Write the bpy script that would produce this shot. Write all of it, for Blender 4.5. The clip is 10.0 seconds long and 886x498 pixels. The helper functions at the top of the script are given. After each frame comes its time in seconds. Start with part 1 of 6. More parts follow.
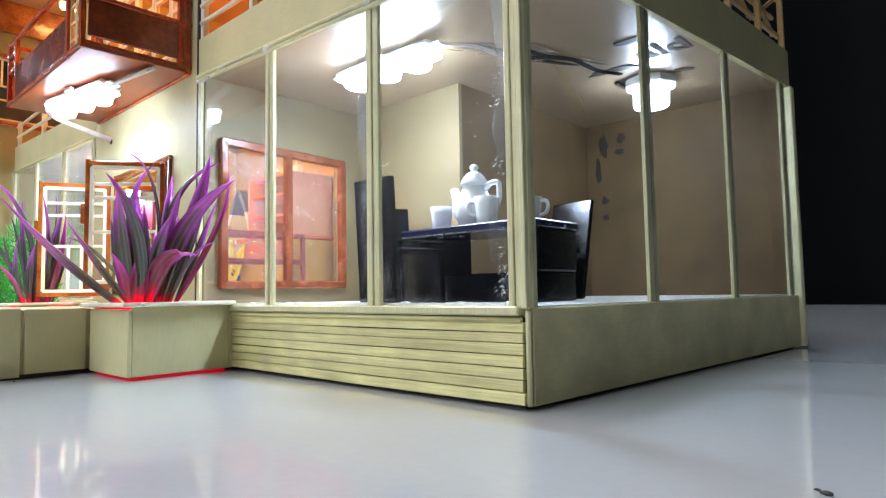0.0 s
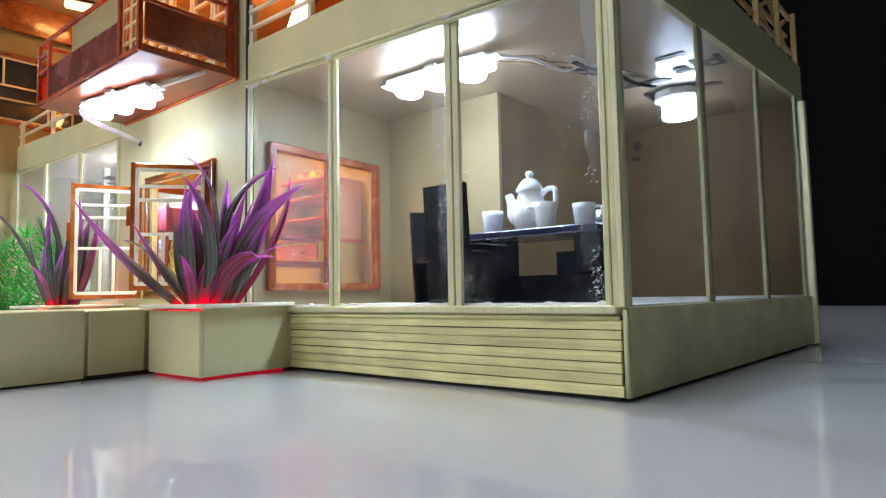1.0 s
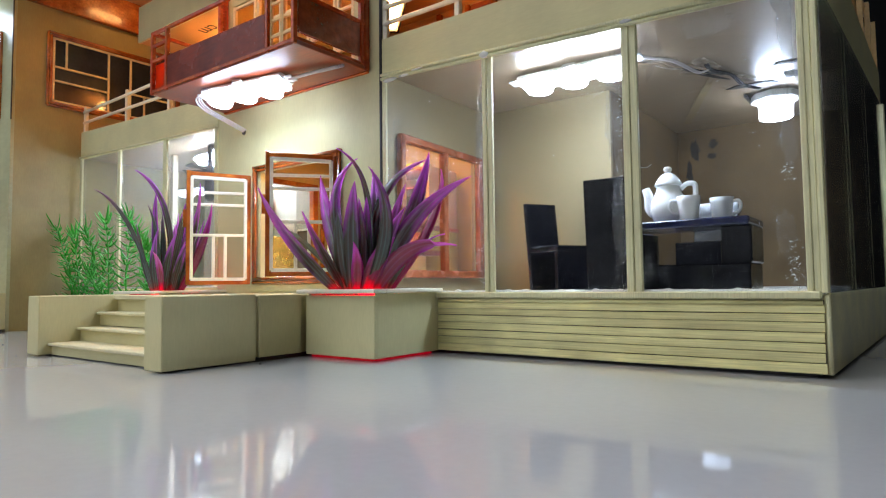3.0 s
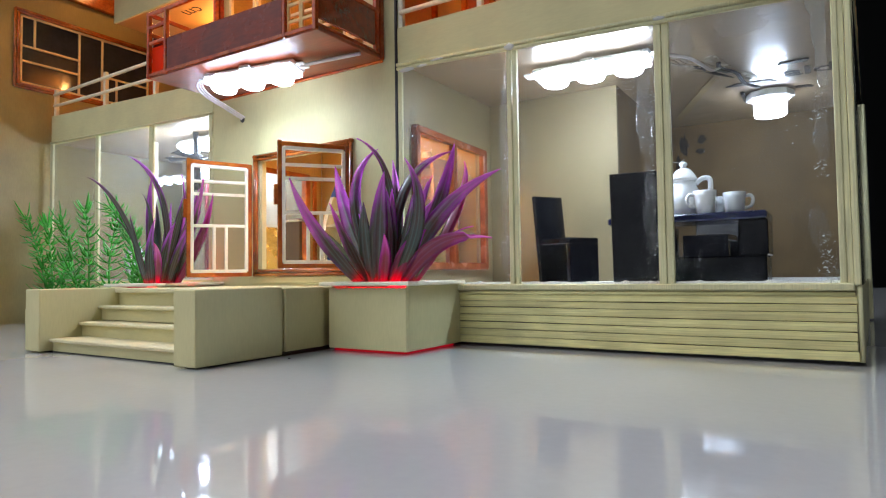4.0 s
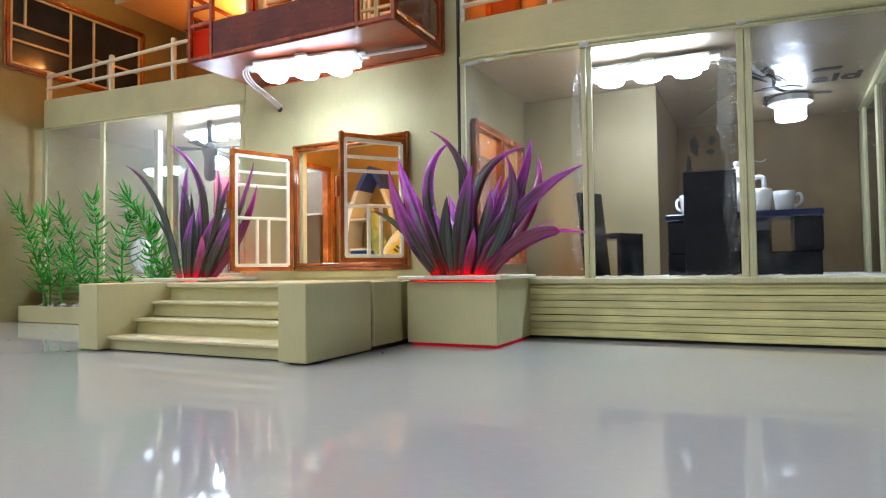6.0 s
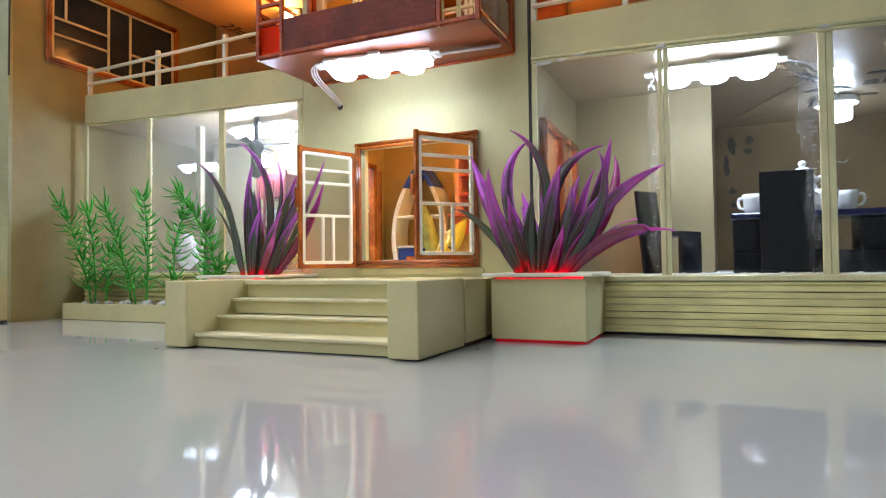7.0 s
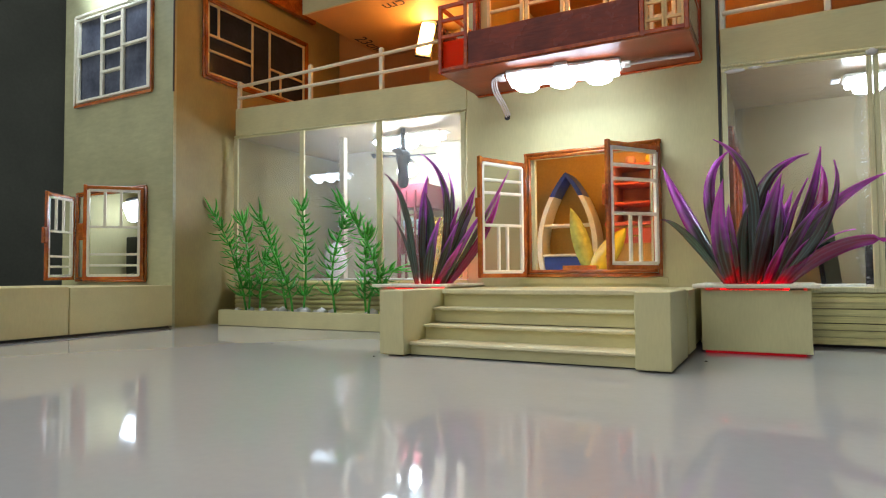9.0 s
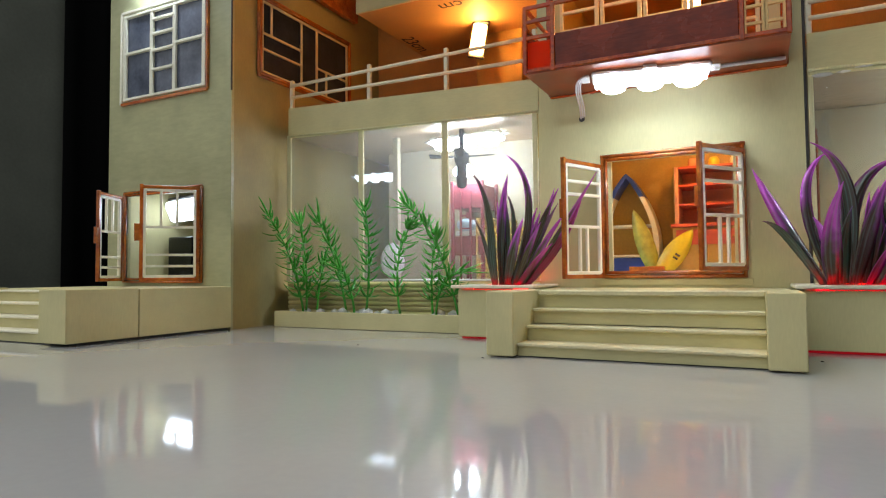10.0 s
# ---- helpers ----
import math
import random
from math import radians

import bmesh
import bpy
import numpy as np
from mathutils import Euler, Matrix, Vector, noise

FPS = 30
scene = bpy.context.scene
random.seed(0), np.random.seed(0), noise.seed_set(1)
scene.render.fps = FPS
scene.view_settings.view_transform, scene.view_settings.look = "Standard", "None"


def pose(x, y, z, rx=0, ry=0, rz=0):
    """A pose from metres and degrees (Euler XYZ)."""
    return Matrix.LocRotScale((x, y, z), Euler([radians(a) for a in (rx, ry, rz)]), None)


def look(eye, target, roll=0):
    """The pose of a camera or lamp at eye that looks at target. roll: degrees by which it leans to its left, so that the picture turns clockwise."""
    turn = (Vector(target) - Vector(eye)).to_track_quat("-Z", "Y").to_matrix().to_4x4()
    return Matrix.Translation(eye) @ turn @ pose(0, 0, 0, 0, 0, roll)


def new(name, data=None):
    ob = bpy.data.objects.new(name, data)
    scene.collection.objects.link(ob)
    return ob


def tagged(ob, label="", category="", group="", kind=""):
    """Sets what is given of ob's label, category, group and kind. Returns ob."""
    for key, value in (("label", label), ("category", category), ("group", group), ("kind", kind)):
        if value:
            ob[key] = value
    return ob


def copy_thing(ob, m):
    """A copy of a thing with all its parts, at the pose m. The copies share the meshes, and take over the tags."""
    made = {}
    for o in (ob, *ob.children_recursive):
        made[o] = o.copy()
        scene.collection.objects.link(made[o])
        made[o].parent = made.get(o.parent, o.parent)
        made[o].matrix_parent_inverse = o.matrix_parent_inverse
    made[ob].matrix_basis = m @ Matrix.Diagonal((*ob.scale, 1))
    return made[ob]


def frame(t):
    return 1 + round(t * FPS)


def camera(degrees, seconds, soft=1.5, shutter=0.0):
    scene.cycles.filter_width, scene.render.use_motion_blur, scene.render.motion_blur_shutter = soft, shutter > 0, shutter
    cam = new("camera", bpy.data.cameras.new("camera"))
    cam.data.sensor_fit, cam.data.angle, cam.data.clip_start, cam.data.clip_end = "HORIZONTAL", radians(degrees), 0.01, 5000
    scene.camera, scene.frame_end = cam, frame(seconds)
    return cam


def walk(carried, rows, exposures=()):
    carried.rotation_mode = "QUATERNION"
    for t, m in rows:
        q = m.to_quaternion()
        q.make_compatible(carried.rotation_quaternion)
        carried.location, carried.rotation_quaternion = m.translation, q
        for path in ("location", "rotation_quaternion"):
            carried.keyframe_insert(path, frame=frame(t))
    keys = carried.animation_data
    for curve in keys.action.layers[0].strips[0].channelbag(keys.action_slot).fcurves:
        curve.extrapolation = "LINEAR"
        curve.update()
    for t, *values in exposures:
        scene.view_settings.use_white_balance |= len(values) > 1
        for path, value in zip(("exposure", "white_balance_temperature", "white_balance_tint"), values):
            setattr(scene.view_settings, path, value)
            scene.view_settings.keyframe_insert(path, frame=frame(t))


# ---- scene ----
cam = camera(71.0, 10.0, 1.15)
PATH = [
    (0, (-0.017, 0.006, 0.039), (-1.373, 1.471, 0.177), -1.0),
    (0.5, (-0.029, -0.013, 0.039), (-1.343, 1.489, 0.179), -1.1),
    (1, (-0.046, -0.037, 0.039), (-1.312, 1.505, 0.184), -1.1),
    (1.5, (-0.066, -0.062, 0.038), (-1.314, 1.494, 0.19), -0.9),
    (2, (-0.08, -0.077, 0.04), (-1.326, 1.48, 0.19), -0.9),
    (2.5, (-0.092, -0.092, 0.039), (-1.321, 1.478, 0.188), -0.8),
    (3, (-0.113, -0.112, 0.038), (-1.305, 1.49, 0.154), -0.7),
    (4.5, (-0.16, -0.143, 0.04), (-1.145, 1.596, 0.115), -0.9),
    (5, (-0.171, -0.152, 0.04), (-1.103, 1.616, 0.108), -0.9),
    (5.5, (-0.193, -0.162, 0.039), (-1.098, 1.62, 0.112), -0.8),
    (7, (-0.265, -0.201, 0.04), (-1.097, 1.617, 0.099), -0.7),
    (7.5, (-0.288, -0.213, 0.042), (-1.142, 1.595, 0.1), -0.8),
    (8, (-0.309, -0.223, 0.041), (-1.213, 1.559, 0.115), -0.6),
    (8.5, (-0.325, -0.232, 0.042), (-1.266, 1.531, 0.12), -0.6),
    (9, (-0.346, -0.244, 0.043), (-1.297, 1.513, 0.124), -0.5),
    (9.5, (-0.369, -0.256, 0.044), (-1.305, 1.509, 0.128), -0.5),
    (10, (-0.407, -0.275, 0.044), (-1.307, 1.509, 0.126), -0.5),
]
walk(cam, [(t, look(eye, target, roll)) for t, eye, target, roll in PATH],
     [(0, 1.19, 5850, 13), (0.7, 0.90, 5850, 13), (1.5, 0.86, 5900, 13), (2.2, 0.61, 5900, 14), (3, 0.56, 5950, 14), (5, 0.49, 6000, 13), (7, 0.48, 6080, 11), (7.5, 0.35, 6150, 11), (8.5, 0.25, 6260, 10), (10, 0.19, 6400, 10)])

# ---------------------------------------------------------------- light
world = bpy.data.worlds.new("dim_room")
scene.world = world
world.use_nodes = True
# a dim room: dark round the sides, paler towards its ceiling
WN, WL = world.node_tree.nodes, world.node_tree.links
w_co = WN.new("ShaderNodeTexCoord")
w_xyz = WN.new("ShaderNodeSeparateXYZ")
w_ramp = WN.new("ShaderNodeMapRange")
w_ramp.inputs[1].default_value, w_ramp.inputs[2].default_value = 0.0, 1.0
w_ramp.inputs[3].default_value, w_ramp.inputs[4].default_value = 0.02, 1.80
WL.new(w_co.outputs["Generated"], w_xyz.inputs[0])
WL.new(w_xyz.outputs[2], w_ramp.inputs[0])
WN["Background"].inputs[0].default_value = (0.96, 0.985, 0.985, 1)
WL.new(w_ramp.outputs[0], WN["Background"].inputs[1])

# ---------------------------------------------------------------- materials
MATS = {}


def nodes_of(name):
    m = bpy.data.materials.new(name)
    m.use_nodes = True
    MATS[name] = m
    nt = m.node_tree
    return m, nt, nt.nodes, nt.links, nt.nodes["Principled BSDF"]


def surface(name, base, rough=0.5, var=0.12, scale=900, stretch=(1, 1, 1), stain=0.12, stain_scale=30,
            bump=0.25, bump_scale=1500, depth=0.0002, metal=0.0, coat=0.0, coat_rough=0.12, coat_ior=1.5, spec=0.5, rnd=0.0, rough_var=0.1, trans=0.0, second=None, second_scale=45, ior=1.5, wrinkle=None):
    """A procedural surface: fine grain, larger stains, relief and uneven gloss."""
    m, nt, N, L, P = nodes_of(name)
    tc = N.new("ShaderNodeTexCoord")
    mp = N.new("ShaderNodeMapping")
    mp.inputs["Scale"].default_value = stretch
    L.new(tc.outputs["Object"], mp.inputs["Vector"])
    info = N.new("ShaderNodeObjectInfo")
    off = N.new("ShaderNodeVectorMath")
    off.operation = "MULTIPLY_ADD"
    off.inputs[1].default_value = (3.1, 1.7, 2.3)
    L.new(info.outputs["Random"], off.inputs[0])
    L.new(mp.outputs[0], off.inputs[2])
    fine = N.new("ShaderNodeTexNoise")
    fine.inputs["Scale"].default_value = scale
    fine.inputs["Detail"].default_value = 4
    L.new(off.outputs[0], fine.inputs["Vector"])
    big = N.new("ShaderNodeTexNoise")
    big.inputs["Scale"].default_value = stain_scale
    big.inputs["Detail"].default_value = 5
    L.new(tc.outputs["Object"], big.inputs["Vector"])

    def swing(out, amount):
        r = N.new("ShaderNodeMapRange")
        r.inputs[1].default_value, r.inputs[2].default_value = 0.3, 0.7
        r.inputs[3].default_value, r.inputs[4].default_value = 1 - amount, 1 + amount
        L.new(out, r.inputs[0])
        return r.outputs[0]

    k = N.new("ShaderNodeMath")
    k.operation = "MULTIPLY"
    L.new(swing(fine.outputs[0], var), k.inputs[0])
    L.new(swing(big.outputs[0], stain), k.inputs[1])
    out = k.outputs[0]
    if second:
        way = N.new("ShaderNodeTexNoise")
        way.inputs["Scale"].default_value = second_scale
        way.inputs["Detail"].default_value = 5
        way.inputs["Distortion"].default_value = 0.6
        L.new(off.outputs[0], way.inputs["Vector"])
        edge = N.new("ShaderNodeMapRange")
        edge.inputs[1].default_value, edge.inputs[2].default_value = 0.40, 0.80
        L.new(way.outputs[0], edge.inputs[0])
        two = N.new("ShaderNodeMixRGB")
        two.inputs[1].default_value, two.inputs[2].default_value = (*base, 1), (*second, 1)
        L.new(edge.outputs[0], two.inputs[0])
    if rnd:
        r = N.new("ShaderNodeMapRange")
        r.inputs[3].default_value, r.inputs[4].default_value = 1 - rnd, 1 + rnd
        L.new(info.outputs["Random"], r.inputs[0])
        k2 = N.new("ShaderNodeMath")
        k2.operation = "MULTIPLY"
        L.new(out, k2.inputs[0])
        L.new(r.outputs[0], k2.inputs[1])
        out = k2.outputs[0]
    mix = N.new("ShaderNodeVectorMath")
    mix.operation = "SCALE"
    mix.inputs[0].default_value = base
    if second:
        L.new(two.outputs[0], mix.inputs[0])
    L.new(out, mix.inputs["Scale"])
    L.new(mix.outputs[0], P.inputs["Base Color"])
    rr = N.new("ShaderNodeMapRange")
    rr.inputs[1].default_value, rr.inputs[2].default_value = 0.3, 0.7
    rr.inputs[3].default_value, rr.inputs[4].default_value = max(0.02, rough - rough_var), min(1, rough + rough_var)
    L.new(big.outputs[0], rr.inputs[0])
    L.new(rr.outputs[0], P.inputs["Roughness"])
    P.inputs["Metallic"].default_value = metal
    P.inputs["Coat Weight"].default_value = coat
    P.inputs["Coat Roughness"].default_value = coat_rough
    P.inputs["Coat IOR"].default_value = coat_ior
    P.inputs["Specular IOR Level"].default_value = spec
    P.inputs["Transmission Weight"].default_value = trans
    P.inputs["IOR"].default_value = ior
    if wrinkle:
        wn = N.new("ShaderNodeTexNoise")
        wn.inputs["Scale"].default_value = wrinkle[0]
        wn.inputs["Detail"].default_value = 3
        wn.inputs["Distortion"].default_value = 1.0
        L.new(tc.outputs["Object"], wn.inputs["Vector"])
        wb = N.new("ShaderNodeBump")
        wb.inputs["Strength"].default_value = wrinkle[1]
        wb.inputs["Distance"].default_value = wrinkle[2]
        L.new(wn.outputs[0], wb.inputs["Height"])
        L.new(wb.outputs[0], P.inputs["Coat Normal"])
    if bump:
        bn = N.new("ShaderNodeTexNoise")
        bn.inputs["Scale"].default_value = bump_scale
        bn.inputs["Detail"].default_value = 3
        L.new(off.outputs[0], bn.inputs["Vector"])
        b = N.new("ShaderNodeBump")
        b.inputs["Strength"].default_value = bump
        b.inputs["Distance"].default_value = depth
        L.new(bn.outputs[0], b.inputs["Height"])
        L.new(b.outputs[0], P.inputs["Normal"])
    return m


def glow(name, colour, strength, base=(0.9, 0.9, 0.9)):
    m, nt, N, L, P = nodes_of(name)
    P.inputs["Base Color"].default_value = (*base, 1)
    P.inputs["Emission Color"].default_value = (*colour, 1)
    P.inputs["Emission Strength"].default_value = strength
    return m


def clear_sheet(name, tint, haze, scale, along=0, dirt=(0.8, 0.8, 0.78), veil=0.0015):
    """Thin acrylic sheet with wiped glue smears and scratches."""
    m, nt, N, L, P = nodes_of(name)
    N.remove(P)
    out = N["Material Output"]
    tr = N.new("ShaderNodeBsdfTransparent")
    tr.inputs[0].default_value = (*tint, 1)
    gl = N.new("ShaderNodeBsdfGlossy")
    gl.inputs["Roughness"].default_value = 0.04
    lw = N.new("ShaderNodeLayerWeight")
    lw.inputs[0].default_value = 0.5
    pw = N.new("ShaderNodeMath")
    pw.operation = "POWER"
    pw.inputs[1].default_value = 5.0
    L.new(lw.outputs["Facing"], pw.inputs[0])
    fr = N.new("ShaderNodeMath")
    fr.operation = "MULTIPLY_ADD"
    fr.inputs[1].default_value = 1.35
    fr.use_clamp = True
    fr.inputs[2].default_value = 0.012
    L.new(pw.outputs[0], fr.inputs[0])
    mix = N.new("ShaderNodeMixShader")
    L.new(fr.outputs[0], mix.inputs[0])
    L.new(tr.outputs[0], mix.inputs[1])
    L.new(gl.outputs[0], mix.inputs[2])
    tc = N.new("ShaderNodeTexCoord")
    mp = N.new("ShaderNodeMapping")
    mp.inputs["Scale"].default_value = (1, 1, 0.45)
    L.new(tc.outputs["Object"], mp.inputs["Vector"])
    n1 = N.new("ShaderNodeTexNoise")
    n1.inputs["Scale"].default_value = scale
    n1.inputs["Detail"].default_value = 8
    n1.inputs["Distortion"].default_value = 1.5
    L.new(mp.outputs[0], n1.inputs["Vector"])
    n2 = N.new("ShaderNodeTexNoise")
    n2.inputs["Scale"].default_value = scale * 14
    n2.inputs["Detail"].default_value = 6
    n2.inputs["Distortion"].default_value = 3
    L.new(mp.outputs[0], n2.inputs["Vector"])
    r1 = N.new("ShaderNodeMapRange")
    r1.inputs[1].default_value, r1.inputs[2].default_value = 0.52, 0.72
    L.new(n1.outputs[0], r1.inputs[0])
    r2 = N.new("ShaderNodeMapRange")
    r2.inputs[1].default_value, r2.inputs[2].default_value = 0.54, 0.72
    L.new(n2.outputs[0], r2.inputs[0])
    gen = N.new("ShaderNodeSeparateXYZ")
    L.new(tc.outputs["Generated"], gen.inputs[0])
    pp = N.new("ShaderNodeMath")
    pp.operation = "PINGPONG"
    pp.inputs[1].default_value = 0.5
    L.new(gen.outputs[along], pp.inputs[0])
    ed = N.new("ShaderNodeMapRange")
    ed.inputs[1].default_value, ed.inputs[2].default_value = 0.0, 0.22
    ed.inputs[3].default_value, ed.inputs[4].default_value = 1.0, 0.10
    L.new(pp.outputs[0], ed.inputs[0])
    k = N.new("ShaderNodeMath")
    k.operation = "MULTIPLY"
    L.new(r1.outputs[0], k.inputs[0])
    L.new(r2.outputs[0], k.inputs[1])
    k3 = N.new("ShaderNodeMath")
    k3.operation = "MULTIPLY"
    L.new(k.outputs[0], k3.inputs[0])
    L.new(ed.outputs[0], k3.inputs[1])
    k2 = N.new("ShaderNodeMath")
    k2.operation = "MULTIPLY_ADD"
    k2.inputs[1].default_value = haze
    k2.inputs[2].default_value = veil
    L.new(k3.outputs[0], k2.inputs[0])
    flat = N.new("ShaderNodeBsdfDiffuse")
    flat.inputs[0].default_value = (*dirt, 1)
    lit = N.new("ShaderNodeBsdfTranslucent")
    lit.inputs[0].default_value = (*dirt, 1)
    df = N.new("ShaderNodeMixShader")
    df.inputs[0].default_value = 0.6
    L.new(flat.outputs[0], df.inputs[1])
    L.new(lit.outputs[0], df.inputs[2])
    bp = N.new("ShaderNodeBump")
    bp.inputs["Strength"].default_value = 0.9
    bp.inputs["Distance"].default_value = 0.0012
    L.new(n2.outputs[0], bp.inputs["Height"])
    wet = N.new("ShaderNodeBsdfGlossy")
    wet.inputs["Roughness"].default_value = 0.22
    L.new(bp.outputs[0], wet.inputs["Normal"])
    smear = N.new("ShaderNodeMixShader")
    smear.inputs[0].default_value = 0.55
    L.new(df.outputs[0], smear.inputs[1])
    L.new(wet.outputs[0], smear.inputs[2])
    mix2 = N.new("ShaderNodeMixShader")
    L.new(k2.outputs[0], mix2.inputs[0])
    L.new(mix.outputs[0], mix2.inputs[1])
    L.new(smear.outputs[0], mix2.inputs[2])
    L.new(mix2.outputs[0], out.inputs[0])
    return m


def leaf_surface(name, low, mid, tip, stripe, start=0.70):
    """Moulded leaf: colour runs from base to tip, with pale stripes along it."""
    m, nt, N, L, P = nodes_of(name)
    uv = N.new("ShaderNodeUVMap")
    uv.uv_map = "along"
    sep = N.new("ShaderNodeSeparateXYZ")
    L.new(uv.outputs[0], sep.inputs[0])
    info = N.new("ShaderNodeObjectInfo")
    sh = N.new("ShaderNodeMath")
    sh.operation = "MULTIPLY_ADD"
    sh.inputs[1].default_value = 0.30
    L.new(info.outputs["Random"], sh.inputs[0])
    edge = N.new("ShaderNodeMath")
    edge.operation = "PINGPONG"
    edge.inputs[1].default_value = 0.5
    L.new(sep.outputs[0], edge.inputs[0])
    rim = N.new("ShaderNodeMapRange")
    rim.inputs[1].default_value, rim.inputs[2].default_value = 0.5, 0.0
    rim.inputs[3].default_value, rim.inputs[4].default_value = -0.15, 0.09
    L.new(edge.outputs[0], rim.inputs[0])
    both = N.new("ShaderNodeMath")
    both.operation = "MULTIPLY_ADD"
    both.inputs[1].default_value = 0.85
    L.new(sep.outputs[1], both.inputs[0])
    L.new(rim.outputs[0], both.inputs[2])
    L.new(both.outputs[0], sh.inputs[2])
    ns = N.new("ShaderNodeTexNoise")
    ns.inputs["Scale"].default_value = 90
    tc = N.new("ShaderNodeTexCoord")
    L.new(tc.outputs["Object"], ns.inputs["Vector"])
    sh2 = N.new("ShaderNodeMath")
    sh2.operation = "MULTIPLY_ADD"
    sh2.inputs[1].default_value = 0.35
    L.new(ns.outputs[0], sh2.inputs[0])
    L.new(sh.outputs[0], sh2.inputs[2])
    rp = N.new("ShaderNodeValToRGB")
    e = rp.color_ramp.elements
    e[0].position, e[0].color = start, (*low, 1)
    e[1].position, e[1].color = 1.0, (*tip, 1)
    x = e.new(0.58 + 0.42 * start)
    x.color = (*mid, 1)
    L.new(sh2.outputs[0], rp.inputs[0])
    wv = N.new("ShaderNodeTexWave")
    wv.inputs["Scale"].default_value = 1.0
    wv.inputs["Distortion"].default_value = 1.6
    sc = N.new("ShaderNodeVectorMath")
    sc.operation = "MULTIPLY"
    sc.inputs[1].default_value = (1.1, 0.02, 0)
    L.new(uv.outputs[0], sc.inputs[0])
    L.new(sc.outputs[0], wv.inputs["Vector"])
    st = N.new("ShaderNodeMapRange")
    st.inputs[1].default_value, st.inputs[2].default_value = 0.55, 1.0
    st.inputs[3].default_value, st.inputs[4].default_value = 0.0, 0.20
    L.new(wv.outputs[1], st.inputs[0])
    mx = N.new("ShaderNodeMixRGB")
    mx.inputs[2].default_value = (*stripe, 1)
    L.new(st.outputs[0], mx.inputs[0])
    L.new(rp.outputs[0], mx.inputs[1])
    L.new(mx.outputs[0], P.inputs["Base Color"])
    P.inputs["Roughness"].default_value = 0.26
    P.inputs["Specular IOR Level"].default_value = 0.8
    P.inputs["Coat Weight"].default_value = 0.5
    P.inputs["Coat Roughness"].default_value = 0.18
    P.inputs["Subsurface Weight"].default_value = 0.0
    b = N.new("ShaderNodeBump")
    b.inputs["Strength"].default_value = 0.12
    b.inputs["Distance"].default_value = 0.0003
    L.new(wv.outputs[1], b.inputs["Height"])
    L.new(b.outputs[0], P.inputs["Normal"])
    # deep red translucence carries the planter's red glow through every leaf
    tl = N.new("ShaderNodeBsdfTranslucent")
    tl.inputs[0].default_value = (0.62, 0.02, 0.05, 1)
    mt = N.new("ShaderNodeMixShader")
    mt.inputs[0].default_value = 0.20
    L.new(P.outputs[0], mt.inputs[1])
    L.new(tl.outputs[0], mt.inputs[2])
    L.new(mt.outputs[0], N["Material Output"].inputs[0])
    return m


BOARD = surface("pale_board", (0.632, 0.577, 0.308), 0.55, 0.028, 380, (3, 3, 0.5), 0.085, 28, 0.15, 900, 0.0001, spec=0.25)
BOARD_H = surface("pale_board_lengthwise", (0.632, 0.577, 0.308), 0.5, 0.03, 380, (0.5, 3, 3), 0.09, 28, 0.15, 900, 0.0001, spec=0.25)
BOARD_STAINED = surface("stained_plinth_board", (0.632, 0.577, 0.308), 0.5, 0.04, 380, (3, 0.6, 2), 0.20, 34, 0.15, 900, 0.0001, spec=0.3)
BAMBOO = surface("split_bamboo", (0.74, 0.68, 0.31), 0.45, 0.16, 420, (0.12, 5, 5), 0.18, 40, 0.3, 900, 0.0002, rnd=0.13, second=(0.50, 0.42, 0.19), second_scale=30)
STICK = surface("pale_wood_stick", (0.68, 0.64, 0.36), 0.45, 0.12, 420, (4, 4, 0.15), 0.1, 50, 0.25, 900, 0.0002, rnd=0.07)
WHITEWASH = surface("whitewashed_stick", (0.93, 0.89, 0.72), 0.35, 0.04, 600, (1, 1, 1), 0.05, 60, 0.25, 900, 0.0002, rnd=0.04)
TREAD = surface("worn_pale_tread", (0.66, 0.60, 0.36), 0.5, 0.06, 600, (1, 1, 1), 0.12, 60, 0.2, 1200, 0.0001)
CREAM = surface("cream_stick", (0.84, 0.79, 0.60), 0.5, 0.06, 600, (1, 1, 1), 0.06, 60, 0.2, 1200, 0.0001, rnd=0.05)
VARNISH = surface("red_brown_varnish", (0.38, 0.076, 0.009), 0.13, 0.20, 450, (1, 1, 1), 0.25, 90, 0.9, 420, 0.0008, coat=1.0, rnd=0.25, second=(0.72, 0.23, 0.028))
DARK_VARNISH = surface("dark_red_varnish", (0.185, 0.024, 0.008), 0.24, 0.2, 300, (0.3, 0.5, 1.6), 0.4, 45, 0.35, 400, 0.0004, coat=0.15, spec=0.3)
SIDE_VARNISH = surface("thick_brushed_varnish", (0.20, 0.032, 0.009), 0.14, 0.2, 300, (1, 1, 1), 0.3, 45, 0.8, 330, 0.0010, coat=1.0, spec=1.0)
SOFFIT_RED = surface("red_brown_soffit", (0.29, 0.060, 0.018), 0.33, 0.18, 300, (0.2, 4, 1), 0.28, 40, 0.25, 500, 0.0003, rough_var=0.06, spec=0.45)
BLACK = surface("black_lacquer", (0.0035, 0.0036, 0.0055), 0.16, 0.3, 500, (1, 1, 1), 0.3, 80, 0.22, 260, 0.0003, spec=0.45)
# black lacquer tinted navy for the blue lamp light it reflects
BLACK_BLUE_SHEEN = surface("black_lacquer_blue_sheen", (0.006, 0.009, 0.045), 0.2, 0.3, 500, (1, 1, 1), 0.3, 80, 0.22, 260, 0.0003, spec=0.4)
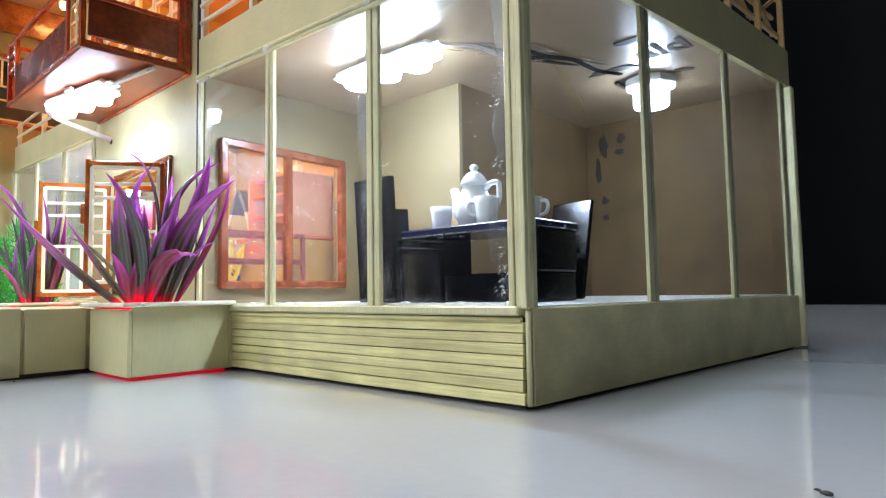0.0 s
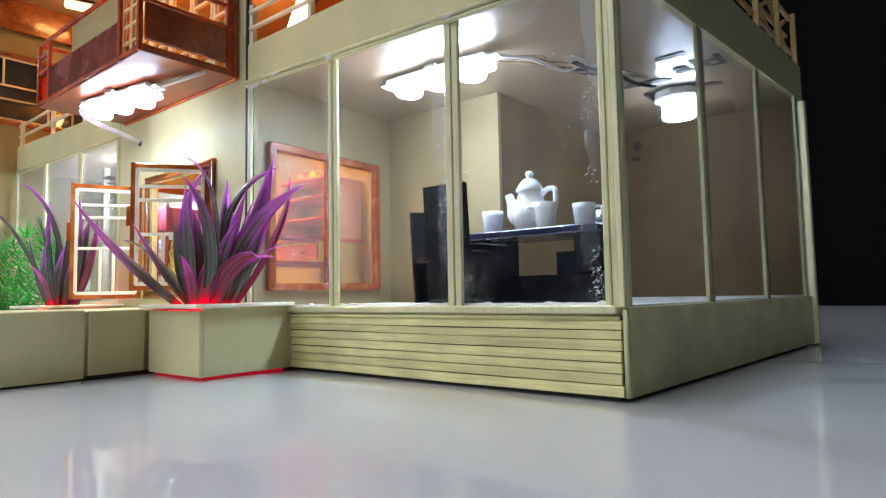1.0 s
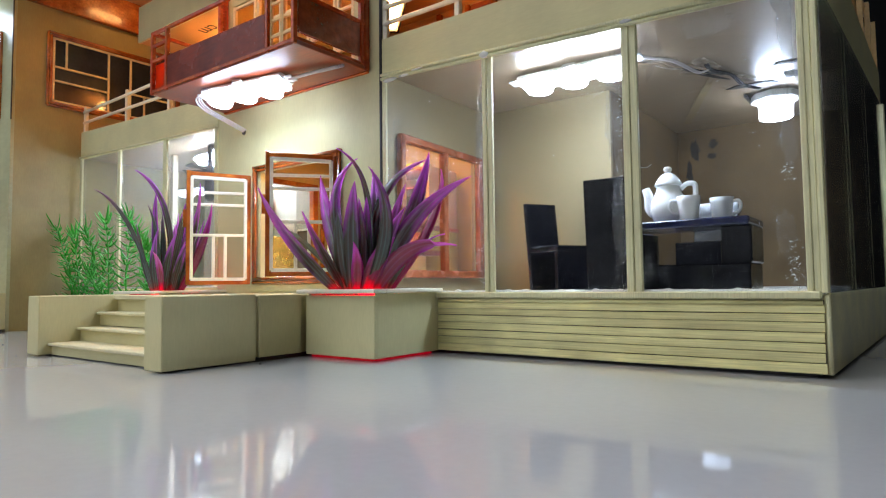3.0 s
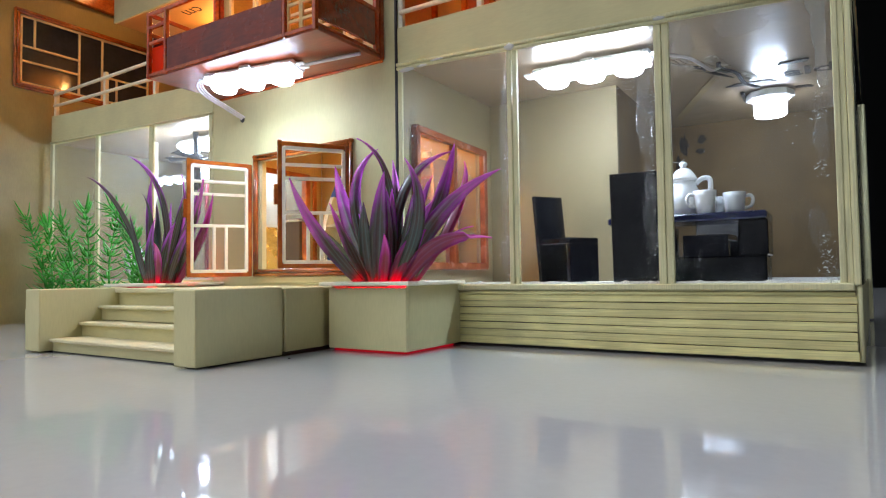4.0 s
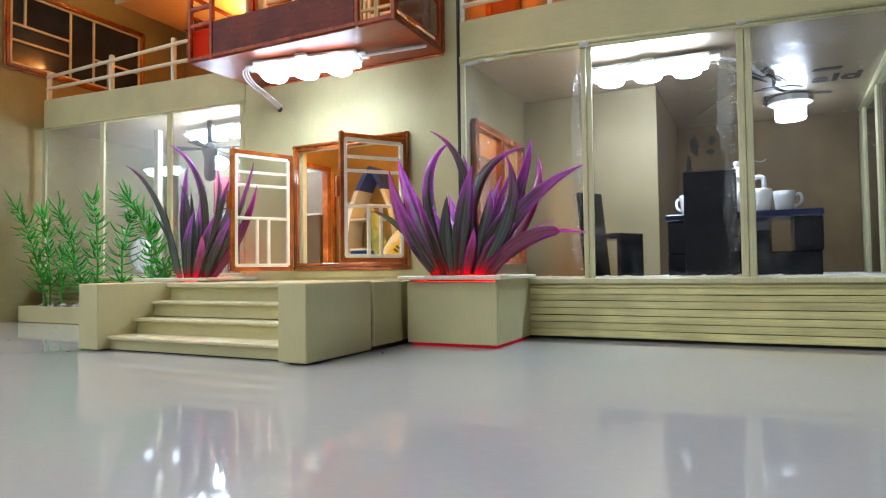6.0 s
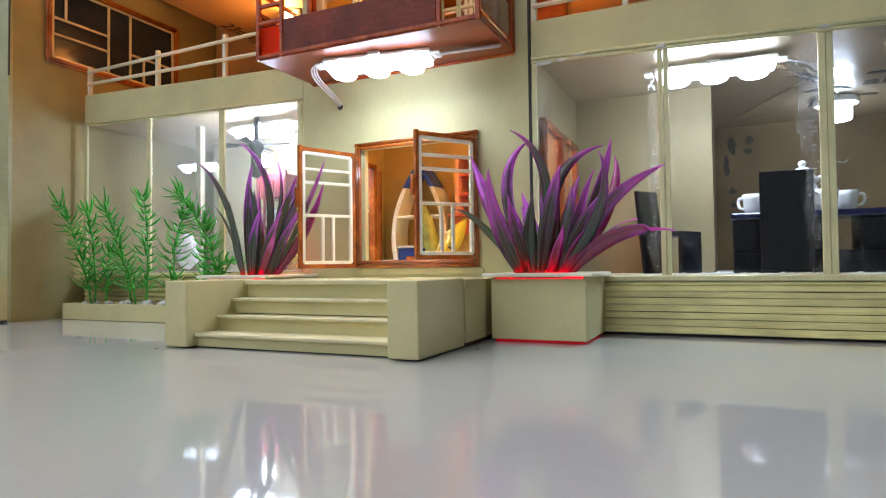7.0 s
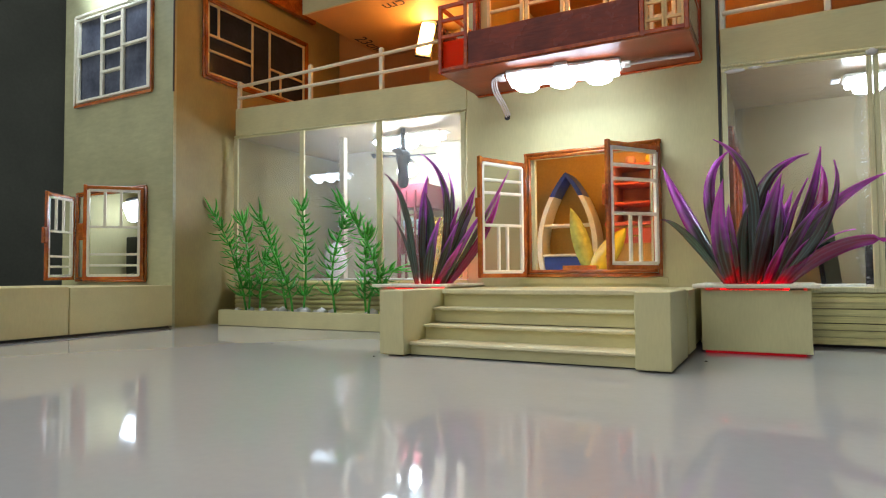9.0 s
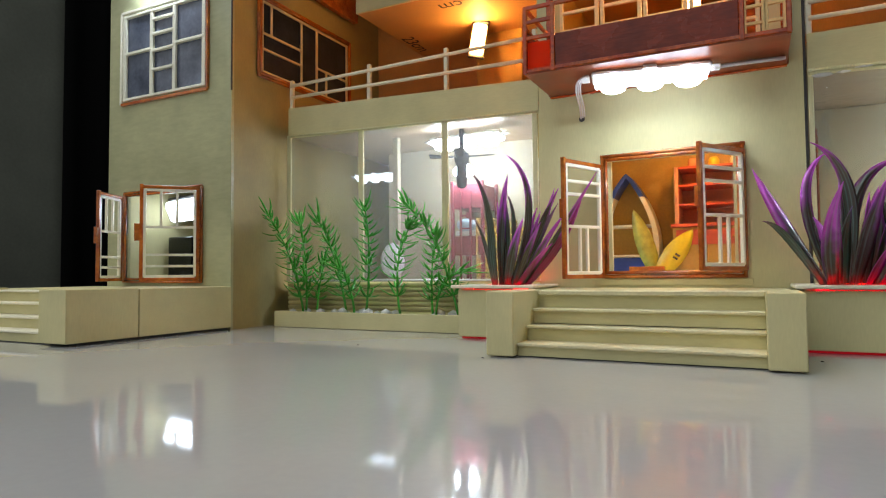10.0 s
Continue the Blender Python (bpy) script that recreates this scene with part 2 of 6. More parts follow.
PORCELAIN = surface("white_porcelain", (0.90, 0.91, 0.92), 0.12, 0.01, 500, (1, 1, 1), 0.02, 60, 0.0, coat=0.6)
# brown board, darkened so the recess shade sits in the colour
INNER_DIM = surface("inner_board_dim", (0.153, 0.100, 0.047), 0.6, 0.06, 500, (5, 5, 0.5), 0.26, 26, 0.15, 900, 0.0001, spec=0.15)
# lighter copy of the pale inner board; brighter room light put into the colour
INNER_BRIGHT = surface("inner_board_brightened", (0.53, 0.47, 0.335), 0.6, 0.05, 500, (5, 5, 0.5), 0.08, 22, 0.15, 900, 0.0001)
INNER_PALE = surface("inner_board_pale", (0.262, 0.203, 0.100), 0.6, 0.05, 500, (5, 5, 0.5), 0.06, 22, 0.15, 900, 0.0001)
CARD = surface("ceiling_card", (0.43, 0.31, 0.185), 0.38, 0.06, 600, (1, 1, 1), 0.12, 30, 0.10, 500, 0.0002, rough_var=0.05, spec=0.9)
CARD_FILM = surface("filmed_ceiling_card", (0.36, 0.26, 0.155), 0.40, 0.06, 600, (1, 1, 1), 0.14, 30, 0.15, 300, 0.0003, rough_var=0.08, spec=0.5, coat=1.0, coat_rough=0.13, coat_ior=1.55, ior=2.7, wrinkle=(70, 0.5, 0.0012))
FRAYED = surface("frayed_white_card", (0.90, 0.90, 0.88), 0.7, 0.05, 700, (1, 1, 1), 0.05, 60, 0.4, 700, 0.0004)
FLOOR_IN = surface("white_floor_card", (0.78, 0.78, 0.76), 0.5, 0.05, 700, (1, 1, 1), 0.06, 60, 0.3, 900, 0.0003)
TAN = surface("tan_wall", (0.55, 0.31, 0.11), 0.6, 0.06, 500, (5, 5, 0.5), 0.1, 30, 0.15, 900, 0.0001)
TAN_BOARD = surface("tan_side_board", (0.375, 0.305, 0.122), 0.55, 0.05, 400, (3, 3, 0.5), 0.14, 26, 0.15, 900, 0.0001)
OCHRE = surface("ochre_wall", (0.50, 0.31, 0.07), 0.6, 0.06, 500, (1, 1, 1), 0.1, 30, 0.15, 900, 0.0001)
TABLE = surface("glossy_white_table", (0.480, 0.487, 0.483), 0.050, 0.015, 300, (1, 1, 1), 0.03, 8, 0.02, 40, 0.0002, spec=1.0, rough_var=0.015)
# near black: the unlit room's darkness is put into the colour
CLOTH = surface("dark_cloth", (0.0026, 0.0027, 0.0026), 0.95, 0.1, 400, (1, 1, 1), 0.2, 6, 0.0, spec=0.1)
DIM_WALL = surface("dim_olive_wall", (0.17, 0.178, 0.145), 0.9, 0.05, 100, (1, 1, 1), 0.1, 5, 0.0, spec=0.1)
PLASTIC = surface("white_plastic", (0.8, 0.8, 0.8), 0.35, 0.02, 500, (1, 1, 1), 0.03, 60, 0.0)
WIRE_W = surface("white_wire", (0.72, 0.68, 0.7), 0.4, 0.05, 800, (1, 1, 1), 0.05, 60, 0.0)
WIRE_D = surface("dark_wire", (0.012, 0.012, 0.014), 0.7, 0.05, 800, (1, 1, 1), 0.05, 60, 0.0, spec=0.2)
TAPE = surface("dark_tape", (0.035, 0.032, 0.03), 0.5, 0.2, 500, (1, 1, 1), 0.2, 60, 0.3)
YELLOWED = surface("yellowed_glue", (0.30, 0.23, 0.13), 0.5, 0.1, 300, (1, 1, 1), 0.2, 60, 0.2)
BEDDING = surface("pale_blue_cloth", (0.52, 0.66, 0.80), 0.8, 0.06, 700, (1, 1, 1), 0.12, 120, 0.3, 400, 0.0004)
# beige for the panel that paints the bedroom wall dimmer
DIM_PANEL = surface("beige_dim_panel", (0.27, 0.215, 0.14), 0.8, 0.15, 700, (1, 1, 1), 0.1, 60, 0.3, 700, 0.0003)
# amber sticks: the warm lamps' orange light is put into the colour
AMBER_LIT = surface("amber_lit_stick", (0.80, 0.55, 0.22), 0.4, 0.08, 600, (1, 1, 1), 0.1, 60, 0.2, 1200, 0.0001, rnd=0.06)
# cream tinted amber for the warm light falling on it
LATTICE_LIT = surface("lattice_lit_stick", (0.84, 0.68, 0.38), 0.4, 0.08, 600, (1, 1, 1), 0.1, 60, 0.2, 1200, 0.0001, rnd=0.06)
BALCONY_VARNISH = surface("balcony_red_varnish", (0.36, 0.038, 0.004), 0.16, 0.25, 450, (1, 1, 1), 0.3, 90, 0.7, 500, 0.0005, coat=0.3, rnd=0.2, second=(0.52, 0.12, 0.015))
VARNISH_DULL = surface("dull_brown_varnish", (0.25, 0.058, 0.020), 0.22, 0.2, 300, (1, 1, 1), 0.25, 90, 0.6, 500, 0.0004, coat=0.4, second=(0.40, 0.14, 0.06))
PEEL = surface("peeling_glue", (0.46, 0.40, 0.32), 0.22, 0.2, 300, (1, 1, 1), 0.3, 90, 0.8, 400, 0.0006)
GLUE = surface("dried_glue", (0.85, 0.84, 0.78), 0.25, 0.05, 500, (1, 1, 1), 0.05, 60, 0.5, 600, 0.0005, trans=0.3)
FLECK = surface("glue_fleck", (0.80, 0.80, 0.78), 0.15, 0.05, 500, (1, 1, 1), 0.05, 60, 0.0, spec=0.8)
PEBBLE = surface("white_pebble", (0.75, 0.74, 0.70), 0.45, 0.06, 500, (1, 1, 1), 0.1, 60, 0.2, 500, 0.0003, rnd=0.1)
BLUE = surface("blue_paint", (0.03, 0.07, 0.32), 0.45, 0.1, 500, (1, 1, 1), 0.1, 60, 0.2)
YELLOW = surface("yellow_paint", (0.78, 0.60, 0.02), 0.4, 0.05, 500, (1, 1, 1), 0.05, 60, 0.1)
LIME = surface("faded_lime_paint", (0.45, 0.45, 0.08), 0.35, 0.2, 200, (1, 1, 1), 0.25, 60, 0.1)
RED_PAINT = surface("coral_paint", (0.55, 0.10, 0.05), 0.45, 0.08, 500, (1, 1, 1), 0.1, 60, 0.2)
PINK_WOOD = surface("pink_wood", (0.62, 0.30, 0.18), 0.5, 0.08, 500, (1, 1, 1), 0.1, 60, 0.2)
MAROON = surface("maroon_paint", (0.27, 0.038, 0.055), 0.45, 0.1, 500, (1, 1, 1), 0.1, 60, 0.2)
GOLD = surface("gold_sequins", (0.75, 0.52, 0.12), 0.25, 0.4, 700, (1, 1, 1), 0.2, 90, 1.0, 700, 0.001, metal=0.9)
INK = surface("dark_ink", (0.05, 0.035, 0.025), 0.7, 0.1, 500, (1, 1, 1), 0.1, 60, 0.0)
SOIL = surface("dark_soil", (0.05, 0.02, 0.02), 0.9, 0.2, 500, (1, 1, 1), 0.2, 60, 0.5)
SMUDGE = surface("brown_smudge", (0.050, 0.036, 0.024), 0.8, 0.3, 500, (1, 1, 1), 0.3, 60, 0.0)
GREEN = surface("green_plastic", (0.075, 0.43, 0.048), 0.25, 0.15, 300, (1, 1, 1), 0.25, 60, 0.0, rnd=0.15)
LEAF = leaf_surface("purple_leaf", (0.034, 0.062, 0.045), (0.38, 0.065, 0.42), (0.78, 0.11, 0.84), (0.36, 0.42, 0.40))
LEAF_TALL = leaf_surface("green_leaf_with_purple_tip", (0.022, 0.062, 0.042), (0.26, 0.065, 0.36), (0.66, 0.11, 0.80), (0.30, 0.40, 0.38), 0.80)
LEAF_GREEN = leaf_surface("dark_green_leaf", (0.026, 0.100, 0.062), (0.060, 0.14, 0.105), (0.22, 0.13, 0.26), (0.32, 0.46, 0.42))
# magenta leaf; red light on its foot is put into the colour too
LEAF_MAGENTA = leaf_surface("magenta_leaf", (0.26, 0.008, 0.075), (0.60, 0.03, 0.42), (0.82, 0.08, 0.74), (0.5, 0.12, 0.4))
LED_WHITE = glow("cool_white_lens", (0.72, 0.85, 1.0), 14.5)
LED_PORCH = glow("cool_white_lens_porch", (0.74, 0.86, 1.0), 46)
LED_PORCH_SIDE = glow("cool_white_lens_porch_side", (0.74, 0.86, 1.0), 9)
LED_PANEL = glow("cool_white_lens_panel", (0.74, 0.86, 1.0), 8)
LED_ROOM = glow("cool_white_lens_room", (0.72, 0.85, 1.0), 85)
LED_ROOM_SIDE = glow("cool_white_lens_room_side", (0.72, 0.85, 1.0), 33)
LED_END = glow("cool_white_lens_end", (0.72, 0.85, 1.0), 27)
LED_FAR = glow("cool_white_lens_far", (0.72, 0.85, 1.0), 3)
LED_BED = glow("cool_white_lens_bedroom", (0.72, 0.85, 1.0), 38)
LED_WARM = glow("warm_lens", (1.0, 0.48, 0.12), 70)
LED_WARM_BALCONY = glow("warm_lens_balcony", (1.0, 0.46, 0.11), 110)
LED_WARM_ROOF = glow("warm_lens_roof", (1.0, 0.48, 0.12), 12)
LED_RED_RING = glow("red_strip_light", (1.0, 0.0, 0.004), 4.5, (0.3, 0.005, 0.005))
LED_RED_BULB = glow("red_bulb_light", (1.0, 0.004, 0.002), 70, (0.3, 0.005, 0.005))
LED_RED = glow("red_light", (1.0, 0.0, 0.018), 0.16, (0.3, 0.005, 0.005))
GLASS = clear_sheet("acrylic_sheet", (0.97, 0.975, 0.97), 1.2, 48)
GLASS_SIDE = clear_sheet("acrylic_sheet_side", (0.94, 0.945, 0.94), 0.12, 30, 1)
# milky sheet; its even veil also paints the lamp glare on the panes
GLASS_VEILED = clear_sheet("acrylic_sheet_veiled", (0.95, 0.96, 0.95), 0.8, 18, veil=0.13)
SMEAR = clear_sheet("glue_film", (0.97, 0.97, 0.97), 5.0, 70, 0, (0.85, 0.85, 0.84), 0.03)
PEEL_FILM = clear_sheet("peeling_film", (0.94, 0.94, 0.93), 3.0, 90, 0, (0.80, 0.79, 0.76), 0.14)
# opaque panes: the dark room and bluish reflections are put into the colour
GLASS_DARK = surface("dark_pane_with_reflection", (0.030, 0.035, 0.048), 0.06, 0.1, 300, (1, 1, 1), 0.3, 40, 0.0)
GLASS_GREY = surface("grey_pane_with_reflection", (0.125, 0.14, 0.185), 0.05, 0.1, 300, (1, 1, 1), 0.5, 34, 0.0)
RED_FILM, _nt, _N, _L, _P = nodes_of("red_film")
_tl = _N.new("ShaderNodeBsdfTranslucent")
_tl.inputs[0].default_value = (1.0, 0.24, 0.03, 1)
_P.inputs["Base Color"].default_value = (0.55, 0.06, 0.01, 1)
_P.inputs["Roughness"].default_value = 0.2
_tp = _N.new("ShaderNodeBsdfTransparent")
_tp.inputs[0].default_value = (1.0, 0.26, 0.03, 1)
_my = _N.new("ShaderNodeMixShader")
_my.inputs[0].default_value = 0.5
_L.new(_tl.outputs[0], _my.inputs[1])
_L.new(_tp.outputs[0], _my.inputs[2])
_mx = _N.new("ShaderNodeMixShader")
_mx.inputs[0].default_value = 0.85
_L.new(_P.outputs[0], _mx.inputs[1])
_L.new(_my.outputs[0], _mx.inputs[2])
_L.new(_mx.outputs[0], _N["Material Output"].inputs[0])
BOARD_OLD = surface("stained_pale_board", (0.44, 0.432, 0.238), 0.40, 0.06, 200, (0.5, 1, 1.6), 0.16, 22, 0.35, 90, 0.0009)

# ---------------------------------------------------------------- mesh helpers
ORG = {}


def thing(name, at, label="", category="", group="", kind="", local=False, rz=0):
    """An Empty at a thing's base. Unless local, its parts are given in the world's metres."""
    ob = new(name)
    ob.empty_display_size = 0.01
    ob.matrix_basis = pose(*at, 0, 0, rz)
    ORG[ob] = Vector((0, 0, 0)) if local else Vector(at)
    return tagged(ob, label, category, group, kind)


def part(name, bm, mat, parent=None, label="", smooth=False):
    me = bpy.data.meshes.new(name)
    bmesh.ops.recalc_face_normals(bm, faces=bm.faces)
    if parent is not None and ORG.get(parent):
        bmesh.ops.translate(bm, verts=bm.verts, vec=-ORG[parent])
    bm.to_mesh(me)
    bm.free()
    me.materials.append(mat)
    if smooth:
        for p in me.polygons:
            p.use_smooth = True
    ob = new(name, me)
    if parent is not None:
        ob.parent = parent
        ORG[ob] = ORG.get(parent, Vector())
    if label:
        ob["label"] = label
    return ob


def box(bm, lo, hi, bev=0.0003):
    x0, y0, z0 = (min(a, b) for a, b in zip(lo, hi))
    x1, y1, z1 = (max(a, b) for a, b in zip(lo, hi))
    v = [bm.verts.new(p) for p in ((x0, y0, z0), (x1, y0, z0), (x1, y1, z0), (x0, y1, z0), (x0, y0, z1), (x1, y0, z1), (x1, y1, z1), (x0, y1, z1))]
    fs = [bm.faces.new([v[i] for i in f]) for f in ((3, 2, 1, 0), (4, 5, 6, 7), (0, 1, 5, 4), (1, 2, 6, 5), (2, 3, 7, 6), (3, 0, 4, 7))]
    if bev:
        es = list({e for f in fs for e in f.edges})
        bmesh.ops.bevel(bm, geom=es, offset=bev, segments=1, affect="EDGES", profile=0.5)
    return bm


def bx(name, lo, hi, mat, parent=None, bev=0.0003, label=""):
    return part(name, box(bmesh.new(), lo, hi, bev), mat, parent, label)


def prism_bm(bm, poly, z0, z1, bev=0.0):
    a = [bm.verts.new((x, y, z0)) for x, y in poly]
    b = [bm.verts.new((x, y, z1)) for x, y in poly]
    n = len(poly)
    fs = [bm.faces.new(list(reversed(a))), bm.faces.new(b)]
    fs += [bm.faces.new((a[i], a[(i + 1) % n], b[(i + 1) % n], b[i])) for i in range(n)]
    if bev:
        bmesh.ops.bevel(bm, geom=list({e for f in fs for e in f.edges}), offset=bev, segments=1, affect="EDGES", profile=0.5)
    return bm


def hull8(bm, pts, bev=0.0):
    """A block from its eight corners: four below and four above, in the same turn."""
    v = [bm.verts.new(p) for p in pts]
    fs = [bm.faces.new([v[i] for i in f]) for f in ((3, 2, 1, 0), (4, 5, 6, 7), (0, 1, 5, 4), (1, 2, 6, 5), (2, 3, 7, 6), (3, 0, 4, 7))]
    if bev:
        bmesh.ops.bevel(bm, geom=list({e for f in fs for e in f.edges}), offset=bev, segments=1, affect="EDGES", profile=0.5)
    return bm


def sweep(bm, pts, radii, sides=8, squash=1.0):
    """A round bar along points."""
    pts = [Vector(p) for p in pts]
    if not hasattr(radii, "__len__"):
        radii = [radii] * len(pts)
    rings, up = [], None
    for i, p in enumerate(pts):
        d = (pts[min(i + 1, len(pts) - 1)] - pts[max(i - 1, 0)]).normalized()
        if up is None:
            up = Vector((0, 0, 1)) if abs(d.z) < 0.9 else Vector((0, 1, 0))
        s = d.cross(up).normalized()
        up = s.cross(d).normalized()
        rings.append([bm.verts.new(p + radii[i] * (math.cos(a) * s + squash * math.sin(a) * up)) for a in (2 * math.pi * (j + 0.5) / sides for j in range(sides))])
    for a, b in zip(rings, rings[1:]):
        for j in range(sides):
            bm.faces.new((a[j], a[(j + 1) % sides], b[(j + 1) % sides], b[j]))
    bm.faces.new(rings[0])
    bm.faces.new(list(reversed(rings[-1])))
    return bm


def bar(name, p0, p1, w, mat, parent=None, round_=False, d=None, label=""):
    """A stick between two points: square in section, or round."""
    bm = bmesh.new()
    p0, p1 = Vector(p0), Vector(p1)
    if round_:
        mid = (p0 + p1) / 2
        sweep(bm, [p0, mid, p1], w / 2, 8)
        return part(name, bm, mat, parent, label, True)
    d = d or w
    ax = (p1 - p0).normalized()
    up = Vector((0, 0, 1)) if abs(ax.z) < 0.9 else Vector((0, 1, 0))
    s = ax.cross(up).normalized() * w / 2
    u = s.cross(ax).normalized() * d / 2
    hull8(bm, [p0 - s - u, p0 + s - u, p0 + s + u, p0 - s + u, p1 - s - u, p1 + s - u, p1 + s + u, p1 - s + u], min(w, d) * 0.14)
    return part(name, bm, mat, parent, label)


def curve_pts(ctrl, n=14):
    """Points on a smooth line through its control points."""
    c = [Vector(p) for p in ctrl]
    c = [2 * c[0] - c[1]] + c + [2 * c[-1] - c[-2]]
    out = []
    for i in range(1, len(c) - 2):
        for k in range(n if i < len(c) - 3 else n + 1):
            t = k / n
            a, b, d, e = c[i - 1], c[i], c[i + 1], c[i + 2]
            out.append(0.5 * (2 * b + (d - a) * t + (2 * a - 5 * b + 4 * d - e) * t * t + (3 * b - a - 3 * d + e) * t ** 3))
    return out


def lathe(bm, profile, seg=28, at=(0, 0, 0)):
    """A turned shape from (radius, height) pairs."""
    rings = []
    for r, z in profile:
        r = max(r, 1e-5)
        rings.append([bm.verts.new((at[0] + r * math.cos(2 * math.pi * j / seg), at[1] + r * math.sin(2 * math.pi * j / seg), at[2] + z)) for j in range(seg)])
    for a, b in zip(rings, rings[1:]):
        for j in range(seg):
            bm.faces.new((a[j], a[(j + 1) % seg], b[(j + 1) % seg], b[j]))
    bm.faces.new(rings[0])
    bm.faces.new(list(reversed(rings[-1])))
    return bm


def blob(bm, centre, size, seed, sub=2):
    m = bmesh.ops.create_icosphere(bm, subdivisions=sub, radius=1)
    for v in m["verts"]:
        k = 1 + 0.22 * noise.noise(v.co * 1.3 + Vector((seed, seed * 2.1, 0)))
        v.co = Vector((v.co.x * size[0] * k, v.co.y * size[1] * k, v.co.z * size[2] * k)) + Vector(centre)
    return bm


def wall_with_hole(name, x0, x1, z0, z1, y0, y1, holes, mat, label):
    """An upright board across x with rectangular openings cut through it."""
    bm = bmesh.new()
    xs = sorted({x0, x1, *(h[0] for h in holes), *(h[1] for h in holes)})
    zs = sorted({z0, z1, *(h[2] for h in holes), *(h[3] for h in holes)})
    solid = lambda x, z: x0 < x < x1 and z0 < z < z1 and not any(h[0] < x < h[1] and h[2] < z < h[3] for h in holes)
    grid = {}

    def vert(x, y, z):
        if (x, y, z) not in grid:
            grid[(x, y, z)] = bm.verts.new((x, y, z))
        return grid[(x, y, z)]

    for xa, xb in zip(xs, xs[1:]):
        for za, zb in zip(zs, zs[1:]):
            cx, cz = (xa + xb) / 2, (za + zb) / 2
            if not solid(cx, cz):
                continue
            bm.faces.new((vert(xa, y0, za), vert(xb, y0, za), vert(xb, y0, zb), vert(xa, y0, zb)))
            bm.faces.new((vert(xa, y1, za), vert(xa, y1, zb), vert(xb, y1, zb), vert(xb, y1, za)))
            e = 1e-5
            if not solid(xa - e, cz):
                bm.faces.new((vert(xa, y0, za), vert(xa, y0, zb), vert(xa, y1, zb), vert(xa, y1, za)))
            if not solid(xb + e, cz):
                bm.faces.new((vert(xb, y0, za), vert(xb, y1, za), vert(xb, y1, zb), vert(xb, y0, zb)))
            if not solid(cx, za - e):
                bm.faces.new((vert(xa, y0, za), vert(xa, y1, za), vert(xb, y1, za), vert(xb, y0, za)))
            if not solid(cx, zb + e):
                bm.faces.new((vert(xa, y0, zb), vert(xb, y0, zb), vert(xb, y1, zb), vert(xa, y1, zb)))
    return tagged(part(name, bm, mat), label, "wall", kind="structure")


def structure(ob, label, category):
    return tagged(ob, label, category, kind="structure")


# ---------------------------------------------------------------- plan
F = 0.178          # front face of the house
ZP = 0.033         # top of the plinth
BACK = 0.300       # back wall of the ground-floor rooms
XR, XL = -0.376, -0.553   # centre bay
SIDE = lambda y: -0.138 + 0.0486 * (y - 0.178)   # the right wing's side, a little out of square
YB = 0.467

# table and dark room round it
structure(bx("table_top", (-2.2, -1.6, -0.0312), (0.06, 1.5, -0.0012), TABLE, None, 0.003), "glossy white tabletop under the model house", "table")
# sheet standing in for room darkness; its unseen top blocks ambient light
bm = bmesh.new()
for i in range(61):
    x = -2.6 + i * 0.066
    y = 1.55 + 0.03 * math.sin(i * 1.3) + 0.012 * math.sin(i * 3.1)
    bm.verts.new((x, y, -0.6)), bm.verts.new((x, y, 4.2))
bm.verts.ensure_lookup_table()
for i in range(60):
    bm.faces.new((bm.verts[2 * i], bm.verts[2 * i + 2], bm.verts[2 * i + 3], bm.verts[2 * i + 1]))
structure(part("backdrop", bm, CLOTH, None, "", True), "black backdrop standing in for the dark room", "curtain")
structure(bx("wall_far_left", (-2.65, -1.2, -0.6), (-2.6, 1.7, 2.2), DIM_WALL), "dim olive room wall in the dark", "wall")
bm = bmesh.new()
for i in range(17):
    y = 1.05 + i * 0.032
    x = -2.56 + 0.02 * math.sin(i * 1.7)
    bm.verts.new((x, y, -0.6)), bm.verts.new((x, y - 0.02 * math.sin(i * 0.9), 2.2))
bm.verts.ensure_lookup_table()
for i in range(16):
    bm.faces.new((bm.verts[2 * i], bm.verts[2 * i + 2], bm.verts[2 * i + 3], bm.verts[2 * i + 1]))
structure(part("curtain", bm, CLOTH, None, "", True), "edge of a black cloth in the dark room", "curtain")
# never in view; added to keep ambient light off the right side
structure(bx("wall_far_right", (0.30, -2.2, -0.6), (0.35, 1.7, 4.2), CLOTH), "unseen black screen blocking light from the right", "wall")

# ---- right wing: plinth, floor, walls, ceiling
plinth = structure(thing("plinth_right", (-0.256, 0.3, 0)), "pale plinth faced with split bamboo sticks", "plinth")
part("body", prism_bm(bmesh.new(), [(XR, F + 0.0015), (SIDE(F) - 0.0015, F + 0.0015), (SIDE(YB) - 0.0015, YB), (XR, YB)], 0.0004, ZP - 0.0005), BOARD_H, plinth)
part("side_board", hull8(bmesh.new(), [(SIDE(F) - 0.0012, F + 0.002, 0.0004), (SIDE(F) + 0.0006, F + 0.002, 0.0004), (SIDE(YB) + 0.0006, YB - 0.004, 0.0004), (SIDE(YB) - 0.0012, YB - 0.004, 0.0004),
     (SIDE(F) - 0.0012, F + 0.002, ZP), (SIDE(F) + 0.0006, F + 0.002, ZP), (SIDE(YB) + 0.0006, YB - 0.004, ZP), (SIDE(YB) - 0.0012, YB - 0.004, ZP)], 0.0003), BOARD_STAINED, plinth, "smooth pale side board with faint stains")
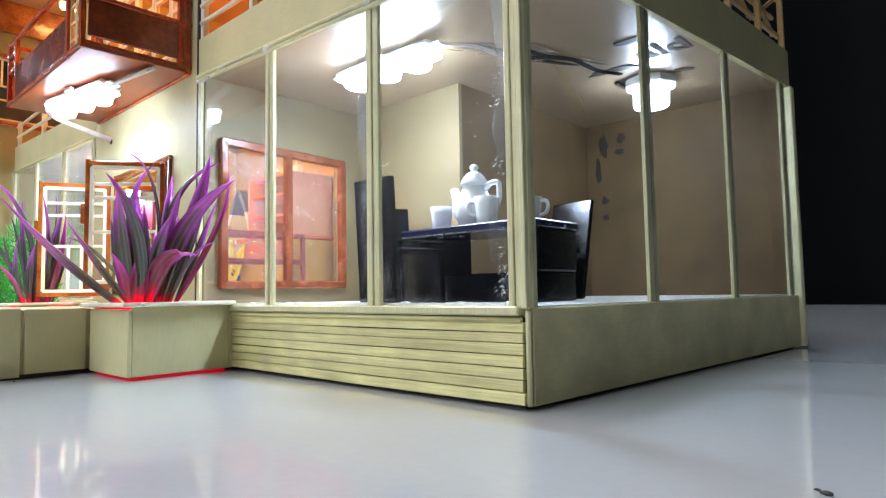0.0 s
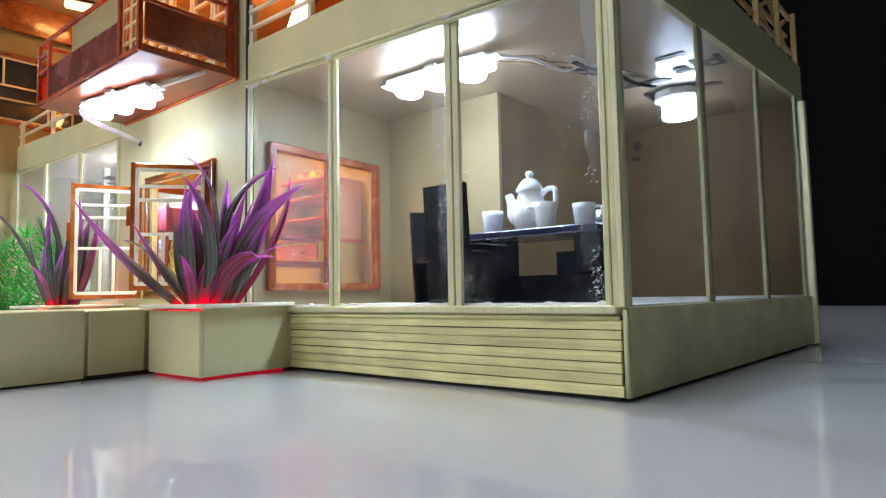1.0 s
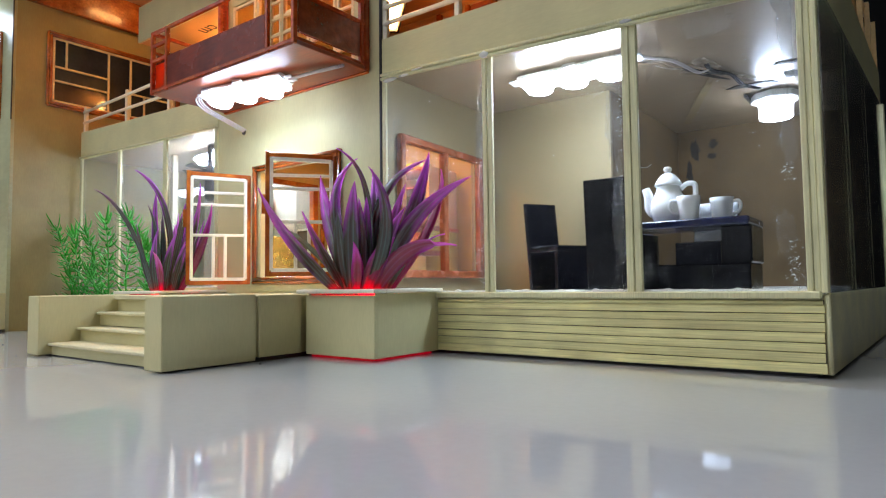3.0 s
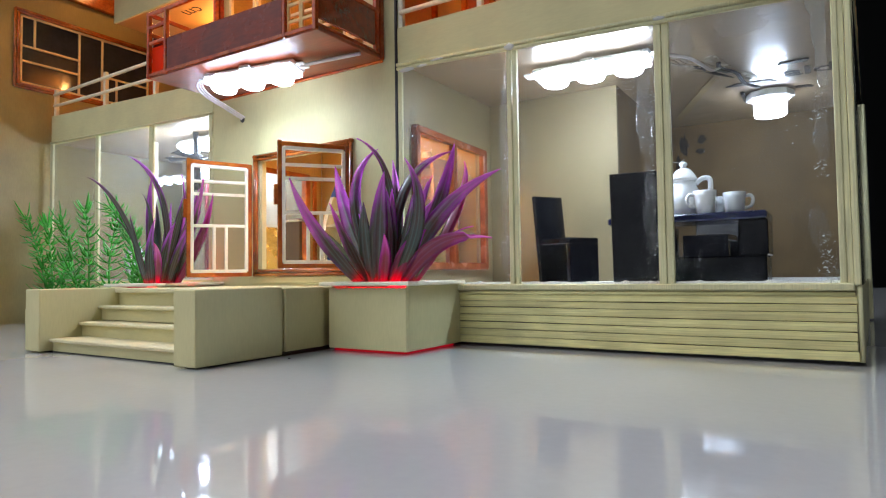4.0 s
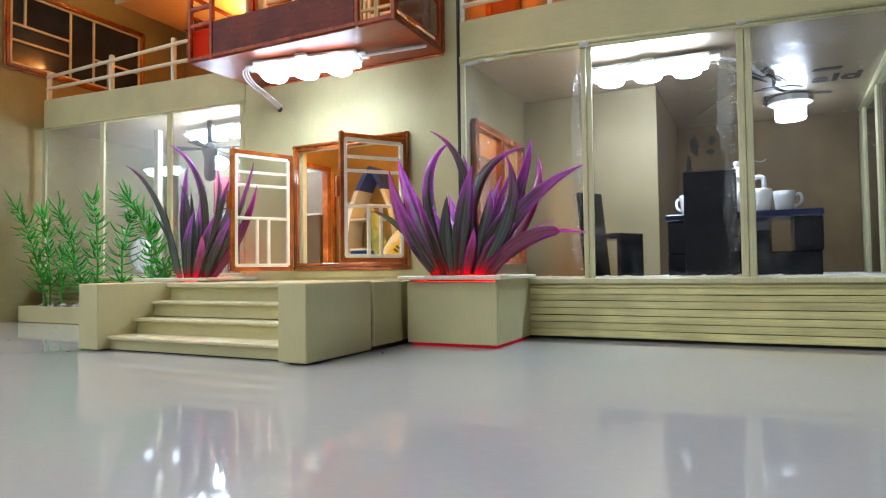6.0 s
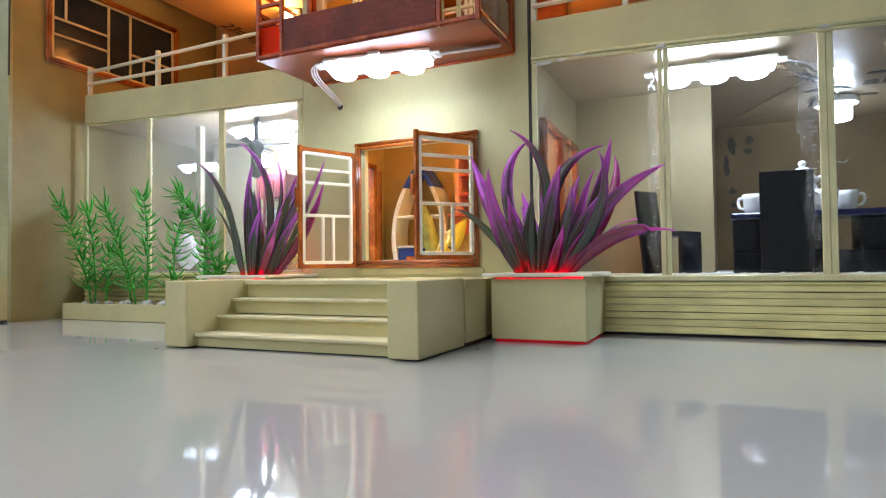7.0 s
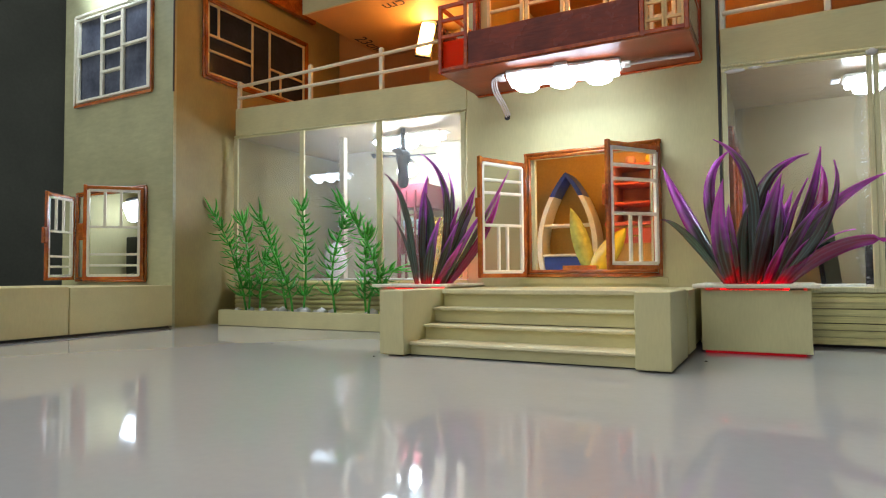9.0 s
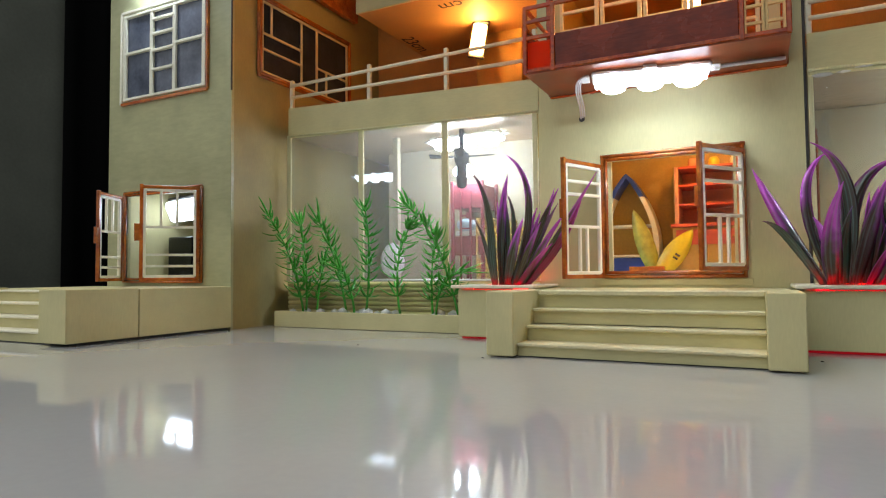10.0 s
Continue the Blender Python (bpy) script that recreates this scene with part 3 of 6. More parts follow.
# dark slab that paints the contact shadow under the plinth
part("base", prism_bm(bmesh.new(), [(XR + 0.006, F + 0.0045), (SIDE(F) - 0.005, F + 0.0045), (SIDE(YB) - 0.005, YB - 0.004), (XR + 0.006, YB - 0.004)], -0.0012, 0.0004), TAPE, plinth, "dark slab standing in for the shadow gap")
rows = [(0.0026, 0.0021), (0.0068, 0.0020), (0.0108, 0.0019), (0.0149, 0.0020), (0.0190, 0.0020), (0.0228, 0.0017), (0.0264, 0.0018)]
bx("joint_backing", (XR + 0.001, F + 0.0006, 0.0006), (-0.1398, F + 0.0014, 0.0300), INK, plinth, 0, "dark joints between the strips")
for i, (z, r) in enumerate(rows):
    bm = bmesh.new()
    sag, end = random.uniform(-0.0002, 0.0002), -0.1394 + random.uniform(-0.0008, 0.0002)
    h = r * 0.97
    cut = [(XR + 0.001, 0.0), (-0.30, sag), (-0.22, -sag), (end, 0.0002)]
    ring = lambda x, dz: [bm.verts.new(q) for q in ((x, F + 0.0008, z - h + dz), (x, F - 0.0009, z - h * 0.97 + dz), (x, F - 0.0012, z - h * 0.80 + dz), (x, F - 0.0012, z + h * 0.80 + dz), (x, F - 0.0009, z + h * 0.97 + dz), (x, F + 0.0008, z + h + dz))]
    rs = [ring(x, dz) for x, dz in cut]
    for a, b in zip(rs, rs[1:]):
        for j in range(6):
            bm.faces.new((a[j], a[(j + 1) % 6], b[(j + 1) % 6], b[j]))
    bm.faces.new(rs[0])
    bm.faces.new(list(reversed(rs[-1])))
    part("slat", bm, BAMBOO, plinth)
bx("cap", (XR + 0.001, F - 0.003, 0.0305), (-0.1402, F + 0.004, 0.0338), STICK, plinth, 0.0006, "flat pale capping strip")
bar("cap_stick", (XR + 0.001, F - 0.0012, 0.0292), (-0.1400, F - 0.0012, 0.0290), 0.0022, BAMBOO, plinth, True)
bar("corner_stick", (SIDE(F) - 0.0004, F + 0.0005, 0.0006), (SIDE(F) - 0.0004, F + 0.0005, ZP - 0.001), 0.0020, STICK, plinth, True, None, "upright corner stick")
bar("end_stick", (SIDE(YB) + 0.0005, YB - 0.002, 0.0), (SIDE(YB) + 0.0005, YB - 0.002, 0.172), 0.0055, STICK, plinth)

structure(part("floor_right", prism_bm(bmesh.new(), [(XR + 0.002, F + 0.004), (SIDE(F) - 0.003, F + 0.004), (SIDE(YB) - 0.003, YB - 0.003), (XR + 0.002, YB - 0.003)], ZP - 0.0004, ZP + 0.0006), FLOOR_IN), "white card floor with a rough cut edge", "floor")
rng_edge = random.Random(41)
bm = bmesh.new()
fray = [(XR + 0.004 + 0.0021 * k, 0.0346 + rng_edge.choice((0.0002, 0.0003, 0.0005, 0.0009)) * rng_edge.random()) for k in range(110)]
lines = [[bm.verts.new((x, y, z0 if z0 else z)) for x, z in fray if x < -0.1415] for y, z0 in ((F + 0.0040, 0.0337), (F + 0.0040, 0), (F + 0.0060, 0), (F + 0.0060, 0.0337))]
for a, b in ((0, 1), (1, 2), (2, 3), (3, 0)):
    for k in range(len(lines[0]) - 1):
        bm.faces.new((lines[a][k], lines[a][k + 1], lines[b][k + 1], lines[b][k]))
structure(part("trim_floor_edge", bm, FRAYED), "frayed white cut edge of the floor card", "trim")
structure(part("ceiling_right", prism_bm(bmesh.new(), [(XR, F + 0.004), (SIDE(F) - 0.002, F + 0.004), (SIDE(YB) - 0.002, YB), (XR, YB)], 0.1725, 0.1755), CARD_FILM), "grey-brown card ceiling of the dining room", "ceiling")
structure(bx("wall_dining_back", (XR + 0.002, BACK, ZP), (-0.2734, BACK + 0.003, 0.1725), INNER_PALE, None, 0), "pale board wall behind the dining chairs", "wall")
# recess walls take the darkened board, painting their shade
structure(bx("wall_dining_return", (-0.2764, BACK + 0.003, ZP), (-0.2734, YB - 0.006, 0.1725), INNER_DIM, None, 0), "brown board wall of the dining room recess, shade in its colour", "wall")
structure(bx("wall_dining_far", (-0.2764, YB - 0.006, ZP), (SIDE(YB) - 0.003, YB - 0.003, 0.1725), INNER_DIM, None, 0), "brown board wall at the back of the dining room, darkened for shade", "wall")


def glazed(name, posts, y, z0, ztop, label, mats, thick=0.0008, y_of=None):
    """A row of thin posts with clear sheets between them along x."""
    w = structure(thing(name, ((posts[0][0] + posts[-1][0]) / 2, y, z0)), label, "window")
    for x, wd, n in posts:
        for k in range(n):
            xx = x - wd / 2 + (k + 0.5) * wd / n
            bar("post", (xx, y + 0.0008 * (k % 2), z0), (xx + random.uniform(-0.0003, 0.0003), y + 0.0008 * (k % 2), ztop(xx)), wd / n * 0.98, STICK, w, False, 0.0022)
    for (a, wa, _), (b, wb, _) in zip(posts, posts[1:]):
        bm = bmesh.new()
        hull8(bm, [(a + wa * 0.3, y + 0.0012, z0), (b - wb * 0.3, y + 0.0012, z0), (b - wb * 0.3, y + 0.0012 + thick, z0), (a + wa * 0.3, y + 0.0012 + thick, z0),
                   (a + wa * 0.3, y + 0.0012, ztop(a)), (b - wb * 0.3, y + 0.0012, ztop(b)), (b - wb * 0.3, y + 0.0012 + thick, ztop(b)), (a + wa * 0.3, y + 0.0012 + thick, ztop(a))])
        p = part("pane", bm, mats, w)
        p.visible_shadow = False
    return w


RB = lambda x: 0.170 + (x + 0.375) * -0.040   # lower edge of the right beam, a little out of level
window_r = glazed("window_1", [(-0.3735, 0.003, 1), (-0.2967, 0.0056, 2), (-0.2158, 0.0072, 2), (-0.1415, 0.0074, 3)], F, ZP, RB, "tall clear glazing between pale wooden posts", GLASS)
bm = bmesh.new()
hull8(bm, [(XR + 0.001, F - 0.001, RB(XR)), (-0.138, F - 0.001, RB(-0.138)), (-0.138, F + 0.003, RB(-0.138)), (XR + 0.001, F + 0.003, RB(XR)),
           (XR + 0.001, F - 0.001, 0.195), (-0.138, F - 0.001, 0.195), (-0.138, F + 0.003, 0.195), (XR + 0.001, F + 0.003, 0.195)], 0.0003)
structure(part("beam_right", bm, BOARD_H), "pale board beam over the dining room glazing", "beam")
for k, dz in ((0, 0.0008), (1, 0.0032)):
    structure(bar("trim_beam_right", (XR + 0.001, F - 0.0018 + 0.0004 * k, RB(XR) - dz + 0.002), (-0.138, F - 0.0018 + 0.0004 * k, RB(-0.138) - dz + 0.002), 0.0022, STICK, None, True), "thin pale stick along the lower edge of the beam", "trim")
# right wing's side glazing, along its slanting side
side = structure(thing("window_2", (SIDE(0.32), 0.32, ZP)), "clear side glazing between pale wooden posts", "window")
SB = lambda y: 0.161 + (y - 0.178) * 0.0405
posts = [(0.1812, 0.0045), (0.267, 0.0085), (0.3595, 0.008), (0.4515, 0.0085)]
for y, wd in posts:
    bar("post", (SIDE(y) - 0.0006, y, ZP), (SIDE(y) - 0.0006, y, SB(y)), 0.0018, STICK, side, False, wd)
for (a, wa), (b, wb) in zip(posts, posts[1:]):
    bm = bmesh.new()
    y0, y1 = (F + 0.0022 if a == posts[0][0] else a + 0.0002), (b - 0.0002 if b != posts[-1][0] else b + wb * 0.45)
    hull8(bm, [(SIDE(y0) + 0.0003, y0, ZP), (SIDE(y0) + 0.0010, y0, ZP), (SIDE(y1) + 0.0010, y1, ZP), (SIDE(y1) + 0.0003, y1, ZP),
               (SIDE(y0) + 0.0003, y0, SB(y0)), (SIDE(y0) + 0.0010, y0, SB(y0)), (SIDE(y1) + 0.0010, y1, SB(y1)), (SIDE(y1) + 0.0003, y1, SB(y1))])
    p = part("pane", bm, GLASS_SIDE, side)
    p.visible_shadow = False
bm = bmesh.new()
hull8(bm, [(SIDE(F) - 0.003, F + 0.003, SB(F)), (SIDE(F) + 0.001, F + 0.003, SB(F)), (SIDE(YB) + 0.001, YB, SB(YB)), (SIDE(YB) - 0.003, YB, SB(YB)),
           (SIDE(F) - 0.003, F + 0.003, 0.195), (SIDE(F) + 0.001, F + 0.003, 0.195), (SIDE(YB) + 0.001, YB, 0.1975), (SIDE(YB) - 0.003, YB, 0.1975)], 0.0003)
structure(part("beam_side", bm, BOARD), "pale board beam along the side glazing", "beam")

# inner wall between dining room and centre room, with its window opening
IW = (0.196, 0.280, 0.046, 0.132)
bm = bmesh.new()
for lo, hi in (((F + 0.003, ZP), (IW[0], 0.1725)), ((IW[1], ZP), (BACK + 0.003, 0.1725)), ((IW[0], ZP), (IW[1], IW[2])), ((IW[0], IW[3]), (IW[1], 0.1725))):
    box(bm, (XR - 0.001, lo[0], lo[1]), (XR + 0.002, hi[0], hi[1]), 0)
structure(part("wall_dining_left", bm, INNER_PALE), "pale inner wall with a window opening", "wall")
win = structure(thing("window_3", (XR + 0.002, 0.238, 0.044)), "red-brown varnished inner window frame with clear panes", "window")
for a, b in (((IW[0] - 0.004, 0.044), (IW[0] - 0.004, 0.135)), ((IW[1] + 0.003, 0.044), (IW[1] + 0.003, 0.133)), ((IW[0] - 0.006, 0.0455), (IW[1] + 0.005, 0.0455)), ((IW[0] - 0.006, 0.134), (IW[1] + 0.005, 0.132)), ((0.238, 0.046), (0.238, 0.133))):
    bar("frame_stick", (XR + 0.004, *a), (XR + 0.004, *b), 0.005, VARNISH_DULL, win, False, 0.005)
for a, b in ((IW[0], 0.236), (0.240, IW[1])):
    p = bx("pane", (XR + 0.0006, a - 0.002, IW[2]), (XR + 0.0013, b + 0.002, IW[3]), GLASS_VEILED, win, 0)
    p.visible_shadow = False

# ---- centre bay
WIN = (-0.5015, -0.417, 0.045, 0.1245)
UP_DOOR = (-0.535, -0.400, 0.181, 0.262)
wall_with_hole("wall_centre", XL, XR, -0.0012, 0.362, F, F + 0.003, [WIN, UP_DOOR], BOARD, "pale board wall of the centre bay")
structure(bar("trim_seam", (XR - 0.0004, F - 0.0003, 0.034), (XR - 0.0004, F - 0.0003, 0.30), 0.0016, TAPE), "dark seam between centre wall and right wing", "trim")
structure(bx("floor_centre", (XL, F + 0.003, 0.036), (XR - 0.001, BACK, 0.040), FLOOR_IN, None, 0), "pale card floor of the play room", "floor")
structure(bx("wall_centre_back", (-0.7575, BACK, 0.0), (XR + 0.0019, BACK + 0.003, 0.186), OCHRE, None, 0), "ochre painted wall at the back of the room", "wall")
structure(bx("ceiling_centre", (XL, F + 0.003, 0.1725), (XR - 0.001, BACK, 0.1755), CARD, None, 0), "card ceiling of the play room", "ceiling")
# frame of the centre window: two layers of varnished sticks
win = structure(thing("window_4", (-0.459, F, 0.04)), "open window with a red-brown varnished stick frame", "window")
for k, (e, y, w) in enumerate(((0.0035, F - 0.0012, 0.0028), (0.0008, F - 0.0022, 0.0026))):
    x0, x1, z0, z1 = WIN[0] - e, WIN[1] + e, WIN[2] - e, WIN[3] + e
    for a, b in (((x0, z0 - 0.001), (x0, z1 + 0.001)), ((x1, z0 - 0.001), (x1, z1 + 0.002)), ((x0 - 0.001, z0), (x1 + 0.001, z0)), ((x0 - 0.0012, z1), (x1 + 0.0018, z1 + 0.0006))):
        bar("frame_stick", (a[0], y, a[1]), (b[0], y, b[1]), w, VARNISH, win, True)
for x in (WIN[0] + 0.0012, WIN[1] - 0.0012):
    bx("jamb", (x - 0.0012, F + 0.0004, WIN[2]), (x + 0.0012, F + 0.0045, WIN[3]), BOARD, win, 0.0002, "pale inner jamb")
bx("ledge", (-0.512, F - 0.0009, 0.0352), (-0.409, F, 0.0398), BOARD_H, win, 0.0004, "pale ledge under the window")


def shutter(w, h, hand):
    """An opened casement, hinge at its origin: varnished outside, cream lattice inside."""
    s = thing("window_shutter", (0, 0, 0), "opened casement shutter with cream lattice in a red-brown frame", "shutter", "window shutters", "", True)
    f = 0.0026
    X = lambda v: v * hand
    for a, b in (((f / 2, 0), (f / 2, h)), ((w - f / 2, 0), (w - f / 2, h + 0.001)), ((0, f / 2), (w, f / 2)), ((0, h - f / 2), (w, h - f / 2))):
        bar("frame_stick", (X(a[0]), 0, a[1]), (X(b[0]), 0, b[1]), f, VARNISH, s, False, 0.0030)
    i0, i1, j0, j1 = f + 0.001, w - f - 0.001, f + 0.001, h - f - 0.001
    c = 0.0023
    for a, b in (((i0, j0), (i0, j1)), ((i1, j0), (i1, j1)), ((i0, j0), (i1, j0)), ((i0, j1), (i1, j1))):
        bar("lattice_frame", (X(a[0]), 0, a[1]), (X(b[0]), 0, b[1]), c, WHITEWASH, s, False, 0.0026)
    for u in (0.86, 0.74, 0.44):
        bar("lattice_bar", (X(i0), 0.0002, j0 + u * (j1 - j0)), (X(i1), 0.0002, j0 + (u - 0.01) * (j1 - j0)), c * 0.9, WHITEWASH, s)
    for u in (0.38, 0.60):
        bar("lattice_bar", (X(i0 + u * (i1 - i0)), 0.0002, j0), (X(i0 + u * (i1 - i0)), 0.0002, j0 + 0.43 * (j1 - j0)), c * 0.9, WHITEWASH, s)
    p = bx("pane", (min(X(f), X(w - f)), -0.0001, f), (max(X(f), X(w - f)), 0.0003, h - f), GLASS_SIDE, s, 0, "clear acrylic pane")
    p.visible_shadow = False
    bx("handle", (X(w - 0.0005), -0.0018, h * 0.50), (X(w + 0.0022), 0.0012, h * 0.66), VARNISH, s, 0.0003, "small varnished wooden handle")
    return s


left = shutter(0.0450, 0.0810, -1)
left.matrix_basis = pose(-0.5050, F - 0.0045, 0.0405, 0, 0, 67.5)
right = shutter(0.0455, 0.0790, 1)
right.matrix_basis = pose(-0.4125, F - 0.0045, 0.0450, 0, 0, 236.5)

# porch and steps
porch = tagged(thing("porch", (-0.464, 0.10, 0)), "pale wooden porch with four steps between solid side walls", "porch")
bx("deck", (-0.5385, 0.0925, 0.0012), (-0.3895, F - 0.0005, 0.0335), BOARD_H, porch, 0.0003)
bx("deck_edge", (-0.5245, 0.0835, 0.0312), (-0.4035, 0.0945, 0.0338), TREAD, porch, 0.0004, "pale top tread")
# shadow line below the porch, put in as a dark slab
bx("base", (-0.5375, 0.0495, -0.0012), (-0.3905, F - 0.002, 0.0008), TAPE, porch, 0, "dark slab standing in for the shadow gap")
for x0, x1 in ((-0.4035, -0.3878), (-0.5402, -0.5245)):
    bx("side_wall", (x0, 0.0405, -0.0003), (x1, 0.0922, 0.0345), BOARD, porch, 0.0005)
bx("side_panel", (-0.3895, 0.0938, 0.0012), (-0.3872, 0.1222, 0.0338), BOARD, porch, 0.0003)
bx("side_panel", (-0.5408, 0.0938, 0.0012), (-0.5385, 0.1222, 0.0338), BOARD, porch, 0.0003)
for k, (y, z) in enumerate(((0.0455, 0.0065), (0.0615, 0.0148), (0.0730, 0.0238))):
    bx("tread", (-0.5245, y, z - 0.0017), (-0.4035, 0.0925, z), TREAD, porch, 0.0004, "pale tread with a rounded nose")
    bx("riser", (-0.5245, y + 0.0025, -0.0005 if k == 0 else z - 0.0085), (-0.4035, y + 0.0038, z - 0.0017), BOARD_H, porch, 0)
bx("riser", (-0.5245, 0.0865, 0.0238), (-0.4035, 0.0880, 0.0312), BOARD_H, porch, 0)


# planters
def planter(name, x0, x1, y0, label, bulbs=()):
    p = tagged(thing(name, ((x0 + x1) / 2, (y0 + F) / 2, 0)), label, "planter", "porch planters")
    z0, z1 = 0.0005, 0.0332
    for lo, hi in (((x0, y0, z0), (x1, y0 + 0.002, z1)), ((x0, y0 + 0.002, z0), (x0 + 0.002, F - 0.0032, 0.0341)), ((x1 - 0.002, y0 + 0.002, z0), (x1, F - 0.0032, 0.0341)), ((x0, F - 0.003, z0), (x1, F - 0.001, 0.0341))):
        bx("side", lo, hi, BOARD, p, 0.0003)
    for lo, hi in (((x0 - 0.004, y0 - 0.004, 0.0342), (x1 + 0.004, y0 + 0.005, 0.0364)), ((x0 - 0.004, y0 + 0.005, 0.0342), (x0 + 0.009, F - 0.001, 0.0364)), ((x1 - 0.009, y0 + 0.005, 0.0342), (x1 + 0.004, F - 0.001, 0.0364)), ((x0 + 0.009, F - 0.009, 0.0342), (x1 - 0.009, F - 0.001, 0.0364))):
        bx("rim", lo, hi, CREAM, p, 0.0005, "flat cream rim board")
    bx("soil", (x0 + 0.002, y0 + 0.002, 0.028), (x1 - 0.002, F - 0.003, 0.0305), SOIL, p, 0)
    for lo, hi in (((x0 + 0.0015, y0 + 0.0030, -0.0010), (x1 - 0.0045, y0 + 0.0050, 0.0006)), ((x1 - 0.0050, y0 + 0.0052, -0.0010), (x1 - 0.0030, F - 0.004, 0.0006))):
        bx("red_light", lo, hi, LED_RED, p, 0, "red light strip under the planter")
    bx("red_light", (x0 + 0.012, y0 + 0.0010, 0.0333), (x1 - 0.012, y0 + 0.0018, 0.0341), LED_RED, p, 0, "red light line under the rim")
    a, b, c, d = x0 + 0.0095, x1 - 0.0095, y0 + 0.0055, F - 0.0095
    for lo, hi in (((a, c, 0.0306), (b, c + 0.002, 0.0352)), ((a, d - 0.002, 0.0306), (b, d, 0.0338)), ((a, c + 0.0022, 0.0306), (a + 0.002, d - 0.0022, 0.0338)), ((b - 0.002, c + 0.0022, 0.0306), (b, d - 0.0022, 0.0338))):
        bx("red_light", lo, hi, LED_RED_RING, p, 0.0004, "red light strip round the foot of the leaves")
    for x, y in bulbs:
        part("red_bulb", lathe(bmesh.new(), [(0.0005, 0.0), (0.0012, 0.0007), (0.0011, 0.0018), (0.0002, 0.0030)], 10, (x, y, 0.0335)), LED_RED_BULB, p, "small glowing red bulb", True)
    return p


planter("planter_box", -0.3842, -0.3320, 0.1228, "pale board planter box with cream rim, lit red beneath", ((-0.352, 0.1375), (-0.362, 0.1372)))
planter("planter_box", -0.5960, -0.5430, 0.1228, "pale board planter box beside the porch, lit red inside", ((-0.5565, 0.164), (-0.5570, 0.158), (-0.572, 0.1372)))


def leaf(parent, base, tip, wide, bow, mat, twist=0.0, seg=18):
    """One long pointed leaf, folded along its middle."""
    base, tip, bow = Vector(base), Vector(tip), Vector(bow)
    ctrl = (base + tip) / 2 + bow
    bm = bmesh.new()
    uvl = bm.loops.layers.uv.new("along")
    rings = []
    flat = (tip - base)
    side0 = Vector((-flat.y, flat.x, 0))
    side0 = side0.normalized() if side0.length > 1e-4 else Vector((1, 0, 0))
    for i in range(seg + 1):
        t = i / seg
        p = (1 - t) ** 2 * base + 2 * t * (1 - t) * ctrl + t * t * tip
        d = (2 * (1 - t) * (ctrl - base) + 2 * t * (tip - ctrl)).normalized()
        s = (side0 - side0.dot(d) * d).normalized()
        f = d.cross(Vector((0.45, -0.89, 0.0))).normalized()
        s = (s * 0.55 + f * (0.75 if f.dot(s) > 0 else -0.75)).normalized()
        s = Matrix.Rotation(twist * t, 3, d) @ s
        n = s.cross(d).normalized()
        u = max(0.0, (t - 0.42) / 0.58)
        w = wide * ((0.42 + 0.58 * math.sin(math.pi / 2 * min(1.0, t / 0.42))) if t < 0.42 else 1 - u ** 1.55) + 0.00012
        fold = 0.38 * w
        rings.append(([p + s * w + n * fold, p + s * 0.45 * w + n * 0.1 * fold, p - n * 0.0003, p - s * 0.45 * w + n * 0.1 * fold, p - s * w + n * fold,
                       p - s * 0.45 * w + n * (0.1 * fold + 0.0004), p + n * 0.0004, p + s * 0.45 * w + n * (0.1 * fold + 0.0004)], t))
    us = (0, 0.27, 0.5, 0.73, 1, 0.73, 0.5, 0.27)
    vs = [[bm.verts.new(q) for q in r] for r, _ in rings]
    for i in range(seg):
        for j in range(8):
            k = (j + 1) % 8
            f = bm.faces.new((vs[i][j], vs[i][k], vs[i + 1][k], vs[i + 1][j]))
            for lp, (u, t) in zip(f.loops, ((us[j], i), (us[k], i), (us[k], i + 1), (us[j], i + 1))):
                lp[uvl].uv = (u, t / seg)
    bm.faces.new(vs[0])
    return part("leaf", bm, mat, parent, "", True)


def purple_plant(at, leaves, extra, seed, label):
    """Leaves: foot (from the plant's middle), bend and tip in metres, half width, material."""
    rng = random.Random(seed)
    p = tagged(thing("purple_plant", at), label, "plant", "purple plants")
    c = Vector(at)
    for foot, bend, tip, wide, mat in leaves:
        b, t = c + Vector((foot[0], foot[1], 0)), Vector(tip)
        leaf(p, b, t, wide, Vector(bend) - (b + t) / 2, mat, rng.uniform(-0.5, 0.5))
    for k in range(extra):
        a = 2.4 * k + rng.uniform(-0.4, 0.4)
        r = rng.uniform(0.012, 0.030)
        h = rng.uniform(0.040, 0.066)
        d = Vector((math.cos(a), math.sin(a) * 0.7, 0))
        leaf(p, c + d * 0.008, c + d * r + Vector((0, 0, h)), rng.uniform(0.0030, 0.0044), -d * r * 0.15 + Vector((0, 0, 0.008)), LEAF, rng.uniform(-0.6, 0.6))
    return p


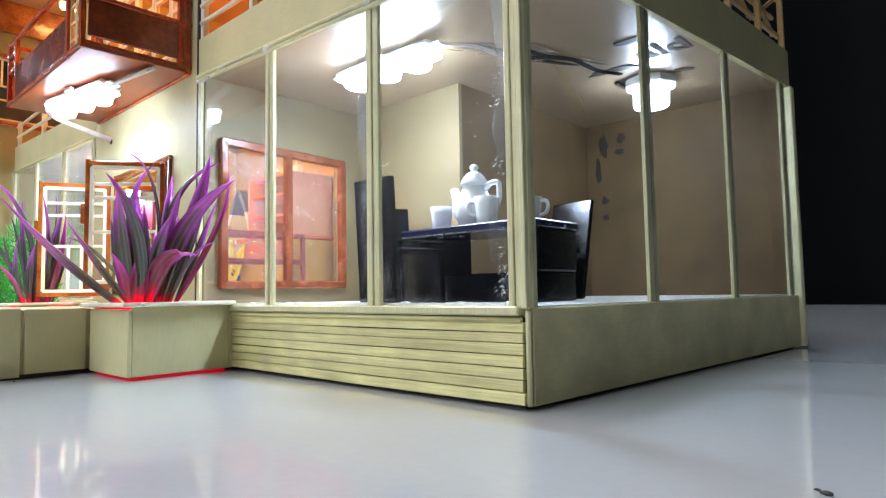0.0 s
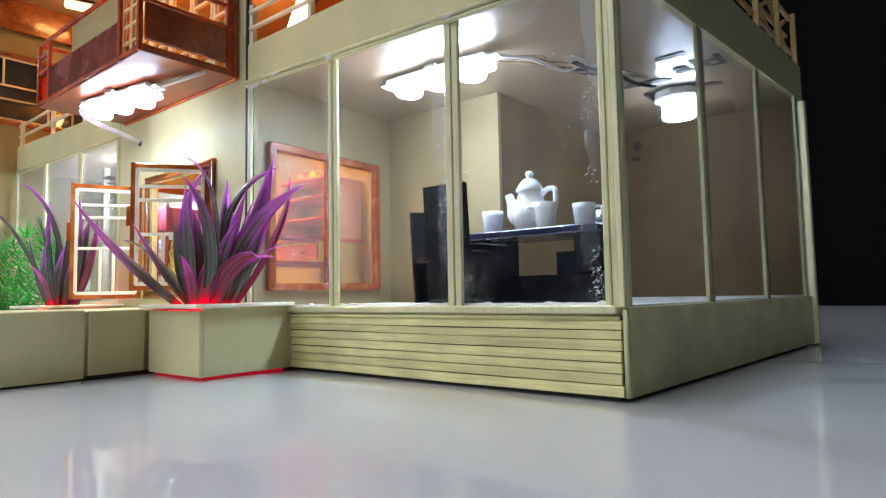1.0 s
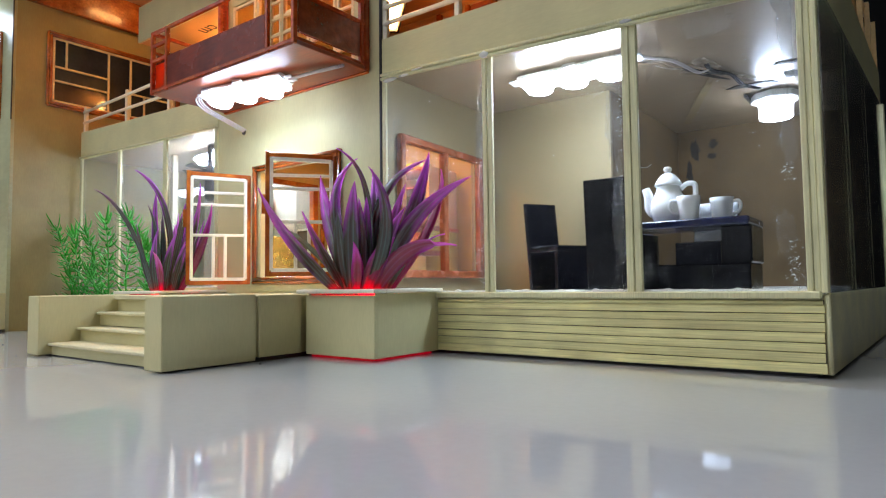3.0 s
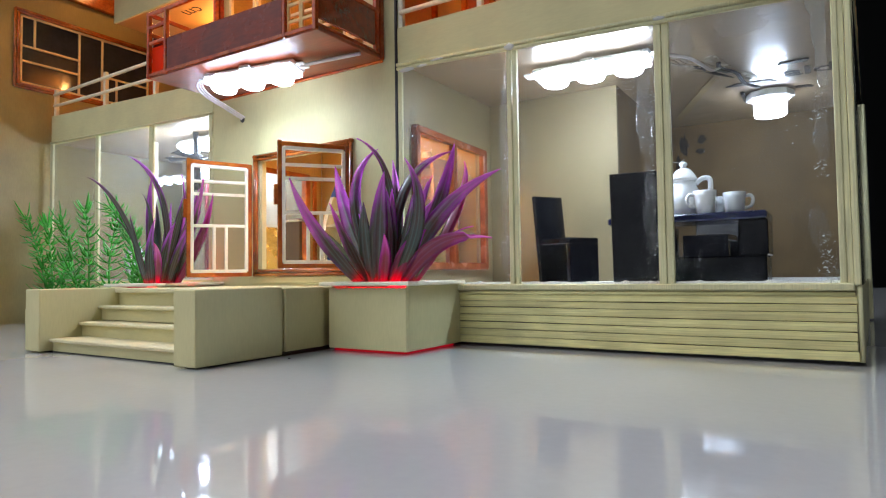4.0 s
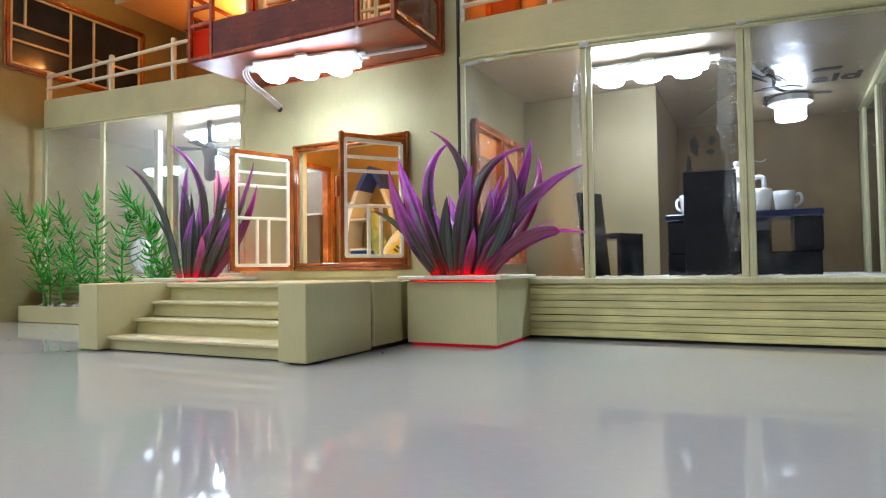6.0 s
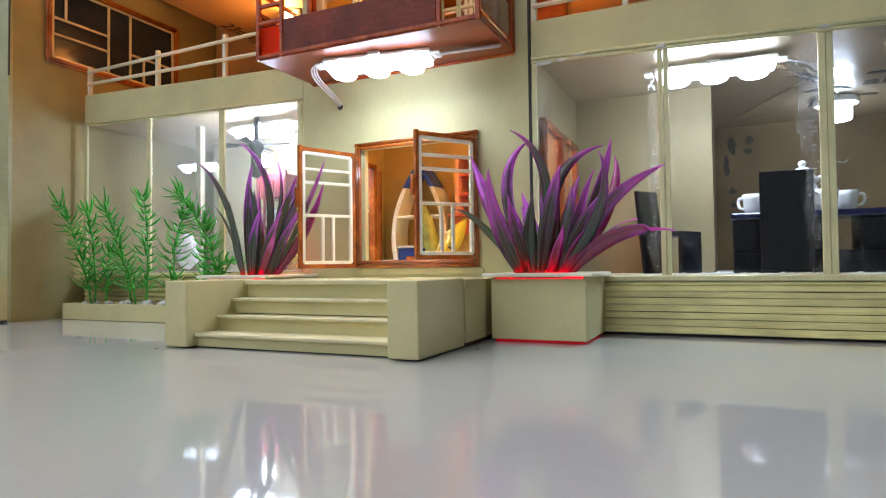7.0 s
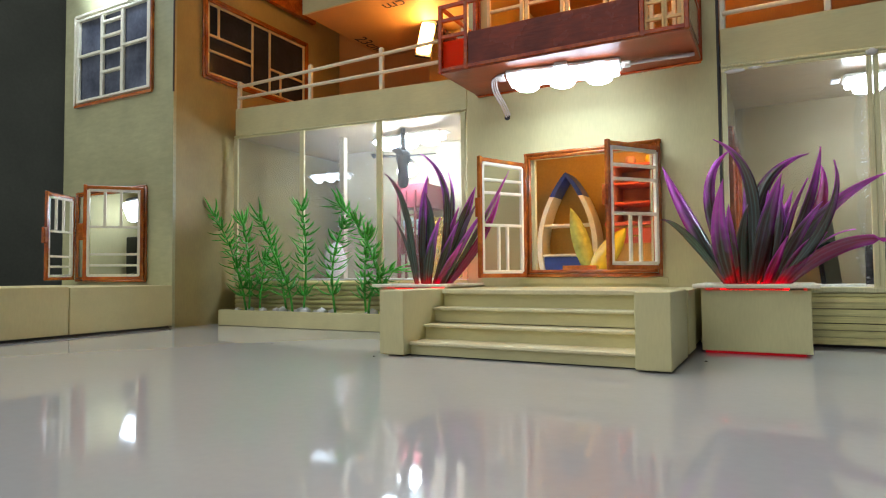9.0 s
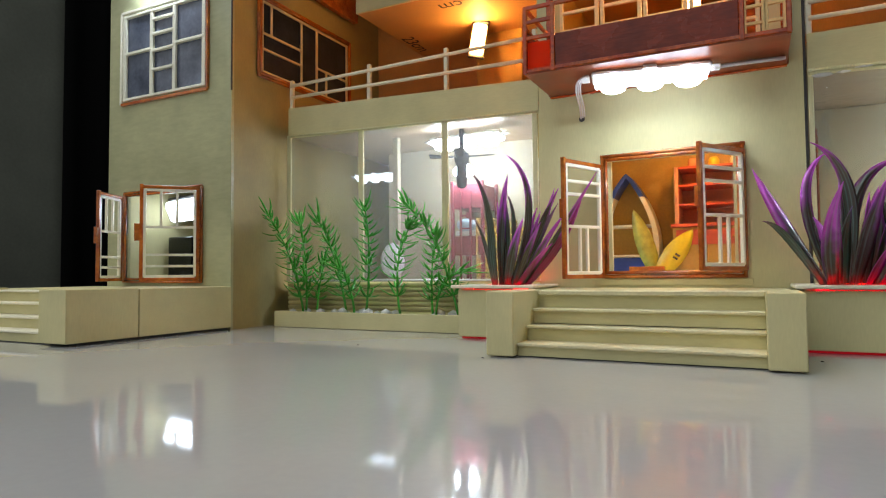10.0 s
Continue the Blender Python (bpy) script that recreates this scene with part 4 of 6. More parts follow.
purple_plant((-0.358, 0.144, 0.031), [
    ((-0.010, -0.006), (-0.3774, 0.1017, 0.0643), (-0.3685, 0.0785, 0.0873), 0.0044, LEAF),
    ((-0.010, 0.002), (-0.3946, 0.1454, 0.0782), (-0.4080, 0.1552, 0.1084), 0.0048, LEAF),
    ((-0.008, -0.004), (-0.3700, 0.1212, 0.0584), (-0.3682, 0.1064, 0.0779), 0.0032, LEAF),
    ((-0.004, 0.004), (-0.3474, 0.1506, 0.1050), (-0.3776, 0.1400, 0.1189), 0.0035, LEAF),
    ((-0.007, 0.002), (-0.3925, 0.1331, 0.0960), (-0.3692, 0.1490, 0.1133), 0.0035, LEAF),
    ((-0.002, -0.008), (-0.3531, 0.1271, 0.0735), (-0.3438, 0.1211, 0.0937), 0.0049, LEAF),
    ((-0.001, 0.004), (-0.3520, 0.1480, 0.0800), (-0.3653, 0.1577, 0.1076), 0.0036, LEAF),
    ((0.006, -0.008), (-0.3150, 0.1286, 0.0720), (-0.3215, 0.1080, 0.0965), 0.0036, LEAF),
    ((0.002, 0.004), (-0.3670, 0.1454, 0.1010), (-0.3293, 0.1671, 0.1104), 0.0038, LEAF),
    ((0.006, 0.003), (-0.3278, 0.1562, 0.0854), (-0.3241, 0.1598, 0.1125), 0.0044, LEAF),
    ((0.008, 0.006), (-0.3166, 0.1659, 0.0807), (-0.3238, 0.1701, 0.1044), 0.0036, LEAF_MAGENTA),
    ((0.008, 0.000), (-0.3334, 0.1442, 0.0800), (-0.2942, 0.1572, 0.0951), 0.0048, LEAF),
    ((0.010, -0.006), (-0.3234, 0.1330, 0.0660), (-0.2891, 0.1360, 0.0575), 0.0046, LEAF_MAGENTA),
    ((0.008, -0.010), (-0.3347, 0.1303, 0.0580), (-0.3239, 0.1300, 0.0630), 0.0048, LEAF_MAGENTA),
    ((-0.012, 0.004), (-0.3938, 0.1259, 0.0740), (-0.4034, 0.1166, 0.0722), 0.0023, LEAF_GREEN),
    ((0.010, 0.004), (-0.3287, 0.1501, 0.0641), (-0.3095, 0.1540, 0.0653), 0.0011, LEAF),
    ((0.003, -0.011), (-0.3480, 0.1290, 0.0520), (-0.3420, 0.1180, 0.0610), 0.0032, LEAF_MAGENTA),
    ((0.003, -0.002), (-0.3440, 0.1440, 0.0650), (-0.3445, 0.1485, 0.0850), 0.0046, LEAF),
    ((-0.006, -0.007), (-0.3670, 0.1320, 0.0600), (-0.3600, 0.1240, 0.0790), 0.0041, LEAF_GREEN),
    ((0.006, -0.004), (-0.3420, 0.1380, 0.0600), (-0.3250, 0.1400, 0.0800), 0.0043, LEAF),
    ((-0.005, 0.008), (-0.3690, 0.1600, 0.0640), (-0.3800, 0.1680, 0.0860), 0.0040, LEAF),
    ((0.004, 0.009), (-0.3470, 0.1620, 0.0640), (-0.3380, 0.1700, 0.0900), 0.0038, LEAF)], 7, 4, "artificial plant with long purple and green leaves")
purple_plant((-0.567, 0.144, 0.031), [
    ((-0.008, -0.004), (-0.5650, 0.1150, 0.1010), (-0.5700, 0.0900, 0.1088), 0.0022, LEAF_GREEN),
    ((-0.009, -0.002), (-0.5763, 0.1307, 0.0700), (-0.5814, 0.1179, 0.0833), 0.0015, LEAF_GREEN),
    ((-0.003, -0.004), (-0.5680, 0.1327, 0.0895), (-0.5608, 0.1314, 0.1128), 0.0030, LEAF_TALL),
    ((0.004, 0.000), (-0.5327, 0.1341, 0.1080), (-0.5550, 0.1113, 0.1237), 0.0024, LEAF_TALL),
    ((0.003, -0.003), (-0.5455, 0.1520, 0.0923), (-0.5560, 0.1520, 0.1170), 0.0029, LEAF_TALL),
    ((0.006, -0.004), (-0.5378, 0.1382, 0.0851), (-0.5255, 0.1347, 0.1019), 0.0026, LEAF_TALL),
    ((0.007, -0.008), (-0.5345, 0.1214, 0.0592), (-0.5224, 0.1080, 0.0631), 0.0024, LEAF_MAGENTA),
    ((0.009, 0.002), (-0.5237, 0.1504, 0.0676), (-0.5122, 0.1461, 0.0982), 0.0031, LEAF_MAGENTA),
    ((0.008, 0.004), (-0.5171, 0.1408, 0.0875), (-0.4980, 0.1278, 0.1099), 0.0017, LEAF_TALL),
    ((0.002, -0.006), (-0.5500, 0.1280, 0.0850), (-0.5595, 0.1238, 0.0999), 0.0016, LEAF_GREEN),
    ((0.003, -0.009), (-0.5580, 0.1260, 0.0600), (-0.5477, 0.1256, 0.0819), 0.0033, LEAF_TALL),
    ((0.006, -0.006), (-0.5480, 0.1320, 0.0620), (-0.5385, 0.1350, 0.0794), 0.0028, LEAF_TALL),
    ((-0.005, -0.007), (-0.5730, 0.1280, 0.0600), (-0.5720, 0.1220, 0.0860), 0.0026, LEAF_GREEN),
    ((-0.004, 0.006), (-0.5760, 0.1540, 0.0640), (-0.5800, 0.1600, 0.0980), 0.0024, LEAF_TALL),
    ((0.005, 0.007), (-0.5560, 0.1560, 0.0640), (-0.5470, 0.1620, 0.0900), 0.0028, LEAF_TALL),
    ((0.006, 0.004), (-0.5400, 0.1480, 0.0780), (-0.5330, 0.1500, 0.1040), 0.0028, LEAF_TALL),
    ((0.009, -0.002), (-0.5420, 0.1380, 0.0620), (-0.5230, 0.1420, 0.0860), 0.0026, LEAF_TALL),
    ((0.007, 0.001), (-0.5470, 0.1430, 0.0640), (-0.5290, 0.1450, 0.0930), 0.0026, LEAF_GREEN),
    ((-0.001, -0.002), (-0.5640, 0.1400, 0.0700), (-0.5650, 0.1380, 0.0960), 0.0026, LEAF_GREEN)], 2, 9, "artificial plant with slim dark purple leaves")


# LED modules
def led_module(mat, label, group="light modules", side=None):
    """A strip lamp: white housing, drum lenses facing down, length along x."""
    h = 0.0365
    s = thing("led_module", (0, 0, 0), label, "lamp", group, "", True)
    bx("housing", (-h, -0.0070, 0.0), (h, 0.0070, 0.0034), PLASTIC, s, 0.0010)
    # added emissive plate; the lenses' glare over the housing is put into it
    bx("diffuser", (-h + 0.0015, -0.0074, -0.0030), (h - 0.0015, 0.0074, -0.0001), side or mat, s, 0.0008, "added glowing plate standing in for lens glare")
    for x in (-0.0230, 0.0, 0.0230):
        bm = bmesh.new()
        lathe(bm, [(0.0076, 0.0005), (0.0086, 0.0), (0.0085, -0.0060), (0.0080, -0.0068)] + ([] if side else [(0.003, -0.0070)]), 20, (x, 0, 0))
        part("lens", bm, side or mat, s, "glowing drum lens", True)
        if side:
            part("lens_cap", lathe(bmesh.new(), [(0.0078, -0.0066), (0.0076, -0.0070), (0.0030, -0.0073)], 20, (x, 0, 0)), mat, s, "brighter flat end of the lens", True)
    for x in (-h - 0.0035, h + 0.0035):
        bx("end_tab", (x - 0.0033, -0.004, 0.0008), (x + 0.0020, 0.004, 0.0021), PLASTIC, s, 0.0005)
    bx("mount", (-0.004, -0.0098, 0.0006), (0.004, -0.0070, 0.0030), PLASTIC, s, 0.0004)
    return s


def wire(name, pts, r, mat, label, strands=2):
    w = tagged(thing(name, pts[0]), label, "wire")
    for k in range(strands):
        o = Vector((0.0011 * k, 0.0012 * k, 0.0005 * k))
        part("strand", sweep(bmesh.new(), [p + o for p in curve_pts(pts, 8)], r, 6), mat, w, "", True)
    return w


upper_led = led_module(LED_WHITE, "white strip lamp over the upper window of the tall building")
upper_led.matrix_basis = pose(-0.8950, 0.1040, 0.3260, 20, 0, 0)
bx("arm", (-0.003, 0.0062, 0.0010), (0.003, 0.0115, 0.0032), PLASTIC, upper_led, 0.0004)
porch_led = led_module(LED_PORCH, "white strip lamp with three glowing lenses under the balcony", side=LED_PORCH_SIDE)
porch_led.matrix_basis = pose(-0.4655, 0.1405, 0.1715, -11, 0, 9)
room_led = led_module(LED_ROOM, "white strip lamp with three glowing lenses on the dining room ceiling", side=LED_ROOM_SIDE)
room_led.matrix_basis = pose(-0.270, 0.2355, 0.1660, -5, 0, 2)
end_led = tagged(thing("drum_lamp", (-0.1825, 0.383, 0.1725)), "lamp with one glowing drum lens on the dining room ceiling", "lamp")
part("housing", lathe(bmesh.new(), [(0.0120, 0.1724), (0.0160, 0.1716), (0.0164, 0.1672), (0.0146, 0.1662), (0.0128, 0.1660)], 8, (-0.1825, 0.383, 0)), PLASTIC, end_led, "faceted white housing")
part("lens", lathe(bmesh.new(), [(0.0110, 0.1658), (0.0109, 0.1556), (0.0102, 0.1543), (0.0045, 0.1540)], 26, (-0.1825, 0.383, 0)), LED_END, end_led, "glowing drum lens", True)
bx("bracket", (-0.2010, 0.3700, 0.1700), (-0.1985, 0.3960, 0.1722), TAPE, end_led, 0.0004, "dark taped bracket")
left_led = led_module(LED_BED, "strip lamp on the bedroom ceiling")
left_led.matrix_basis = pose(-0.640, 0.236, 0.1668, -5, 0, -3)
far_led = led_module(LED_FAR, "strip lamp at the far end of the bedroom")
far_led.matrix_basis = pose(-0.7720, 0.2880, 0.1500, -25, 0, 6) @ Matrix.Scale(0.66, 4)
wire("lamp_wire", [(-0.5065, 0.134, 0.1755), (-0.511, 0.132, 0.171), (-0.5135, 0.140, 0.166), (-0.516, 0.158, 0.162), (-0.520, 0.1775, 0.1583)], 0.00062, WIRE_W, "looped white lamp wire entering the wall", 3)
tagged(part("wire_hole", lathe(bmesh.new(), [(0.0022, 0.0), (0.0020, 0.0006)], 14), TAPE), "dark drilled hole where the lamp wire enters the wall", "hole").matrix_basis = pose(-0.5195, F, 0.1580, 90)
wire("lamp_wire", [(-0.428, 0.146, 0.1722), (-0.422, 0.148, 0.1732), (-0.408, 0.151, 0.1740), (-0.390, 0.1535, 0.1742)], 0.0012, WIRE_W, "flat white lamp wire taped under the balcony", 3)
wire("lamp_wire", [(-0.231, 0.237, 0.168), (-0.226, 0.238, 0.166), (-0.215, 0.246, 0.164), (-0.206, 0.262, 0.160), (-0.203, 0.272, 0.163)], 0.0006, WIRE_W, "loose lamp wire under the dining room ceiling")
wire("lamp_wire", [(-0.203, 0.272, 0.1665), (-0.2045, 0.292, 0.1690), (-0.1975, 0.312, 0.1700), (-0.1955, 0.336, 0.1695), (-0.188, 0.352, 0.1690)], 0.0007, WIRE_D, "dark lamp wire along the dining room ceiling", 2)


def torn(name, at, size, turn, z, seed, mat, label, category, thick=0.0006):
    """A torn scrap stuck under a ceiling."""
    rng = random.Random(seed)
    n = 15
    c, sn = math.cos(math.radians(turn)), math.sin(math.radians(turn))
    poly = []
    for i in range(n):
        a = 2 * math.pi * i / n
        k = rng.uniform(0.72, 1.12)
        u = size[0] * k * math.copysign(abs(math.cos(a)) ** 0.6, math.cos(a))
        v = size[1] * k * math.copysign(abs(math.sin(a)) ** 0.6, math.sin(a))
        poly.append((at[0] + u * c - v * sn, at[1] + u * sn + v * c))
    return tagged(part(name, prism_bm(bmesh.new(), poly, z - thick, z - 0.0001), mat), label, category)


for x, y, a, b, turn, seed in ((-0.192, 0.350, 0.016, 0.004, 4, 1), (-0.206, 0.305, 0.010, 0.004, 60, 2), (-0.160, 0.380, 0.006, 0.003, 20, 6), (-0.1640, 0.3150, 0.010, 0.0035, 4, 7)):
    torn("tape_patch", (x, y), (a, b), turn, 0.1725, seed, TAPE, "torn dark tape on the dining room ceiling", "tape")
torn("glue_patch", (-0.236, 0.380), (0.072, 0.0035), 112, 0.1723, 31, YELLOWED, "long yellowed glue streak on the ceiling card", "glue", 0.0005)
for x, y, a, b, turn, seed in ((-0.206, 0.288, 0.016, 0.006, 80, 11), (-0.226, 0.262, 0.012, 0.005, 40, 12), (-0.193, 0.327, 0.014, 0.004, 70, 13), (-0.178, 0.374, 0.012, 0.004, 20, 15), (-0.216, 0.300, 0.010, 0.003, 30, 16)):
    torn("glue_patch", (x, y), (a, b), turn, 0.1722, seed, PEEL, "peeling whitish glue on the dining room ceiling", "glue", 0.0004)
# the lamp wire's crumpled adhesive film
rng_film = random.Random(23)
film = tagged(thing("crumpled_film", (-0.215, 0.290, 0.1715)), "crumpled adhesive film stuck along the ceiling wire", "film")
for k in range(11):
    a = rng_film.uniform(0.0, 0.55)
    b = a + rng_film.uniform(0.18, 0.45)
    off_x = rng_film.uniform(-0.006, 0.006)
    ridge = []
    for i in range(5):
        t = a + (b - a) * i / 4
        ridge.append((-0.238 + 0.050 * t + off_x + rng_film.uniform(-0.002, 0.002), 0.244 + 0.100 * t + rng_film.uniform(-0.002, 0.002), 0.1719 - rng_film.uniform(0.0, 0.0012)))
    spine = curve_pts(ridge, 5)
    q = rng_film.uniform(0.0005, 0.0011)
    part("fold", sweep(bmesh.new(), spine, [q * (0.25 + 0.75 * math.sin(math.pi * (i + 0.5) / len(spine))) for i in range(len(spine))], 5), (PEEL, CARD, PEEL, TAPE)[k % 4], film, "", True)

# ---- dining furniture
def chair(label, lean=0.003, w=0.0280, tall=0.0585):
    """Black high-backed chair, back on its -y side."""
    c = thing("dining_chair", (0, 0, 0), label, "chair", "dining chairs", "", True)
    d = 0.0310
    bm = bmesh.new()
    hull8(bm, [(-w / 2, 0, 0), (w / 2, 0, 0), (w / 2, 0.0035, 0), (-w / 2, 0.0035, 0), (-w / 2, -lean, tall), (w / 2, -lean, tall - 0.0005), (w / 2, 0.003 - lean, tall - 0.0005), (-w / 2, 0.003 - lean, tall)], 0.0004)
    part("backrest", bm, BLACK, c)
    bx("seat", (-w / 2, 0.0036, 0.0255), (w / 2, d, 0.0295), BLACK, c, 0.0004)
    bx("front_panel", (-w / 2, d - 0.0034, 0), (w / 2, d, 0.0254), BLACK, c, 0.0003)
    return c


FZ = ZP + 0.0006
c1 = chair("black lacquered high-backed chair with its back to the glass", 0.003, 0.0268)
c1.matrix_basis = pose(-0.2342, 0.1955, FZ, 0, 0, -3)
c2 = chair("black lacquered high-backed chair leaning back beside the inner window", 0.0064, 0.0262, 0.0608)
c2.matrix_basis = pose(-0.3150, 0.2784, FZ, 0, 0, -115.4)
c3 = chair("black lacquered chair leaning back at the far side of the table", 0.0125)
c3.matrix_basis = pose(-0.2145, 0.3250, FZ, 0, 0, 176)
table = tagged(thing("dining_table", (-0.220, 0.258, FZ)), "black lacquered dining table on block legs", "table")
bx("tabletop", (-0.2625, 0.2375, 0.0680), (-0.1765, 0.2780, 0.0722), BLACK_BLUE_SHEEN, table, 0.0008, "black lacquered tabletop, blue lamp sheen in its colour")
bx("base", (-0.2615, 0.2420, FZ), (-0.1775, 0.2760, 0.0478), BLACK, table, 0.0008)
for x0, x1 in ((-0.2615, -0.2440), (-0.1915, -0.1765)):
    bx("block_leg", (x0, 0.2425, 0.0478), (x1, 0.2755, 0.0680), BLACK, table, 0.0008)

TZ = 0.0722
pot = tagged(thing("teapot", (-0.2206, 0.2507, TZ), local=True), "white porcelain teapot on the dining table", "teapot")
part("body", lathe(bmesh.new(), [(0.0070, 0.0), (0.0084, 0.0008), (0.0098, 0.0045), (0.0102, 0.0080), (0.0098, 0.0115), (0.0084, 0.0150), (0.0071, 0.0178), (0.0065, 0.0196), (0.0067, 0.0208)]), PORCELAIN, pot, "", True)
lid = part("lid", lathe(bmesh.new(), [(0.0070, 0.0206), (0.0077, 0.0214), (0.0075, 0.0224), (0.0060, 0.0250), (0.0042, 0.0272), (0.0024, 0.0284)]), PORCELAIN, pot, "", True)
part("knob", lathe(bmesh.new(), [(0.0020, 0.0282), (0.0017, 0.0292), (0.0024, 0.0302), (0.0024, 0.0312), (0.0014, 0.0322), (0.0002, 0.0326)], 16), PORCELAIN, lid, "", True)
part("spout", sweep(bmesh.new(), curve_pts([(-0.0076, 0, 0.0060), (-0.0102, 0, 0.0090), (-0.0108, 0, 0.0150), (-0.0126, 0, 0.0204)], 6), [0.0038 - 0.0014 * i / 18 for i in range(19)], 12), PORCELAIN, pot, "", True)
part("handle", sweep(bmesh.new(), curve_pts([(0.0066, 0, 0.0188), (0.0100, 0, 0.0216), (0.0138, 0, 0.0214), (0.0146, 0, 0.0184), (0.0140, 0, 0.0120), (0.0108, 0, 0.0070)], 6), 0.0015, 10), PORCELAIN, pot, "", True)
pot.matrix_basis = pose(-0.2206, 0.2507, TZ, 0, 0, 8)


def cup():
    c = thing("teacup", (0, 0, 0), "small white porcelain cup with a handle", "cup", "teacups", "", True)
    part("bowl", lathe(bmesh.new(), [(0.0044, 0), (0.0050, 0.0007), (0.0055, 0.0050), (0.0060, 0.0100), (0.0064, 0.0132), (0.0059, 0.0134), (0.0054, 0.0100), (0.0048, 0.004), (0.001, 0.0016)], 28), PORCELAIN, c, "", True)
    part("handle", sweep(bmesh.new(), curve_pts([(0.0054, 0, 0.0108), (0.0086, 0, 0.0112), (0.0098, 0, 0.0085), (0.0086, 0, 0.0050), (0.0050, 0, 0.0038)], 5), 0.0010, 8), PORCELAIN, c, "", True)
    return c


cup1 = cup()
cup1.matrix_basis = pose(-0.2082, 0.2450, TZ, 0, 0, 205)
copy_thing(cup1, pose(-0.1950, 0.2630, TZ, 0, 0, 10))
copy_thing(cup1, pose(-0.2490, 0.2560, TZ, 0, 0, 150))

# glue smears and smudges
def smear(x, z, a, b, seed):
    """A wiped film of glue on the inner face of the front glazing."""
    rng = random.Random(seed)
    n = 22
    rim = []
    for i in range(n):
        t = 2 * math.pi * i / n
        k = rng.uniform(0.6, 1.15)
        rim.append((x + a * k * math.cos(t), z + b * k * math.sin(t)))
    bm = bmesh.new()
    front = [bm.verts.new((u, F + 0.0023, v)) for u, v in rim]
    back = [bm.verts.new((u, F + 0.0026, v)) for u, v in rim]
    bm.faces.new(front), bm.faces.new(list(reversed(back)))
    for i in range(n):
        bm.faces.new((front[i], front[(i + 1) % n], back[(i + 1) % n], back[i]))
    ob = tagged(part("glue_smear", bm, SMEAR), "wiped whitish glue film on the clear glazing", "glue", "glue smears")
    ob.visible_shadow = False
    return ob


for k, (x, z, a, b) in enumerate(((-0.1500, 0.100, 0.0030, 0.018), (-0.1520, 0.058, 0.0045, 0.010), (-0.2255, 0.120, 0.0045, 0.034), (-0.2240, 0.070, 0.0030, 0.026), (-0.3035, 0.105, 0.0028, 0.050), (-0.3030, 0.050, 0.0040, 0.012),
                                   (-0.2060, 0.148, 0.0050, 0.014), (-0.1800, 0.155, 0.0130, 0.006), (-0.3660, 0.125, 0.0030, 0.024))):
    smear(x, z, a, b, 50 + k)
def fleck_field(label, spots, seed):
    """Scattered dried glue flecks on the inner face of the front glazing: (x, z, half width, half height, count)."""
    rng = random.Random(seed)
    bm = bmesh.new()
    for x, z, a, b, n in spots:
        for _ in range(n):
            u, v = x + a * max(-1.2, min(1.2, rng.gauss(0, 0.5))), z + b * rng.uniform(-1, 1)
            q, turn = rng.uniform(0.00005, 0.00016) * rng.choice((1, 1, 1, 2.2)), rng.uniform(-0.8, 0.8)
            ln = q * rng.uniform(0.8, 3.0)
            c, sn = math.cos(turn), math.sin(turn)
            ring = [(-ln, -q * 0.4), (-ln * 0.2, -q * 0.6), (ln, -q * 0.2), (ln * 0.5, q * 0.6), (-ln * 0.6, q * 0.5)]
            lo = [bm.verts.new((u + p * c - r * sn, F + 0.00205, v + p * sn + r * c)) for p, r in ring]
            hi = bm.verts.new((u, F + 0.0023, v))
            bm.faces.new(lo)
            for k in range(5):
                bm.faces.new((lo[k], lo[(k + 1) % 5], hi))
    return tagged(part("glue_flecks", bm, FLECK), label, "glue", "", "stuff")


fleck_field("dried white glue flecks beside the middle glazing post", ((-0.2210, 0.118, 0.0028, 0.042, 300), (-0.2205, 0.060, 0.0020, 0.026, 80), (-0.2320, 0.128, 0.0110, 0.022, 70)), 5)
fleck_field("dried white glue flecks beside the inner glazing post", ((-0.3020, 0.100, 0.0022, 0.052, 260), (-0.3030, 0.050, 0.0034, 0.014, 110)), 6)
fleck_field("dried white glue flecks beside the corner post", ((-0.1495, 0.047, 0.0030, 0.009, 110), (-0.1505, 0.084, 0.0030, 0.004, 36), (-0.1505, 0.112, 0.0034, 0.007, 60), (-0.1600, 0.120, 0.0120, 0.030, 50), (-0.1850, 0.120, 0.0200, 0.034, 34)), 7)
rng_peel = random.Random(23)
edge_a = [(-0.1468, 0.1625 - 0.0036 * k) for k in range(13)]
edge_b = [(-0.1530 - 0.0020 * rng_peel.random() + 0.00028 * k, 0.1625 - 0.0036 * k) for k in range(13)]
bm = bmesh.new()
peel_v = [[bm.verts.new((x, y, z)) for x, z in e] for e in (edge_a, edge_b) for y in (F + 0.0021, F + 0.0026)]
for k in range(12):
    for a, b in ((0, 2), (2, 3), (3, 1), (1, 0)):
        bm.faces.new((peel_v[a][k], peel_v[a][k + 1], peel_v[b][k + 1], peel_v[b][k]))
for k in (0, 12):
    bm.faces.new((peel_v[0][k], peel_v[1][k], peel_v[3][k], peel_v[2][k]))
tagged(part("peeling_tape", bm, PEEL_FILM), "torn whitish tape peeling along the corner post", "tape")


tagged(part("thread", sweep(bmesh.new(), curve_pts([(-0.2128, F + 0.0006, 0.0936), (-0.2112, F + 0.0002, 0.0925), (-0.2088, F + 0.0002, 0.0921), (-0.2066, F + 0.0006, 0.0934)], 5), 0.00016, 5), GLUE, None, "", True), "curled white thread stuck to the glazing", "thread")


